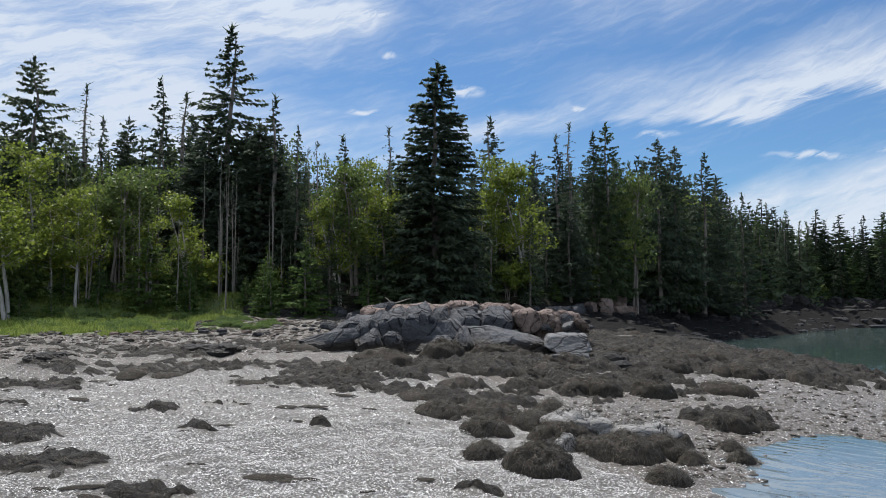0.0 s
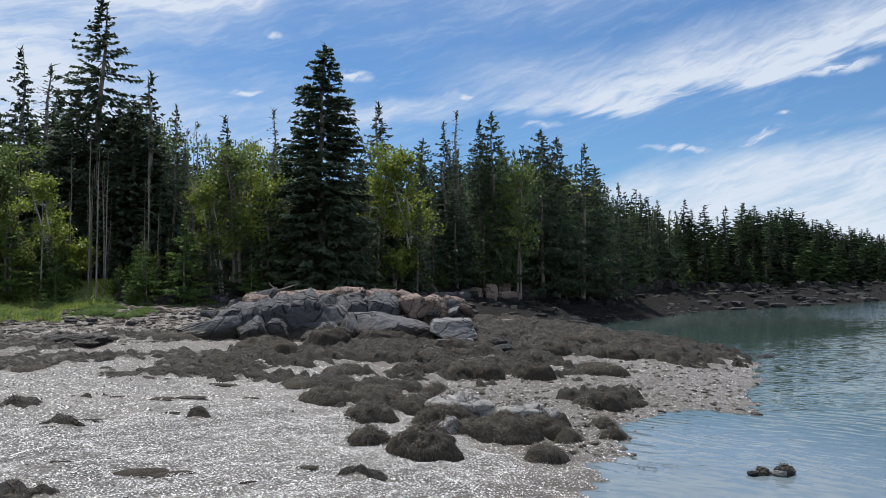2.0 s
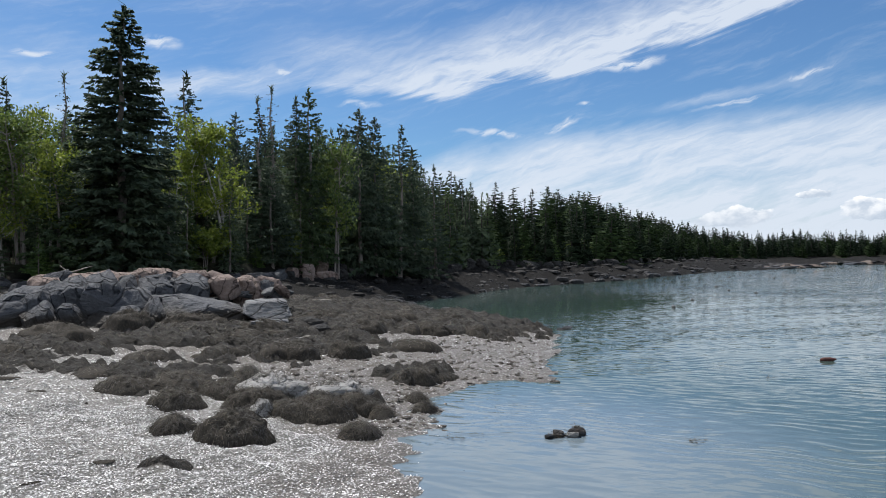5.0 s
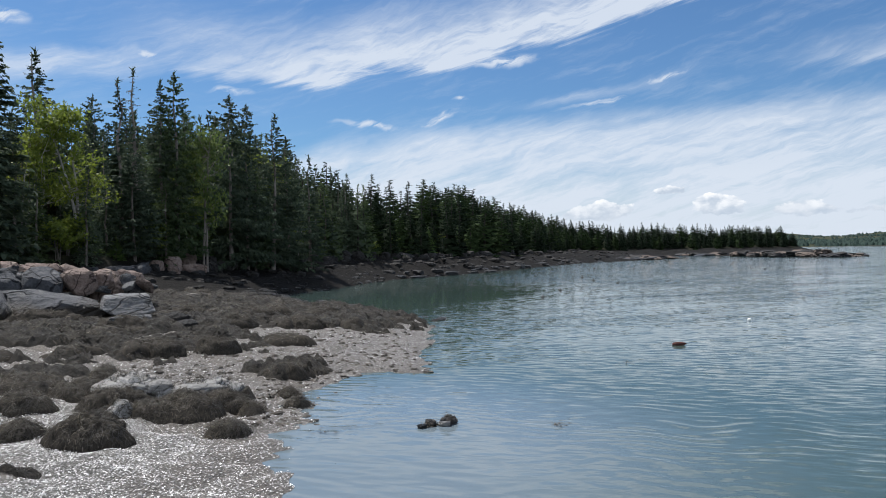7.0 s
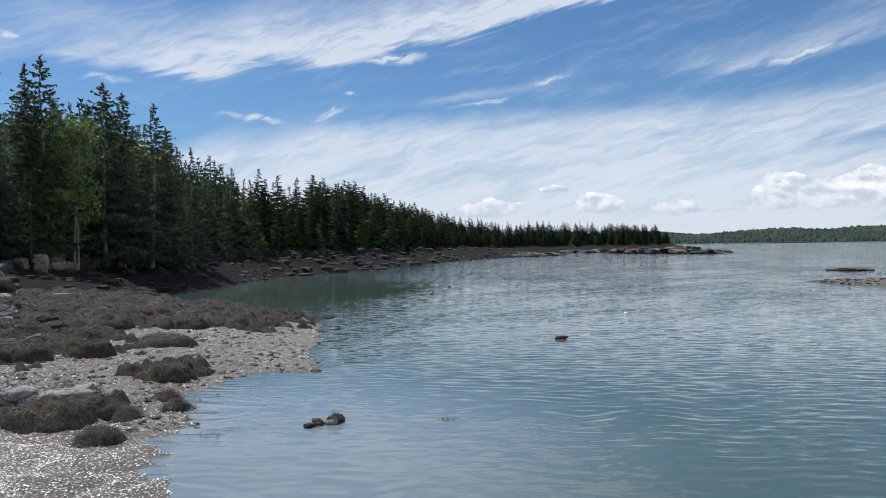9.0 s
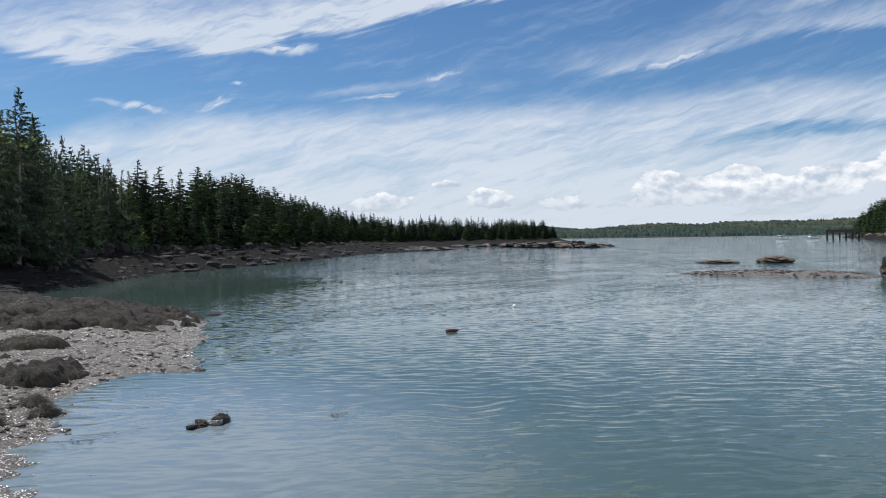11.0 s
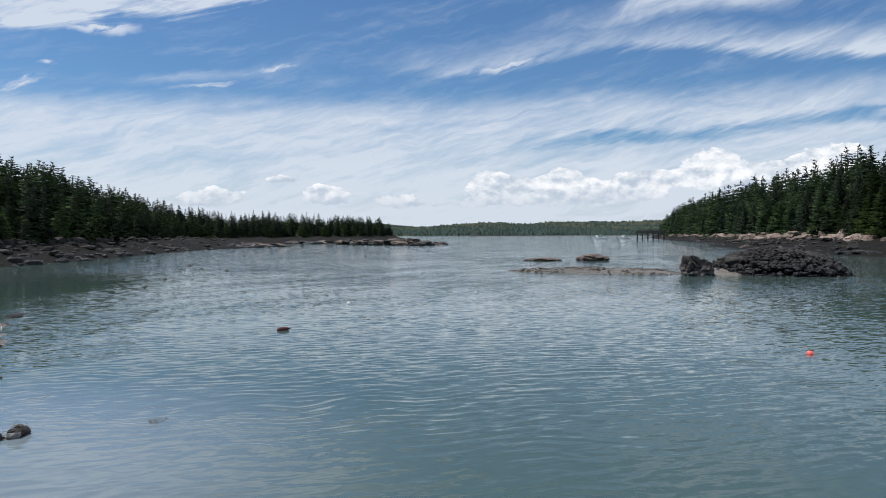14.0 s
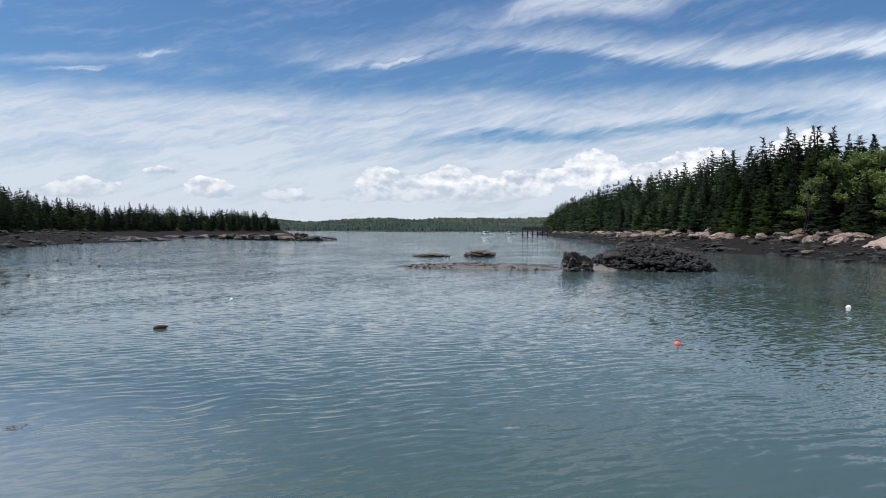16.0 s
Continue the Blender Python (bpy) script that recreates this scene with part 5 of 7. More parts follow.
# ---- rocks, weed and shells ----
M_BROWN = rock_material("brown_shore_granite", (0.06, 0.047, 0.038), (0.115, 0.09, 0.074), (0.21, 0.165, 0.14), tide=0.15, fade=0.3)
M_BARE = rock_material("bare_granite", (0.26, 0.25, 0.24), (0.40, 0.385, 0.365), (0.55, 0.53, 0.50), tide=-3.0)
M_PALEROCK = rock_material("pale_granite", (0.075, 0.075, 0.077), (0.15, 0.149, 0.15), (0.29, 0.285, 0.28), (0.018, 0.015, 0.012), tide=1.25, fade=0.2)


def unit_ball(sub):
    bm = bmesh.new()
    bmesh.ops.create_icosphere(bm, subdivisions=sub, radius=1.0)
    bm.verts.ensure_lookup_table()
    v = np.array([tuple(q.co) for q in bm.verts])
    f = [tuple(q.index for q in p.verts) for p in bm.faces]
    bm.free()
    return v, f


BALL = {k: unit_ball(k) for k in (2, 3, 4)}


def rock_shape(w, d, h, seed, sub=3, cuts=7, rough=0.05, block=0.75, sharp=30):
    """A weathered block: a ball cut by broad planes whose edges are worn round, then roughened."""
    g = np.random.default_rng(seed)
    v, f = BALL[sub]
    normals = np.concatenate([np.eye(3), -np.eye(3)]) + g.normal(0, 0.13, (6, 3))
    extra = g.normal(0, 1, (cuts, 3))
    normals = np.concatenate([normals, extra])
    normals /= np.linalg.norm(normals, axis=1)[:, None]
    dist = np.concatenate([np.full(6, block) * g.uniform(0.92, 1.06, 6), g.uniform(0.72, 0.98, cuts)])
    proj = np.maximum(v @ normals.T, 1e-3) / dist
    r = 1.0 / (proj ** sharp).sum(1) ** (1 / sharp)
    off = seed * 3.7
    lumps = np.array([noise.fractal(Vector(q * 2.1 + off), 1.0, 2.0, 5) for q in v])
    ridge = np.array([abs(noise.noise(Vector((q[0] * 2.0 + off, q[1] * 2.0, q[2] * 6.0)))) for q in v])
    grit = np.array([noise.fractal(Vector(q * 7.0 + off), 0.9, 2.0, 3) for q in v])
    r = r * (1 + rough * lumps - rough * 1.4 * ridge + 0.25 * rough * grit)
    p = v * r[:, None]
    p -= (p.max(0) + p.min(0)) / 2
    p /= (p.max(0) - p.min(0))
    return p * (w, d, h) + (0, 0, h / 2), f


ROCK_MESHES = {}


def rock(name, x, y, w, d, h, z=None, seed=1, material=None, turn=0.0, tilt=(0, 0), label="", sub=3, group="", crisp=False, **kw):
    key = (seed, material.name, sub)
    if key not in ROCK_MESHES:
        ROCK_MESHES[key] = mesh_of("rock", *rock_shape(1, 1, 1, seed, sub, **kw), material, sub > 2 and not crisp)
    ob = new(name, ROCK_MESHES[key])
    z = ground_z(x, y) - 0.32 * h if z is None else z
    ob.matrix_basis = pose(x, y, z, tilt[0], tilt[1], turn) @ Matrix.Diagonal((w, d, h, 1))
    return tagged(ob, label, "rock", group)


def outcrop():
    """The ledge in the middle of the beach: tilted slabs and split blocks (x, y, foot, top, width, depth, turn, tilt)."""
    grey = "grey weathered ledge rock of the beach outcrop"
    for i, (x, y, lo, hi, w, d, turn, tx, ty, sub) in enumerate((
            (-3.9, 30.6, 1.5, 2.65, 3.4, 3.0, 10, 0, -16, 4), (-2.5, 31.2, 1.3, 3.25, 2.8, 3.4, -12, 8, -14, 4), (-1.0, 31.4, 1.2, 3.42, 3.0, 3.6, 8, 14, 10, 4),
            (-0.5, 29.9, 1.1, 2.5, 2.3, 1.7, 14, 24, -12, 4), (1.2, 32.2, 1.3, 3.0, 2.0, 2.4, -4, 4, 3, 3), (0.55, 30.2, 1.5, 2.6, 0.85, 0.9, 20, 4, 8, 3),
            (2.4, 29.6, 0.9, 2.5, 3.3, 2.7, 6, 6, 4, 4), (4.5, 27.6, 0.6, 1.75, 2.1, 1.9, 12, 3, 2, 4))):
        rock("ledge_rock", x, y, w * 1.05, d * 1.05, 1.4 * (hi - lo), lo - 0.28 - 0.4 * (hi - lo), 100 + i, M_PALEROCK if i == 7 else M_GREY, turn, (tx, ty), grey, sub, "rocks of the beach outcrop", rough=0.035, cuts=11, block=0.74, sharp=120, crisp=True)
    rock("ledge_rock", 4.85, 28.6, 2.0, 1.7, 1.0, 1.15, 108, M_PALEROCK, -8, (4, 3), "pale flat-topped granite block on the outcrop", 4, "rocks of the beach outcrop", rough=0.025, sharp=90, crisp=True)
    for i, (x, y, hi, w, lean) in enumerate((                 # split wedges of the tilted massif
            (-3.3, 30.4, 2.75, 1.5, -34), (-2.6, 30.2, 2.95, 1.4, -40), (-1.9, 30.0, 3.0, 1.3, -30), (-1.2, 30.1, 3.15, 1.5, -42), (-0.5, 30.3, 3.2, 1.3, -28),
            (0.1, 30.8, 3.1, 1.0, -12), (-2.2, 29.3, 2.35, 1.1, -36), (-1.3, 29.2, 2.45, 1.2, -44), (0.5, 29.5, 2.25, 0.8, 14), (1.1, 31.4, 3.0, 1.5, -6), (2.2, 31.7, 2.95, 1.6, 4))):
        rock("ledge_rock", x, y, w, 1.7, 1.7, hi - 1.62, 131 + i % 7, M_GREY, 8 - 5 * (i % 4), (16, lean), grey, 3, "rocks of the beach outcrop", rough=0.05, cuts=12, block=0.72, sharp=120, crisp=True)
    h = np.random.default_rng(62)
    for i in range(30):                                        # broken weathered crust along the top
        x = -4.0 + 10.2 * (i + float(h.uniform(0, 0.9))) / 30
        y = float(h.uniform(31.9, 33.9)) - (0.8 if x > 3.6 else 0.0)
        w = float(h.uniform(0.7, 1.5))
        hi = float(np.interp(x, [-4, -2.5, 0, 2.5, 4.5, 6.3], [3.0, 3.28, 3.34, 3.22, 2.98, 2.80])) + float(h.uniform(-0.22, 0.08))
        rock("ledge_rock", x, y, w, w * 0.8, 0.9 * w, hi - 0.85 * w, 120 + i % 8, M_PINK if i % 4 else M_GREY, float(h.uniform(-40, 40)), (float(h.normal(5, 9)), float(h.normal(0, 12))),
             "sunlit pinkish granite on top of the outcrop", 3, "rocks of the beach outcrop", rough=0.07, cuts=12, sharp=90, crisp=True)
    g = np.random.default_rng(61)
    for i in range(30):
        x = float(g.uniform(-4.2, 6.0))
        y = float(g.uniform(29.4, 32.6)) - (1.4 if x > 3.5 else 0.0)
        s = float(g.uniform(0.5, 1.15))
        top = float(np.interp(x, [-4.5, -2.5, 1.0, 4.0, 6.5], [2.2, 2.85, 2.75, 2.2, 1.9])) - 0.36 * abs(y - 32.4) + float(g.uniform(-0.15, 0.12))
        rock("ledge_rock", x, y, s * 1.5, s * 1.1, s * 1.2, top - 1.2 * s, 150 + i % 5, M_GREY if i % 4 else M_PINK, float(g.uniform(-30, 30)), (float(g.normal(6, 9)), float(g.normal(0, 10))),
             "split grey block wedged in the beach outcrop", 3, "rocks of the beach outcrop", rough=0.04, cuts=11, sharp=110, crisp=True)
    for i in range(120):
        x, y = float(g.uniform(-3.8, 6.4)), float(g.uniform(31.2, 34.2))
        s = float(g.uniform(0.16, 0.6))
        rock("loose_stone", x, y, s * 1.7, s, s * 0.55, float(np.interp(x, [-4, -1, 3, 6.5], [2.55, 2.85, 2.65, 2.0]) + g.uniform(-0.35, 0.12)), 140 + i % 6, (M_PINK, M_PALEROCK, M_GREY)[i % 3], float(g.uniform(0, 360)),
             (float(g.normal(0, 12)), float(g.normal(0, 12))), "loose broken stone lying on the outcrop", 2, "loose stones on the outcrop", cuts=10, sharp=80)
    for i in range(26):
        x, y = float(g.uniform(1.0, 7.4)), float(g.uniform(26.6, 31.4))
        s = float(g.uniform(0.3, 0.8))
        rock("loose_stone", x, y, s * 1.3, s, s * 0.8, None, 140 + i % 6, M_DARK if i % 2 else M_GREY, float(g.uniform(0, 360)), (0, 0), "dark stone at the foot of the outcrop", 2, "loose stones on the outcrop")


outcrop()


def strands(p, nrm, n, seed, length=0.3, width=0.03, lift=0.03):
    """Weed fronds that hang down a surface given by points and normals."""
    g = np.random.default_rng(seed)
    i = g.integers(0, len(p), n)
    a, m = p[i] + g.normal(0, 0.04, (n, 3)), nrm[i]
    fall = np.array([0, 0, -0.8]) + g.normal(0, 0.55, (n, 3))
    fall = fall - m * (fall * m).sum(1)[:, None]
    fall /= np.linalg.norm(fall, axis=1)[:, None] + 1e-9
    side = np.cross(fall, m) * (width * g.uniform(0.5, 1.3, n))[:, None]
    ln = (length * g.uniform(0.4, 1.2, n))[:, None]
    b = a + m * lift
    mid = b + fall * ln * 0.55 + m * (lift * g.uniform(0.2, 1.6, n))[:, None]
    tip = b + fall * ln - m * lift * 0.5
    v = np.stack([b - side * 0.6, b + side * 0.6, mid + side, mid - side, tip], 1).reshape(-1, 3)
    k = (np.arange(n) * 5)[:, None]
    f = np.concatenate([k + (0, 1, 2, 3), k + (3, 2, 4, 4)]).tolist()
    return v, [q[:3] if q[2] == q[3] else q for q in f]


def normals_of(p, f):
    n = np.zeros_like(p)
    for q in f:
        m = np.cross(p[q[1]] - p[q[0]], p[q[2]] - p[q[0]])
        for k in q:
            n[k] += m
    return n / (np.linalg.norm(n, axis=1)[:, None] + 1e-9)


def dome(w, d, h, seed, rings=17, sides=48):
    """A low lumpy mound with an uneven rim that runs into the ground: points and faces."""
    a = np.linspace(0, 2 * np.pi, sides, endpoint=False)
    t = np.linspace(0, 1, rings + 1)[1:]
    rim = np.array([1 + 0.22 * noise.noise(Vector((1.3 * math.cos(q), 1.3 * math.sin(q), seed * 2.3))) + 0.10 * noise.noise(Vector((4 * math.cos(q), 4 * math.sin(q), seed))) for q in a])
    p = [(0.0, 0.0, h)]
    for s in t:
        for q, e in zip(a, rim):
            p.append((0.5 * w * s * e * math.cos(q), 0.5 * d * s * e * math.sin(q), h * max(0.0, 1 - s ** 2.6) ** 0.75 - 0.12 * s ** 4))
    p = np.array(p)
    lump = np.array([noise.fractal(Vector((q[0] * 2.6, q[1] * 2.6, q[2] * 2.6 + seed * 5.1)), 0.9, 2.0, 4) for q in p])
    fade = np.clip(p[:, 2] / h, 0, 1) ** 0.5
    p[:, 2] += 0.20 * h * lump * fade
    p[:, :2] *= (1 + 0.12 * lump * fade)[:, None]
    knob = np.array([noise.fractal(Vector((q[0] * 5.5 + seed, q[1] * 5.5, q[2] * 5.5)), 0.8, 2.0, 3) for q in p])
    fold = np.array([abs(noise.noise(Vector((q[0] * 3.4, q[1] * 3.4 + seed, q[2] * 2.0)))) for q in p])
    out = p * (1.2 / w, 1.2 / d, 1.0 / h)
    out /= np.linalg.norm(out, axis=1)[:, None] + 1e-9
    p = p + out * ((0.055 * knob - 0.22 * np.clip(0.16 - fold, 0, 1)) * min(1.0, h / 0.3) * fade)[:, None]
    f = [(0, 1 + k, 1 + (k + 1) % sides) for k in range(sides)]
    for r in range(rings - 1):
        for k in range(sides):
            m = (k + 1) % sides
            f.append((1 + r * sides + k, 1 + (r + 1) * sides + k, 1 + (r + 1) * sides + m, 1 + r * sides + m))
    return p, f


def weed_boulder(x, y, w, d, h, seed, bare=0.0, label="boulder covered with hanging brown rockweed", n=1500, z=None):
    ob = holder("weedy_boulder", pose(x, y, ground_z(x, y) if z is None else z, 0, 0, (seed * 37) % 30 - 15))
    p, f = dome(w, d, h, seed)
    nm = normals_of(p, f)
    under = p - nm * 0.03 - (0, 0, 0.01)
    part("rock", mesh_of("rock", under if not bare else p, f, M_DARK if not bare else M_BARE, True), ob, "rock under the weed" if not bare else "bare pale rock")
    keep = p[:, 2] > -0.02
    if bare:
        patch = np.array([noise.noise(Vector((q[0] * 2.2, q[1] * 2.2, seed))) for q in p])
        keep &= (nm[:, 2] < 1 - bare) | (patch > -0.08)
    else:
        part("weed_mat", mesh_of("weed_mat", p, f, M_MATTED, True), ob, "dark matted weed")
    tagged(part("seaweed", mesh_of("seaweed", *strands(p[keep], nm[keep], int(n * 1.8), seed, 0.12, 0.0052, 0.004), M_WEED, False), ob, "hanging brown fronds"), kind="stuff")
    return tagged(ob, label, "rock", "weedy boulders of the beach")


def weed_clumps():
    """Lumps in the beds where weed lies heaped over stones."""
    g = np.random.default_rng(72)
    protos = []
    for k in range(6):
        ob = holder("weed_clump")
        p, f = dome(1.0, 0.8, 0.26, 60 + k, 9, 26)
        nm = normals_of(p, f)
        part("weed_mat", mesh_of("weed_mat", p, f, M_MATTED, True), ob, "dark matted weed")
        keep = p[:, 2] > -0.03
        tagged(part("seaweed", mesh_of("seaweed", *strands(p[keep], nm[keep], 340, 80 + k, 0.12, 0.0065, 0.004), M_WEED), ob, "brown fronds"), kind="stuff")
        protos.append(tagged(ob, "heap of brown rockweed over beach stones", "seaweed", "heaps of rockweed"))
    made = 0
    while made < 120:
        x, y = float(g.uniform(-14, 19)), float(g.uniform(11, 44))
        c = float(weed_cover(np.array([x]), np.array([y]))[0])
        z, wood = land(np.array([x]), np.array([y]))
        if c < 0.45 or z[0] < 0.02 or wood[0] > -3 or (-4.5 < x < 6.3 and y > 28.5):
            continue
        if x < -3.2 and g.random() < 0.75:
            continue
        s = float(g.uniform(0.6, 1.7)) * (1.0 if y > 20 else 0.75)
        m = pose(x, y, float(z[0]) + 0.04, 0, 0, float(g.uniform(0, 360))) @ Matrix.Diagonal((s * 1.25, s, s * float(g.uniform(0.25, 0.55) if y < 21 or x < -3.2 else g.uniform(0.5, 1.0)), 1))
        if made < len(protos):
            protos[made].matrix_basis = m
        else:
            ob = copy_thing(protos[made % len(protos)], Matrix.Identity(4))
            ob.matrix_basis = m
        made += 1
    made = 0
    while made < 34:                     # small tufts strewn over the open shell beach
        x, y = heading(float(g.uniform(-38, 4)), float(g.uniform(10.5, 26)))
        if float(weed_cover(np.array([x]), np.array([y]))[0]) > 0.2:
            continue
        s = float(g.uniform(0.16, 0.5))
        ob = copy_thing(protos[made % len(protos)], Matrix.Identity(4))
        ob.matrix_basis = pose(x, y, ground_z(x, y) + 0.01, 0, 0, float(g.uniform(-25, 25))) @ Matrix.Diagonal((s * float(g.uniform(1.0, 2.4)), s * float(g.uniform(0.6, 1.2)), s * float(g.uniform(0.12, 0.3)), 1))
        made += 1


for i, (x, y, w, d, h) in enumerate((
        (1.85, 13.75, 1.45, 1.1, 0.66), (0.85, 14.6, 0.85, 0.7, 0.36), (0.9, 16.6, 1.25, 0.9, 0.44), (2.1, 17.5, 1.35, 1.0, 0.46), (2.6, 16.5, 1.5, 1.0, 0.55),
        (3.15, 15.5, 1.0, 0.9, 0.5), (3.8, 15.4, 1.6, 1.3, 0.6), (4.7, 15.9, 1.5, 1.0, 0.45), (4.25, 13.9, 0.95, 0.7, 0.32), (5.2, 15.3, 0.6, 0.6, 0.25),
        (4.95, 22.6, 1.25, 1.1, 0.72), (6.5, 22.7, 1.3, 1.1, 0.68), (2.9, 19.4, 0.85, 0.7, 0.36), (1.1, 18.6, 1.8, 1.3, 0.5), (-0.1, 18.5, 1.4, 1.0, 0.38))):
    weed_boulder(x, y, 1.10 * w, 1.2 * d, 0.68 * h, i, n=2100 if y < 18 else 1400)
for i, (x, y, w, d, h) in enumerate((
        (7.4, 19.0, 1.4, 0.9, 0.36), (6.4, 15.7, 0.6, 0.5, 0.2), (6.6, 16.8, 0.6, 0.5, 0.2), (0.0, 27.2, 1.5, 1.4, 0.98), (4.4, 26.9, 1.9, 1.2, 0.7), (2.2, 28.2, 2.6, 1.2, 0.7),
        (-2.2, 26.5, 2.4, 1.6, 0.6), (8.5, 27.5, 1.6, 1.3, 0.6), (7.5, 30.5, 1.7, 1.4, 0.6), (10.5, 30.5, 1.5, 1.2, 0.5), (11.5, 27.5, 1.4, 1.0, 0.45), (13.5, 30.8, 1.6, 1.2, 0.5))):
    weed_boulder(x, y, 1.2 * w, 1.2 * d, 0.8 * h, 20 + i, n=1100)
for i, (x, y, w, d, h) in enumerate(((3.0, 17.1, 1.9, 1.1, 0.56), (4.5, 16.7, 2.2, 0.9, 0.50), (2.6, 15.6, 0.7, 0.6, 0.36))):
    weed_boulder(x, y, w, d, h, 40 + i, 0.30, "pale rock top showing through brown rockweed", 900)
weed_boulder(7.95, 12.42, 0.62, 0.34, 0.05, 50, 0.0, "low weed-covered rock awash in the shallows", 260, -0.015)
weed_boulder(8.36, 12.36, 0.26, 0.20, 0.16, 51, 0.0, "small black weedy rock awash in the shallows", 160, -0.02)
rock("awash_stone", 8.20, 12.30, 0.30, 0.22, 0.16, -0.04, 193, M_BARE, 65, (8, 0), "small tan stone awash among weed", 3, crisp=True, cuts=12)
rock("awash_stone", 7.74, 12.36, 0.26, 0.18, 0.10, -0.03, 194, M_DARK, 15, (0, 6), "small dark stone awash among weed", 3, crisp=True, cuts=12)
for x, y, w, d, lift in ((3.0, 16.9, 1.3, 0.55, 0.09), (4.5, 16.5, 1.5, 0.40, 0.06), (3.6, 16.75, 0.6, 0.3, 0.08)):
    rock("pale_rock", x, y, w, d, 0.34, ground_z(x, y) + lift + 0.05, 196, M_BARE, 10 * w, (6, 4), "pale bare rock among the rockweed", 3, rough=0.06, cuts=12, sharp=40)
rock("awash_stone", 7.98, 12.45, 0.36, 0.24, 0.15, -0.03, 192, M_BROWN, 50, (0, 12), "small brown stone awash among weed", 3, crisp=True, cuts=12)
rock("awash_stone", 8.32, 12.3, 0.40, 0.26, 0.19, -0.03, 191, M_BROWN, 20, (0, 0), "small brown stone awash among weed", 3, crisp=True, cuts=12)


def bed_top(x, y, c):
    """Height of the top of the weed where it lies c thick, on ground of the beach."""
    z, wood = land(x, y)
    return z + 0.16 * c * (0.6 + 0.5 * wave(x, y, 0.9, 4.0)) - 0.06 + ease(c, 0.15, 0.75) * (0.07 + 0.42 * (folds(x, y) - 0.2) * (0.14 + 0.86 * ease(x + 0.22 * (y - 20), -4.5, 1.5) * ease(y, 13.5, 19))), wood


def weed_bed():
    """The matted weed itself: a lumpy sheet over the stones, open where the gravel shows."""
    az, rad = np.radians(np.arange(-44, 37, 0.22)), 9.5 * 1.0052 ** np.arange(0, 320)
    a, r = np.meshgrid(az, rad)
    x, y = r * np.sin(a), r * np.cos(a)
    c = weed_cover(x, y)
    c = np.clip(c + 0.25 * (grain(x, y, 0.45, 7.0) - 0.5), 0, 1) * (c > 0.02)
    z, wood = bed_top(x, y, c)
    keep = (c > 0.10) & (z > -0.05) & (wood < -2)
    nr, na = x.shape
    i, j = np.meshgrid(np.arange(nr - 1), np.arange(na - 1), indexing="ij")
    f = np.stack([i * na + j, (i + 1) * na + j, (i + 1) * na + j + 1, i * na + j + 1], -1).reshape(-1, 4)
    f = f[keep.ravel()[f].sum(1) >= 2]
    used, back = np.unique(f, return_inverse=True)
    v = np.stack([x, y, z], -1).reshape(-1, 3)[used]
    tagged(new("weed_bed", mesh_of("weed_bed", v, back.reshape(-1, 4)[:, ::-1], M_BED, True)), "lumpy sheet of matted brown rockweed over beach stones", "seaweed", kind="stuff")


def bed_material():
    k = Mat("matted_rockweed_bed", 0.7, 0.2)
    hair = k.noise(13.0, 5, 0.72, None, 2.2)
    lump = k.noise(1.2, 4, 0.6)
    knot = k.noise(4.5, 4, 0.65, None, 0.8)
    c = k.ramp(k.calc("ADD", k.calc("MULTIPLY", hair, 0.6), k.calc("MULTIPLY", knot, 0.4)), (0.34, (0.006, 0.005, 0.004)), (0.50, (0.019, 0.016, 0.012)), (0.68, (0.060, 0.050, 0.036)))
    c = k.mix(k.smooth(lump, 0.40, 0.66, 0.0, 0.65), c, (0.030, 0.027, 0.024))
    k.colour(c).bump(k.calc("ADD", hair, k.calc("MULTIPLY", knot, 1.6)), 1.0, 0.10)
    return k.m


M_BED = bed_material()


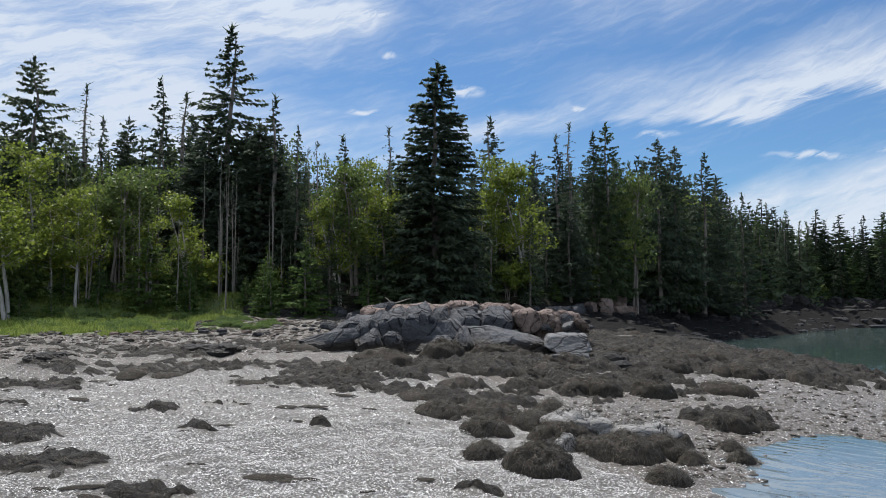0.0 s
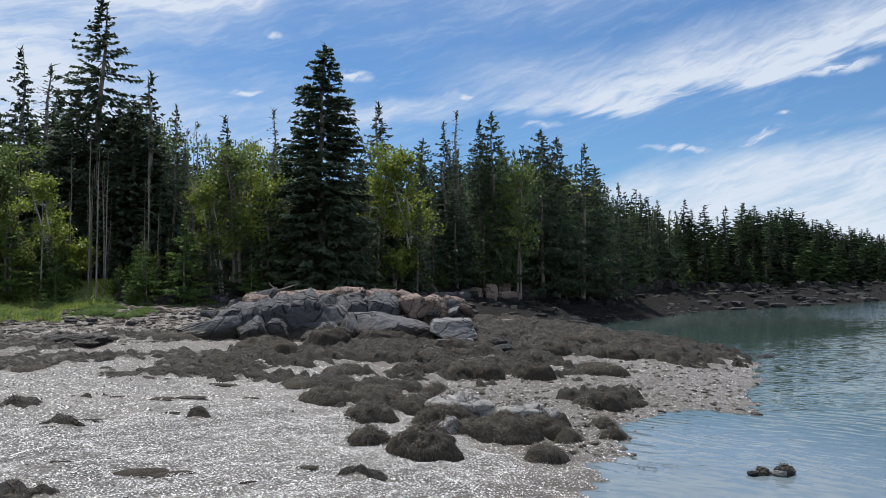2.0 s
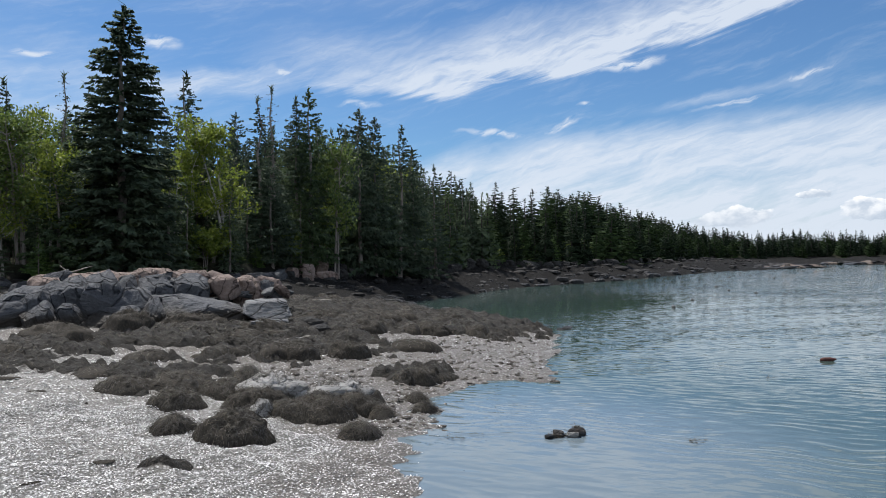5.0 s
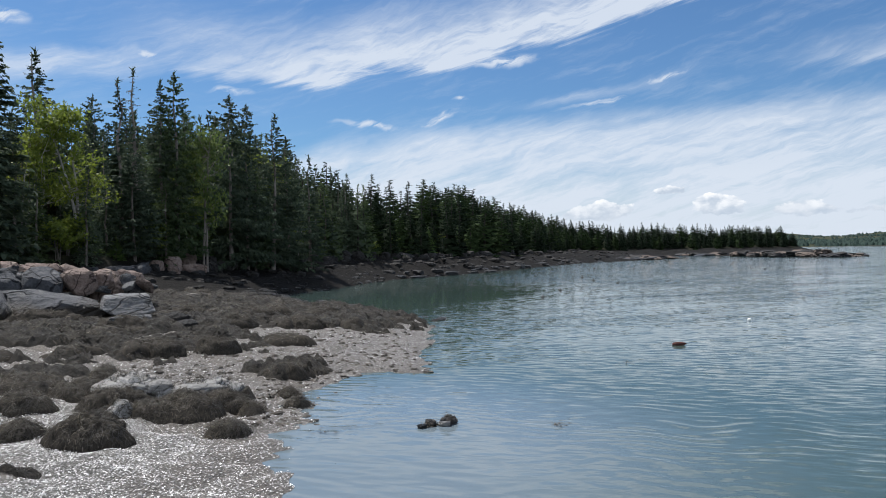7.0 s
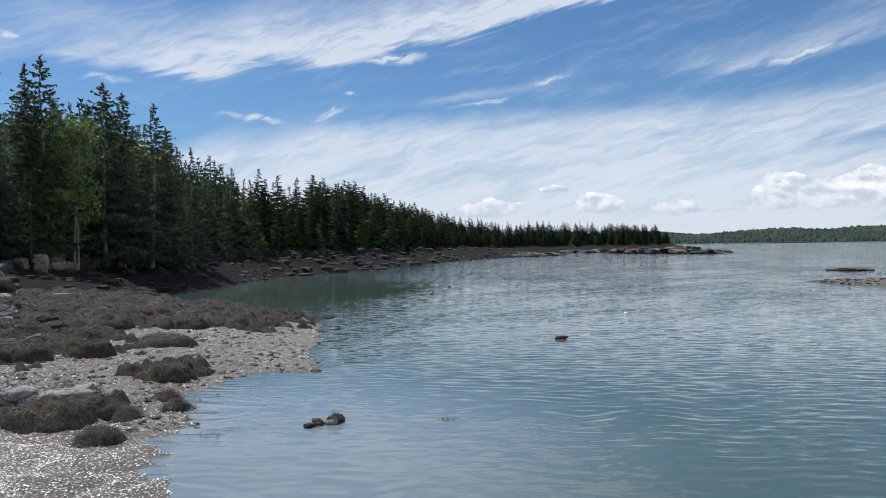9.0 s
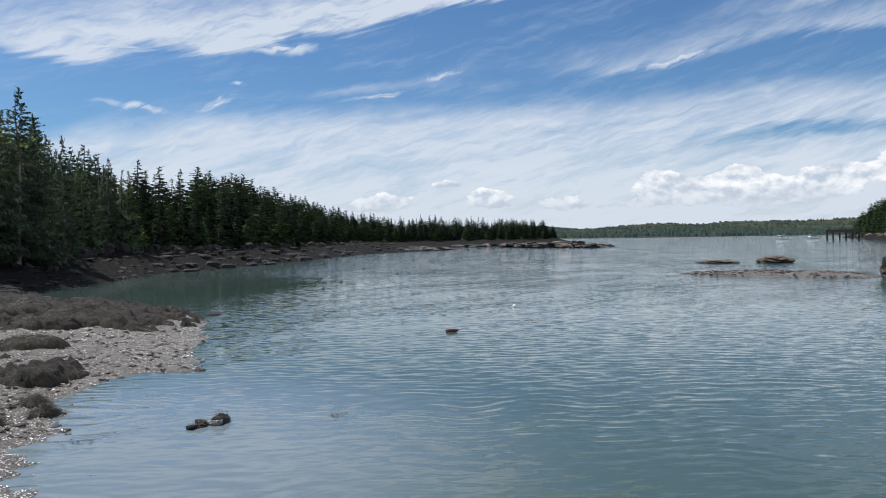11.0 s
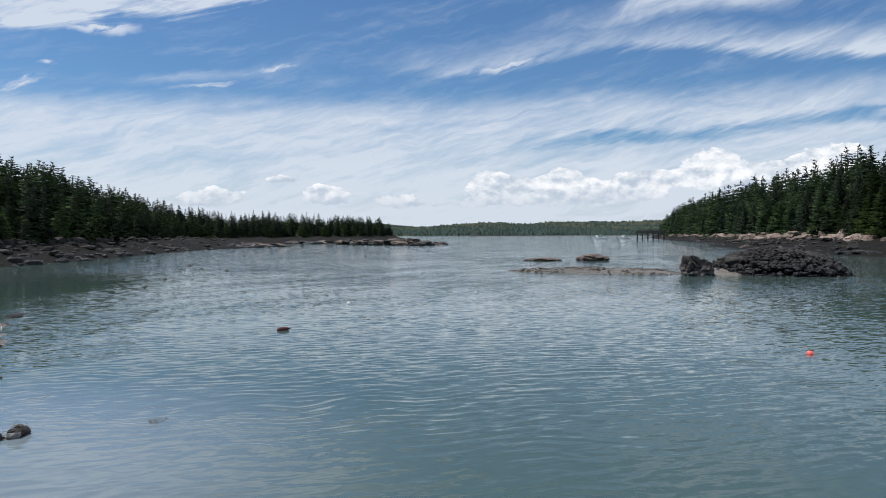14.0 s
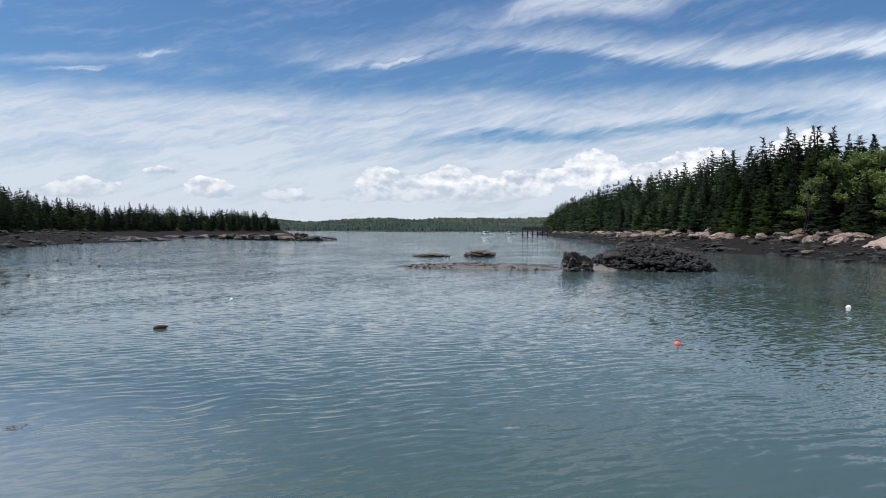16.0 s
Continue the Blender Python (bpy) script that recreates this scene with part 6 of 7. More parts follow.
def weed_mats():
    """Loose fronds lying over the beds."""
    g = np.random.default_rng(70)
    vs, fs, n = [], [], 0
    for _ in range(14):
        x, y = g.uniform(-19, 21, 16000), g.uniform(9, 52, 16000)
        c = weed_cover(x, y)
        d = np.hypot(x, y)
        z, wood = bed_top(x, y, c)
        k = (g.random(16000) < c * np.clip(18 / d, 0.35, 1.0) ** 0.8) & (c > 0.3) & (z > -0.05) & (wood < -2)
        x, y, z, d = x[k], y[k], z[k], d[k]
        m = len(x)
        s = np.clip(d / 17, 1.0, 1.7)
        a = 3.0 * wave(x, y, 1.1, 6.0) + g.normal(0, 0.6, m)
        ln = g.uniform(0.06, 0.16, m) * s
        ends = [bed_top(x + q * ln * np.cos(a), y + q * ln * np.sin(a), weed_cover(x + q * ln * np.cos(a), y + q * ln * np.sin(a)))[0] for q in (0.5, 1.0)]
        w = np.stack([-np.sin(a), np.cos(a), g.normal(0, 0.35, m)], 1) * (g.uniform(0.004, 0.010, m) * s)[:, None]
        p = np.stack([x, y, z + 0.015], 1)
        mid = np.stack([x + 0.5 * ln * np.cos(a), y + 0.5 * ln * np.sin(a), np.maximum(ends[0], z - 0.1) + 0.02 + g.uniform(0, 0.02, m)], 1)
        tip = np.stack([x + ln * np.cos(a), y + ln * np.sin(a), np.maximum(ends[1], z - 0.2) + 0.005], 1)
        vs.append(np.stack([p - w * 0.6, p + w * 0.6, mid + w, mid - w, tip], 1).reshape(-1, 3))
        q = (np.arange(m) * 5 + n)[:, None]
        fs += (q + (0, 1, 2, 3)).tolist() + (q + (3, 2, 4)).tolist()
        n += 5 * m
    tagged(new("rockweed", mesh_of("rockweed", np.concatenate(vs), fs, M_WEED)), "loose brown rockweed fronds lying over the beds", "seaweed", kind="stuff")


weed_bed()
weed_mats()
weed_clumps()


def shell_material():
    k = Mat("bleached_shells", 0.55, 0.5)
    c = k.ramp(k.island(), (0.0, (0.05, 0.05, 0.052)), (0.24, (0.19, 0.18, 0.17)), (0.45, (0.40, 0.39, 0.375)), (1.0, (0.68, 0.67, 0.655)))
    k.colour(c).rough(k.smooth(k.island(), 0.2, 0.9, 0.7, 0.42))
    return k.m


M_SHELL = shell_material()


def shells(name, count, lo, hi, size, seed, label, flat=0.30):
    """Bits of shell and pebble strewn over the open beach."""
    g = np.random.default_rng(seed)
    az = np.radians(g.uniform(-41, 36, count))
    d = np.sqrt(g.uniform(lo ** 2, hi ** 2, count))
    x, y = d * np.sin(az), d * np.cos(az)
    z, wood = land(x, y)
    k = (z > 0.0) & (wood < -4.5) & (weed_cover(x, y) < 0.35) & (g.random(count) < 0.30 + 0.70 * shell_bank(x, y))
    x, y, z, d = x[k], y[k], z[k], d[k]
    m = len(x)
    nrm = np.stack([g.normal(0, flat, m), g.normal(0, flat, m), np.ones(m)], 1)
    nrm /= np.linalg.norm(nrm, axis=1)[:, None]
    u = np.cross(nrm, g.normal(0, 1, (m, 3)))
    u /= np.linalg.norm(u, axis=1)[:, None]
    w = np.cross(nrm, u)
    s = (size * g.uniform(0.45, 1.25, m))[:, None]
    p = np.stack([x, y, z + 0.012 + 0.25 * s[:, 0] * np.abs(g.normal(0, 0.5, m))], 1)
    v = np.stack([p - u * s * 0.6, p - w * s * 0.42 + nrm * s * 0.12, p + u * s * 0.5, p + w * s * 0.42 + nrm * s * 0.12], 1).reshape(-1, 3)
    q = (np.arange(m) * 4)[:, None]
    f = np.concatenate([q + (0, 1, 2), q + (0, 2, 3)])
    tagged(new(name, mesh_of(name, v, f, M_SHELL)), label, "shells", kind="stuff")


shells("broken_shells", 180000, 8.5, 17, 0.031, 81, "broken white and grey mussel and clam shells on wet gravel")
shells("shell_drift", 120000, 17, 33, 0.050, 82, "bleached shell fragments over the upper beach")


# ---- the bank, the grass and the mud shore ----
def grass_material():
    k = Mat("salt_grass", 0.6, 0.3)
    c = k.mix(k.island(), (0.10, 0.15, 0.030), (0.26, 0.31, 0.085))
    k.colour(c)
    return k.leafy(0.45, c).m


def salt_grass():
    g = np.random.default_rng(90)
    x, y = g.uniform(-38, -7, 330000), g.uniform(15, 46, 330000)
    z, wood = land(x, y)
    az = np.degrees(np.arctan2(x, y))
    k = (wood > -7.5 + 1.2 * wave(x, y, 3.1, 1.0)) & (wood < 4.5) & (az > -42) & (az < -15.5 - 3.5 * ease(-wood, 0, 4))
    x, y, z = x[k], y[k], z[k]
    m = len(x)
    tall = np.clip(0.17 + 0.13 * wave(x, y, 1.9, 3.0) + 0.07 * wave(x, y, 0.7, 1.0), 0.05, 0.3) * g.uniform(0.7, 1.3, m)
    a = g.uniform(0, 6.283, m)
    w = np.stack([np.cos(a), np.sin(a), np.zeros(m)], 1) * 0.028
    p = np.stack([x, y, z - 0.02], 1)
    tip = p + np.stack([g.normal(0.04, 0.08, m), g.normal(0, 0.08, m), tall], 1)
    v = np.stack([p - w, p + w, tip], 1).reshape(-1, 3)
    tagged(new("salt_grass", mesh_of("salt_grass", v, np.arange(3 * m).reshape(-1, 3), grass_material())), "bright green salt grass along the top of the beach", "grass", kind="stuff")


salt_grass()


def tussocks():
    """Rounded clumps of longer grass at the edge of the wood."""
    g = np.random.default_rng(91)
    n = 1100
    d = g.normal(0, 1, (n, 3))
    d[:, 2] = np.abs(d[:, 2])
    d /= np.linalg.norm(d, axis=1)[:, None]
    p = d * (0.5, 0.5, 0.28) * g.uniform(0.75, 1.0, (n, 1))
    tip = p + d * (0.10, 0.10, 0.08) + g.normal(0, 0.05, (n, 3)) + (0.02, 0.0, 0.03)
    w = np.cross(d, g.normal(0, 1, (n, 3)))
    w *= 0.022 / np.linalg.norm(w, axis=1)[:, None]
    k = Mat("tussock_grass", 0.6, 0.3)
    c = k.mix(k.island(), (0.055, 0.095, 0.030), (0.16, 0.22, 0.07))
    k.colour(k.mix(k.calc("MULTIPLY", k.random(), 0.5), c, (0.07, 0.11, 0.05)))
    k.leafy(0.4, c)
    me = mesh_of("grass_tussock", np.stack([p - w, p + w, tip], 1).reshape(-1, 3), np.arange(3 * n).reshape(-1, 3), k.m)
    made = 0
    while made < 85:
        az, dist = float(g.uniform(-36, -13)), float(g.uniform(27, 44))
        x, y = heading(az, dist)
        wood = float(land(np.array([x]), np.array([y]))[1][0])
        if not (-6.6 if az > -26 else -4.0) < wood < 0.5:
            continue
        made += 1
        s = float(g.uniform(0.5, 1.15))
        ob = new("grass_tussock", me)
        ob.matrix_basis = pose(x, y, ground_z(x, y) - 0.03, 0, 0, float(g.uniform(0, 360))) @ Matrix.Diagonal((s * 1.2, s, s * float(g.uniform(0.55, 0.9)), 1))
        tagged(ob, "rounded tussock of dull green shore grass", "grass", "grass tussocks by the wood")


tussocks()


def bank_rocks():
    g = np.random.default_rng(95)
    pts, dirs = along(BANK, 48, 330)
    for i in range(0, len(pts)):
        x, y = pts[i]
        d, az = math.hypot(x, y), math.degrees(math.atan2(x, y))
        if az < -15 or g.random() < (0.1 if d < 90 else 0.5):
            continue
        n = np.array([-dirs[i][1], dirs[i][0]])
        x, y = pts[i] + n * g.uniform(-0.9, 0.7)
        s = float(g.uniform(0.5, 1.3)) * (1.0 if d < 90 else 1.5)
        pink = 11 < az < 14.5 or 17.2 < az < 19.8
        rock("bank_rock", float(x), float(y), s * float(g.uniform(1.0, 2.0)), s * 1.1, s * (1.15 if pink else 0.9), ground_z(float(x), float(y)) - 0.4 * s, 160 + i % 7, M_PINK if pink and g.random() < 0.7 else (M_GREY if g.random() < 0.35 and d < 75 else M_DARK),
             float(g.uniform(0, 360)), (float(g.normal(0, 8)), float(g.normal(0, 8))), "split ledge rock in the eroded bank below the trees", 3, "rocks of the eroded bank", cuts=12, sharp=90, rough=0.08, crisp=True)


def shore_rocks():
    """Dark stones strewn over the mud and ledges of the wooded shore."""
    g = np.random.default_rng(96)
    made = 0
    while made < 130:
        az = g.uniform(8, 60)
        d = float(g.uniform(42, 130) if g.random() < 0.7 else g.uniform(130, 260))
        x, y = heading(az, d)
        z, wood = land(np.array([x]), np.array([y]))
        if not (-0.1 < z[0] < 2.4 and wood[0] < -0.5):
            continue
        made += 1
        s = float(g.uniform(0.25, 0.8)) * (1.0 if d < 90 else 1.7)
        rock("shore_rock", x, y, s * float(g.uniform(1.0, 2.2)), s * 1.2, s * float(g.uniform(0.4, 0.8)), None, 170 + made % 6, M_DARK, float(g.uniform(0, 360)), (0, 0), "dark wet stone on the mud shore", 2, "stones of the mud shore")
    for x, y, w, d, h in ((176, 147, 14, 6, 1.3), (168, 146, 12, 6, 1.6), (158, 141, 12, 5, 1.2), (216, 139, 16, 8, 2.0), (208, 112, 12, 7, 1.8), (212, 125, 16, 9, 2.6), (226, 150, 16, 9, 2.2), (236, 178, 20, 9, 1.8), (222, 114, 12, 6, 1.4)):
        for k in range(9):
            u, v, s = float(g.uniform(-0.5, 0.5)), float(g.uniform(-0.5, 0.5)), float(g.uniform(0.25, 0.5))
            rock("shore_ledge", x + u * w, y + v * d, s * w, s * 1.3 * d, h * float(g.uniform(0.5, 1.1)), -0.35, 180 + k % 5, M_DARK if k % 4 else M_BROWN, float(g.uniform(0, 180)), (float(g.normal(0, 5)), float(g.normal(0, 5))),
                 "low dark ledge running out from the headland", 3, "ledges of the headland", rough=0.16, cuts=12, sharp=30, crisp=True)
    for i in range(26):
        u = i / 26
        x, y = 20 + 0.5 * g.normal() - 6 * u, 38 + 14 * (u - 0.5) + g.normal()
        s = float(g.uniform(0.3, 0.7))
        rock("shore_rock", float(x), float(y), s * 1.6, s, s * 0.6, None, 170 + i % 6, M_PALEROCK if i % 4 == 0 else M_DARK, float(g.uniform(0, 360)), (0, 0), "stone at the edge of the tidal point", 2, "stones of the mud shore")


def beach_rocks():
    g = np.random.default_rng(97)
    for x, y, w, h in ((-12.8, 23.4, 1.3, 0.5), (-8.3, 27.0, 1.7, 0.55), (-9.3, 27.2, 1.2, 0.4), (-5.7, 36.0, 0.95, 0.5), (-8.3, 32.5, 0.5, 0.3), (-4.6, 35.0, 0.6, 0.35)):
        rock("beach_rock", x, y, w, w * 0.8, h, None, 190 + int(10 * w) % 4, M_GREY, float(g.uniform(0, 360)), (0, 0), "grey stone lying on the upper beach", 3, "stones of the upper beach", crisp=True, cuts=12, sharp=60, rough=0.12)
    for i in range(230):
        x, y = float(g.uniform(-15, -1)), float(g.uniform(27, 40))
        wood = float(land(np.array([x]), np.array([y]))[1][0])
        if wood > -0.4 or wood < -9:
            continue
        s = float(g.uniform(0.10, 0.34))
        rock("beach_stone", x, y, s * 1.5, s, s * 0.7, None, 140 + i % 6, M_GREY if i % 3 else M_PINK, float(g.uniform(0, 360)), (0, 0), "small grey cobble along the top of the beach", 2, "cobbles of the upper beach")


M_COBBLE = rock_material("mixed_cobbles", (0.055, 0.048, 0.041), (0.128, 0.112, 0.096), (0.29, 0.26, 0.228), tide=-2.0)


def rubble(name, count, lo, hi, near, far, seed, material, label, size, band=(-999, 0.3)):
    """Loose stones past counting on the mud and ledges between the tide marks."""
    g = np.random.default_rng(seed)
    az = np.radians(g.uniform(lo, hi, count))
    d = near * (far / near) ** g.random(count)
    x, y = d * np.sin(az), d * np.cos(az)
    z, wood = land(x, y)
    k = (z > -0.05) & (wood < band[1]) & (wood > band[0])
    x, y, z, d = x[k], y[k], z[k], d[k]
    m = len(x)
    ball, faces = unit_ball(1)
    s = size * (0.25 + 0.9 * g.random(m) ** 2.5) * np.clip(d / 70, 0.8 if size > 0.3 else 0.65, 2.2)
    v = ball[None] * g.uniform(0.65, 1.2, (m, len(ball), 1)) * np.stack([s * g.uniform(0.8, 1.8, m), s, s * g.uniform(0.35, 0.7, m)], 1)[:, None]
    a = g.uniform(0, 6.283, m)
    c, q = np.cos(a)[:, None], np.sin(a)[:, None]
    v = np.stack([v[..., 0] * c - v[..., 1] * q + x[:, None], v[..., 0] * q + v[..., 1] * c + y[:, None], v[..., 2] + z[:, None]], -1)
    f = (np.array(faces)[None] + (np.arange(m) * len(ball))[:, None, None]).reshape(-1, 3)
    tagged(new(name, mesh_of(name, v.reshape(-1, 3), f, material)), label, "stones", kind="stuff")


rubble("shore_rubble", 5200, 8, 60, 52, 280, 98, M_DARK, "dark rubble and weedy stones over the mud shore", 0.42)
rubble("cove_rubble", 3600, 79, 111, 95, 420, 99, M_DARK, "dark rubble between the tide marks across the cove", 0.5)
rubble("beach_cobbles", 11000, -38, 1, 22, 46, 94, M_COBBLE, "grey and tan cobbles along the top of the beach", 0.24, (-14.5, -0.3))
rubble("point_gravel", 3200, 10, 36, 15, 34, 93, M_COBBLE, "brown pebbles on the gravel point", 0.14, (-99, -3.0))
rubble("bar_gravel", 3600, 66, 84, 60, 73, 92, M_COBBLE, "brown stones on the gravel bar", 0.17)
bank_rocks()
shore_rocks()
beach_rocks()


# ---- across the cove: islet, bar, ledges ----
M_ISLE = rock_material("dark_islet_granite", (0.022, 0.020, 0.019), (0.050, 0.044, 0.040), (0.11, 0.098, 0.088), tide=0.4, fade=0.3)


def islet():
    g = np.random.default_rng(101)
    rock("islet_boulder", 64.6, 8.2, 2.9, 2.9, 2.5, -0.9, 208, M_ISLE, 38, (6, 8), "large brown boulder at the end of the gravel bar", 4, rough=0.2, cuts=14, sharp=40, crisp=True)
    rock("islet_ledge", 70.3, 2.4, 5.4, 9.8, 3.2, -1.15, 202, M_DARK, 4, (0, 0), "dark weedy ledge of the islet", 4, rough=0.2)
    made = 0
    while made < 290:
        u, v = g.uniform(-1, 1, 2)
        if u * u + v * v > 1:
            continue
        made += 1
        x, y = 70.0 + 3.6 * u, 2.3 + 5.4 * v
        s = float(g.uniform(0.18, 0.5))
        z = 2.25 * max(0.0, 1 - u * u - v * v) ** 0.7 - 0.28 + float(g.uniform(-0.15, 0.25))
        rock("islet_stone", float(x), float(y), s * 1.25, s * 1.05, s * 0.95, z, 240 + made % 9, M_DARK if made % 7 else M_BROWN, float(g.uniform(0, 360)), (float(g.normal(0, 35)), float(g.normal(0, 35))), "dark broken stone heaped on the islet", 2, "stones of the islet", cuts=12, sharp=60, crisp=True)
    m = 1500
    a, q = g.uniform(0, 6.283, m), np.sqrt(g.random(m))
    u, w = q * np.cos(a), q * np.sin(a)
    top = 2.35 * (1 - q * q) ** 0.7 - 0.22 + g.uniform(-0.1, 0.12, m)
    ball, faces = unit_ball(1)
    size = 0.10 + 0.26 * g.random(m) ** 1.6
    v = ball[None] * g.uniform(0.6, 1.25, (m, len(ball), 1)) * np.stack([size * g.uniform(0.8, 1.6, m), size * g.uniform(0.8, 1.6, m), size * g.uniform(0.5, 0.9, m)], 1)[:, None]
    v = v + np.stack([70.0 + 3.9 * u, 2.3 + 5.9 * w, top], 1)[:, None]
    f = (np.array(faces)[None] + (np.arange(m) * len(ball))[:, None, None]).reshape(-1, 3)
    tagged(new("islet_rubble", mesh_of("islet_rubble", v.reshape(-1, 3), f, M_DARK)), "dark weedy rubble heaped over the islet", "stones", kind="stuff")
    for x, y, w, h in ((95.0, 25.6, 3.2, 1.1), (96.2, 24.4, 2.2, 0.8), (95.4, 26.8, 1.8, 0.75), (92.3, 31.6, 3.8, 0.6), (93.0, 29.9, 2.0, 0.45), (91.6, 33.0, 1.6, 0.4)):
        rock("half_tide_rock", x, y, w * 0.6, w, h, -0.15, 205 + int(w) % 3, M_BROWN, -16 + 5 * w, (0, 0), "low brown half-tide rock out in the water", 3, "half-tide rocks", rough=0.2, cuts=12, sharp=20, block=0.95, crisp=True)


islet()


def right_ledges():
    g = np.random.default_rng(102)
    pts, dirs = along(BANK_R, 58, 560)
    for i in range(0, len(pts), 2):
        x, y = pts[i]
        d, az = math.hypot(x, y), math.degrees(math.atan2(x, y))
        if not 79 < az < 110 or (d > 240 and i % 6) or g.random() < 0.3:
            continue
        n = np.array([-dirs[i][1], dirs[i][0]])
        x, y = pts[i] + n * g.uniform(-1.0, 4.0)
        s = float(g.uniform(0.8, 2.2))
        rock("pink_ledge", float(x), float(y), s * 1.6, s * 2.4, s * 1.1, ground_z(float(x), float(y)) - 0.62 * s, 210 + i % 7, M_PINK if g.random() < 0.55 else M_BROWN, float(g.uniform(0, 360)), (float(g.normal(0, 10)), float(g.normal(0, 10))), "pinkish granite ledge below the trees", 3, "pink ledges across the cove", rough=0.14, cuts=12, sharp=80, crisp=True)
    rock("pink_ledge", 106.5, -28.5, 8.0, 11.0, 4.6, -1.3, 221, M_PINK, 12, (0, -14), "big pale sloping granite ledge by the water", 4, "pink ledges across the cove", rough=0.16, cuts=12)
    for i in range(150):
        k = int(g.integers(len(pts)))
        n = np.array([-dirs[k][1], dirs[k][0]])
        x, y = pts[k] + n * g.uniform(2, 16)
        z = ground_z(float(x), float(y))
        if not (-0.1 < z < 2.6 and 79 < math.degrees(math.atan2(x, y)) < 110):
            continue
        s = float(g.uniform(0.5, 1.5))
        rock("shore_rock", float(x), float(y), s * 1.4, s * 1.8, s * 0.6, None, 170 + i % 6, M_DARK if i % 7 else M_BROWN, float(g.uniform(0, 360)), (0, 0), "dark weedy stone on the shore across the cove", 2, "stones of the shore across the cove")


right_ledges()


# ---- small things ----
def plain(name, a, b, rough=0.5, scale=8.0):
    k = Mat(name, rough, 0.5)
    k.colour(k.mix(k.noise(scale, 4), a, b))
    return k.m


M_WHITE = plain("white_buoy_paint", (0.5, 0.51, 0.5), (0.66, 0.66, 0.64))
M_RED = plain("red_buoy_paint", (0.62, 0.05, 0.05), (0.72, 0.10, 0.08))
M_BLACK = plain("dark_float", (0.02, 0.02, 0.022), (0.06, 0.055, 0.05))
M_HULL = plain("white_hull_paint", (0.70, 0.71, 0.72), (0.82, 0.82, 0.81), 0.35, 1.0)
M_PILE = plain("tarred_timber", (0.022, 0.020, 0.018), (0.05, 0.045, 0.04), 0.9, 2.0)
M_GLASS = plain("dark_window_glass", (0.02, 0.025, 0.03), (0.04, 0.045, 0.05), 0.1)


def lathe(profile, sides=16):
    a = np.linspace(0, 2 * np.pi, sides, endpoint=False)
    v = [(r * math.cos(t), r * math.sin(t), z) for r, z in profile for t in a]
    f = [(i * sides + j, i * sides + (j + 1) % sides, (i + 1) * sides + (j + 1) % sides, (i + 1) * sides + j) for i in range(len(profile) - 1) for j in range(sides)]
    return v, f


def buoy(x, y, r, material, label, name="buoy"):
    ob = holder(name, pose(x, y, 0.0, 6, 4, 30))
    prof = [(0.001, -0.9 * r)] + [(r * math.cos(t), r * math.sin(t)) for t in np.linspace(-1.2, 1.25, 10)] + [(0.001, r)]
    part("float", mesh_of("float", *lathe(prof), material, True), ob)
    part("stem", mesh_of("stem", *lathe([(0.001, 0.9 * r), (0.16 * r, 0.9 * r), (0.16 * r, 1.35 * r), (0.001, 1.4 * r)], 8), M_BLACK), ob, "short dark stem")
    return tagged(ob, label, "buoy", "mooring buoys on the cove")


buoy(31.4, 21.0, 0.10, M_WHITE, "round white mooring buoy on the water")
buoy(38.7, -8.0, 0.12, M_WHITE, "round white mooring buoy on the water")
buoy(24.2, -0.3, 0.10, M_RED, "round red mooring buoy on the water")
for x, y in ((35.0, 40.2), (41.8, 45.8), (61.5, 63.6), (56.3, 56.5), (54.1, 50.9), (91.0, 82.2), (90.0, 90.2), (119.2, 84.0), (100.5, 64.9)):
    buoy(x, y, 0.16 if x < 60 else 0.22, M_BLACK, "small dark pot buoy on the water")


def driftwood(x, y, z, length, r, turn, rise, seed, label, material=None):
    g = np.random.default_rng(seed)
    t = np.linspace(0, 1, 7)
    path = np.stack([length * (t - 0.5), g.normal(0, 0.03 * length, 7), rise * t + g.normal(0, 0.01 * length, 7)], 1)
    ob = new("driftwood", mesh_of("driftwood", *tube(path, r * (1 - 0.55 * t) * np.sqrt(np.clip(np.sin(np.pi * (0.06 + 0.9 * t)), 0.05, 1)), 8), material or M_DEAD, True))
    ob.matrix_basis = pose(x, y, z, 0, 0, turn)
    return tagged(ob, label, "driftwood")


driftwood(21.6, 17.2, 0.02, 0.50, 0.115, -35, 0.05, 1, "short reddish-brown log adrift on the water", bark_material("soaked_wood", (0.030, 0.012, 0.010), (0.085, 0.035, 0.030), 12.0))
driftwood(-1.9, 33.6, 3.2, 1.0, 0.04, 20, 0.3, 2, "bleached branch stranded on top of the outcrop")
driftwood(-2.5, 33.6, 3.15, 0.6, 0.035, 140, 0.4, 3, "bleached branch stranded on top of the outcrop")
driftwood(9.0, 37.0, ground_z(9.0, 37.0) + 0.28, 1.8, 0.10, -12, 0.05, 4, "bleached log lying on the rockweed")
driftwood(8.0, 37.6, ground_z(8.0, 37.6) + 0.28, 0.9, 0.08, 10, 0.02, 5, "bleached log lying on the rockweed")
driftwood(-24.5, 33.2, ground_z(-24.5, 33.2) + 0.1, 3.2, 0.05, 150, 2.0, 7, "grey dead branch leaning out of the wood")
driftwood(-17.6, 25.4, ground_z(-17.6, 25.4) + 0.2, 4.2, 0.16, 40, 0.1, 6, "dark fallen log at the edge of the grass")
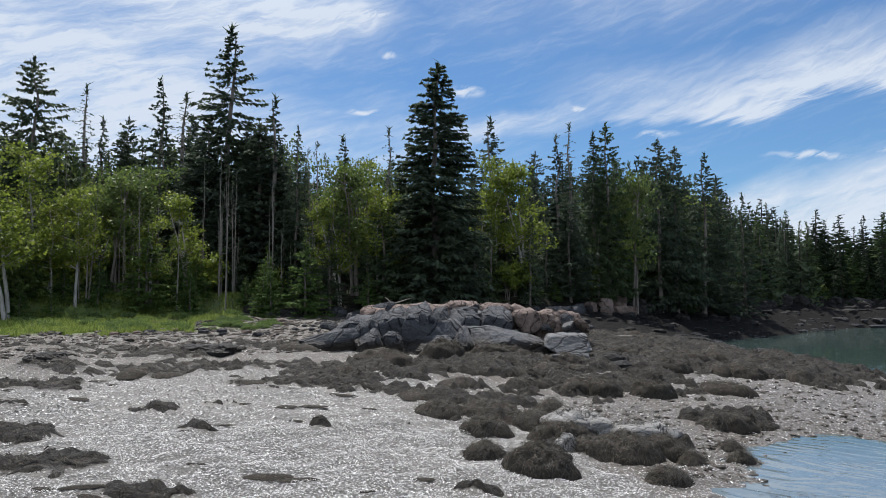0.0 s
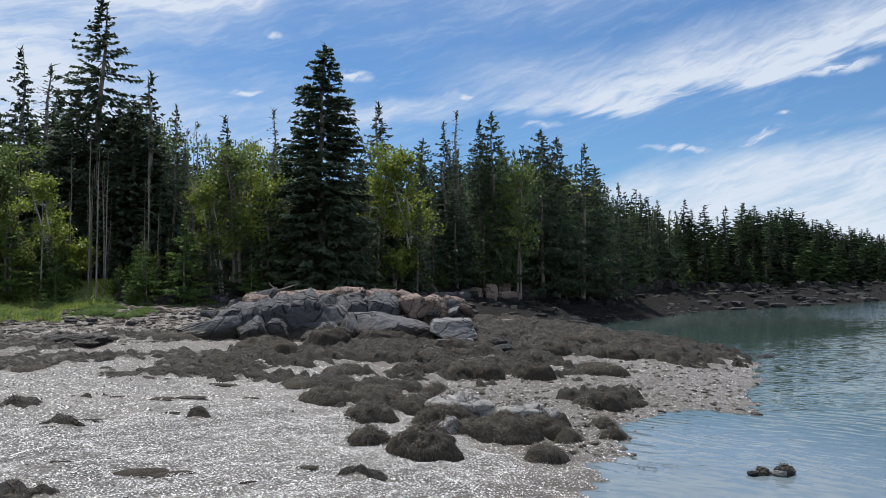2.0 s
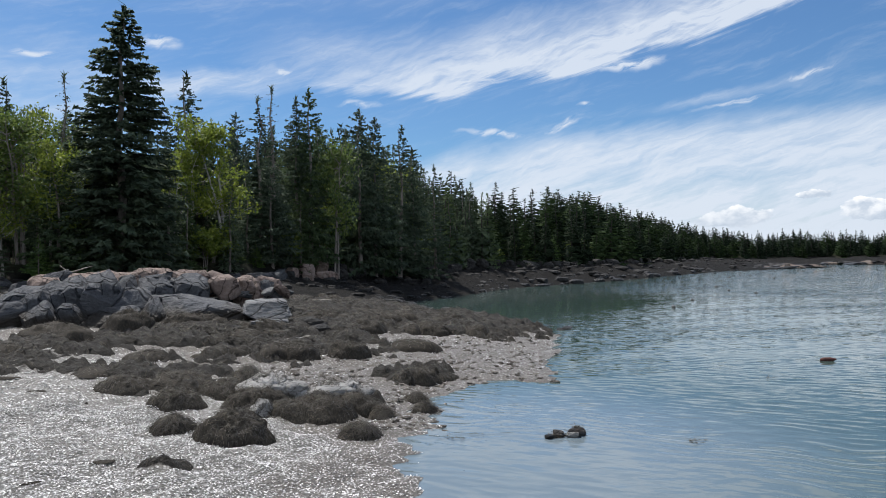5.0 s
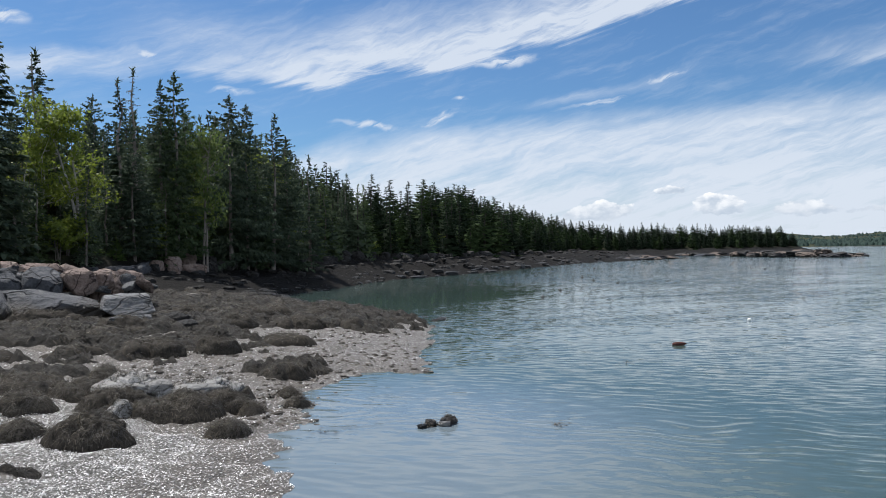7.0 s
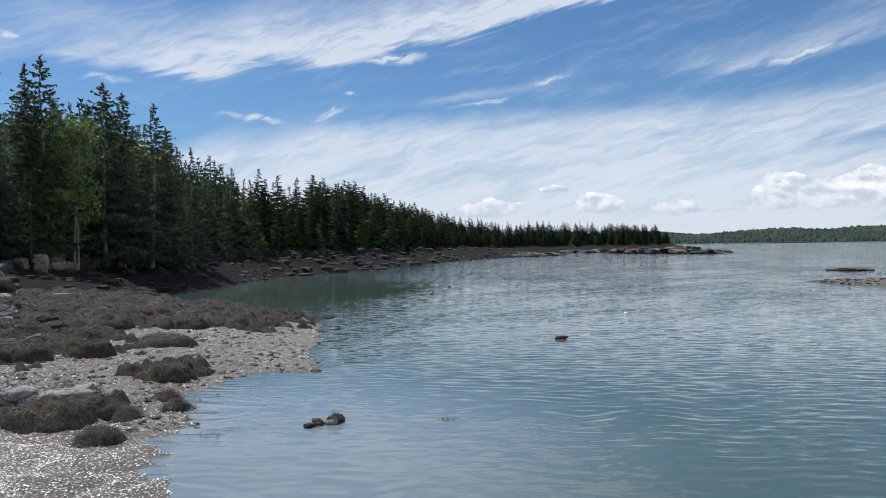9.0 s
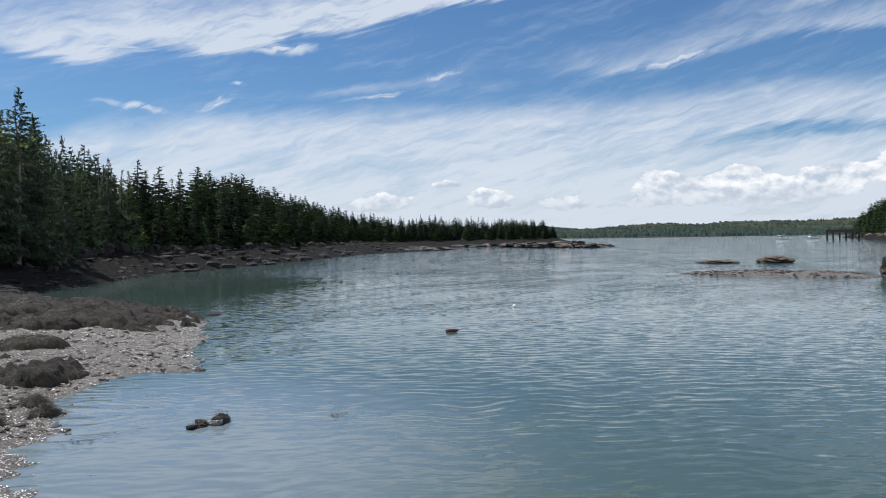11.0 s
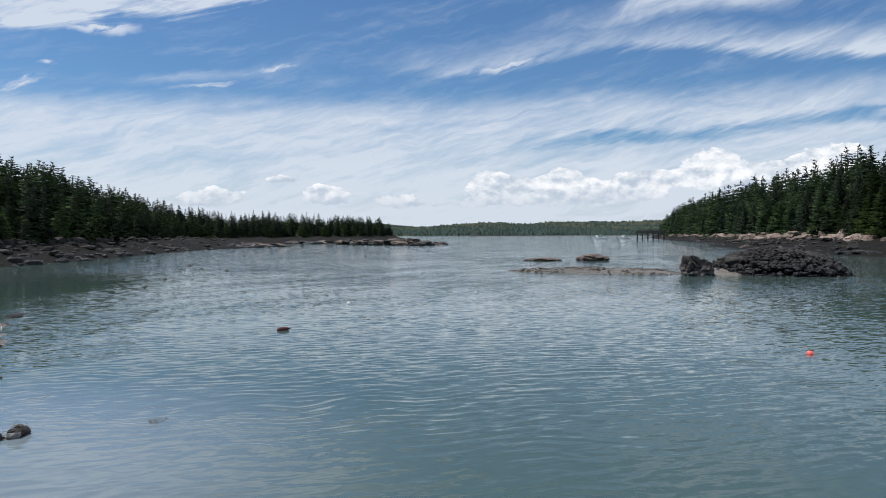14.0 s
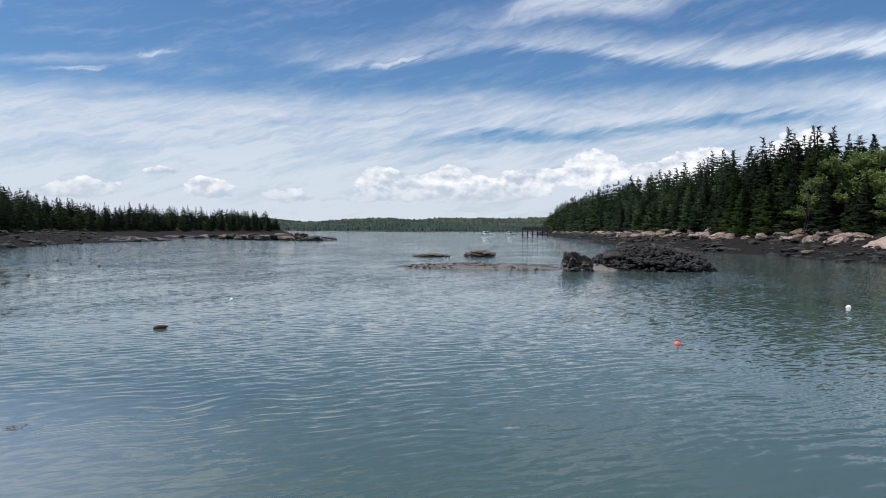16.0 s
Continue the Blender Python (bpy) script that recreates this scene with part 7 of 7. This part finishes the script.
for i, (x, y, s) in enumerate(((6.1, 13.2, 0.25), (10.1, 10.9, 0.12), (17.3, 15.6, 0.25))):
    g = np.random.default_rng(120 + i)
    p = np.stack([g.normal(0, s, 50), g.normal(0, s * 0.4, 50), g.uniform(0.0, 0.02, 50)], 1)
    up = np.tile((0, 0, 1.0), (50, 1)) 
    ob = new("floating_weed", mesh_of("floating_weed", *strands(p, up, 60, 130 + i, 0.10, 0.010, 0.002), M_WEED))
    ob.location = (x, y, 0.004)
    tagged(ob, "strands of brown weed afloat at the surface", "seaweed", kind="stuff")


def pier():
    """The timber pier by the far point: deck, stringer and piles."""
    ob = holder("pier", pose(404, 76.6, 0, 0, 0, 100.7))
    v, f = rock_box(15, 5, 1.5)
    part("deck", mesh_of("deck", [(a, b, c + 3.9) for a, b, c in v], f, M_PILE), ob)
    for i in range(6):
        for s in (-1.9, 1.9):
            part("pile", mesh_of("pile", *[[(q[0] - 7.0 + 2.8 * i, q[1] + s, q[2]) for q in lathe([(0.4, -2), (0.38, 4.0)], 8)[0]], lathe([(0.4, -2), (0.38, 4.0)], 8)[1]], M_PILE), ob)
        v, f = rock_box(0.4, 5, 0.5)
        part("cross_beam", mesh_of("cross_beam", [(a - 7.0 + 2.8 * i, b, c + 3.4) for a, b, c in v], f, M_PILE), ob)
    for s in (-2.4, 2.4):
        v, f = rock_box(15, 0.15, 0.15)
        part("rail", mesh_of("rail", [(a, b + s, c + 5.6) for a, b, c in v], f, M_PILE), ob)
    return tagged(ob, "dark timber pier on piles by the wooded point", "pier")


def rock_box(w, d, h):
    v = [(x * w / 2, y * d / 2, z * h / 2 + h / 2) for x in (-1, 1) for y in (-1, 1) for z in (-1, 1)]
    return v, [(0, 1, 3, 2), (4, 6, 7, 5), (0, 4, 5, 1), (2, 3, 7, 6), (0, 2, 6, 4), (1, 5, 7, 3)]


def boat(x, y, length, turn):
    """A moored lobster boat: flared hull, wheelhouse, windows, mast."""
    ob = holder("lobster_boat", pose(x, y, 0, 0, 0, turn))
    n, L2 = 10, length / 2
    v, f = [], []
    for i in range(n):
        t = i / (n - 1)
        half = length * 0.16 * (1 - max(0, (t - 0.45) / 0.55) ** 2.2) + 0.02
        sheer = 0.9 + 0.9 * t ** 2
        xx = -L2 + length * t
        v += [(xx, -half, sheer), (xx, -half * 0.8, -0.2), (xx, half * 0.8, -0.2), (xx, half, sheer)]
    for i in range(n - 1):
        for j in range(4):
            k = (j + 1) % 4
            f.append((4 * i + j, 4 * i + k, 4 * i + 4 + k, 4 * i + 4 + j))
    f += [(3, 2, 1, 0), (4 * n - 4, 4 * n - 3, 4 * n - 2, 4 * n - 1)]
    part("hull", mesh_of("hull", v, f, M_HULL), ob)
    b, q = rock_box(length * 0.28, length * 0.22, 1.7)
    part("wheelhouse", mesh_of("wheelhouse", [(i + length * 0.1, j, k + 1.0) for i, j, k in b], q, M_HULL), ob)
    b, q = rock_box(length * 0.285, length * 0.225, 0.5)
    part("window", mesh_of("window", [(i + length * 0.1, j, k + 1.9) for i, j, k in b], q, M_GLASS), ob, "dark window band")
    b, q = rock_box(length * 0.38, length * 0.25, 0.12)
    part("cabin_roof", mesh_of("cabin_roof", [(i + length * 0.06, j, k + 2.72) for i, j, k in b], q, M_HULL), ob)
    part("mast", mesh_of("mast", *tube([(0, 0, 2.8), (0, 0, 4.4), (0, 0, 5.6)], [0.06, 0.05, 0.03], 6), M_BLACK), ob)
    return tagged(ob, "white lobster boat moored off the pier", "boat", "moored lobster boats")


pier()
boat(488, 127, 9.5, 150)
boat(507, 114, 10.0, 160)
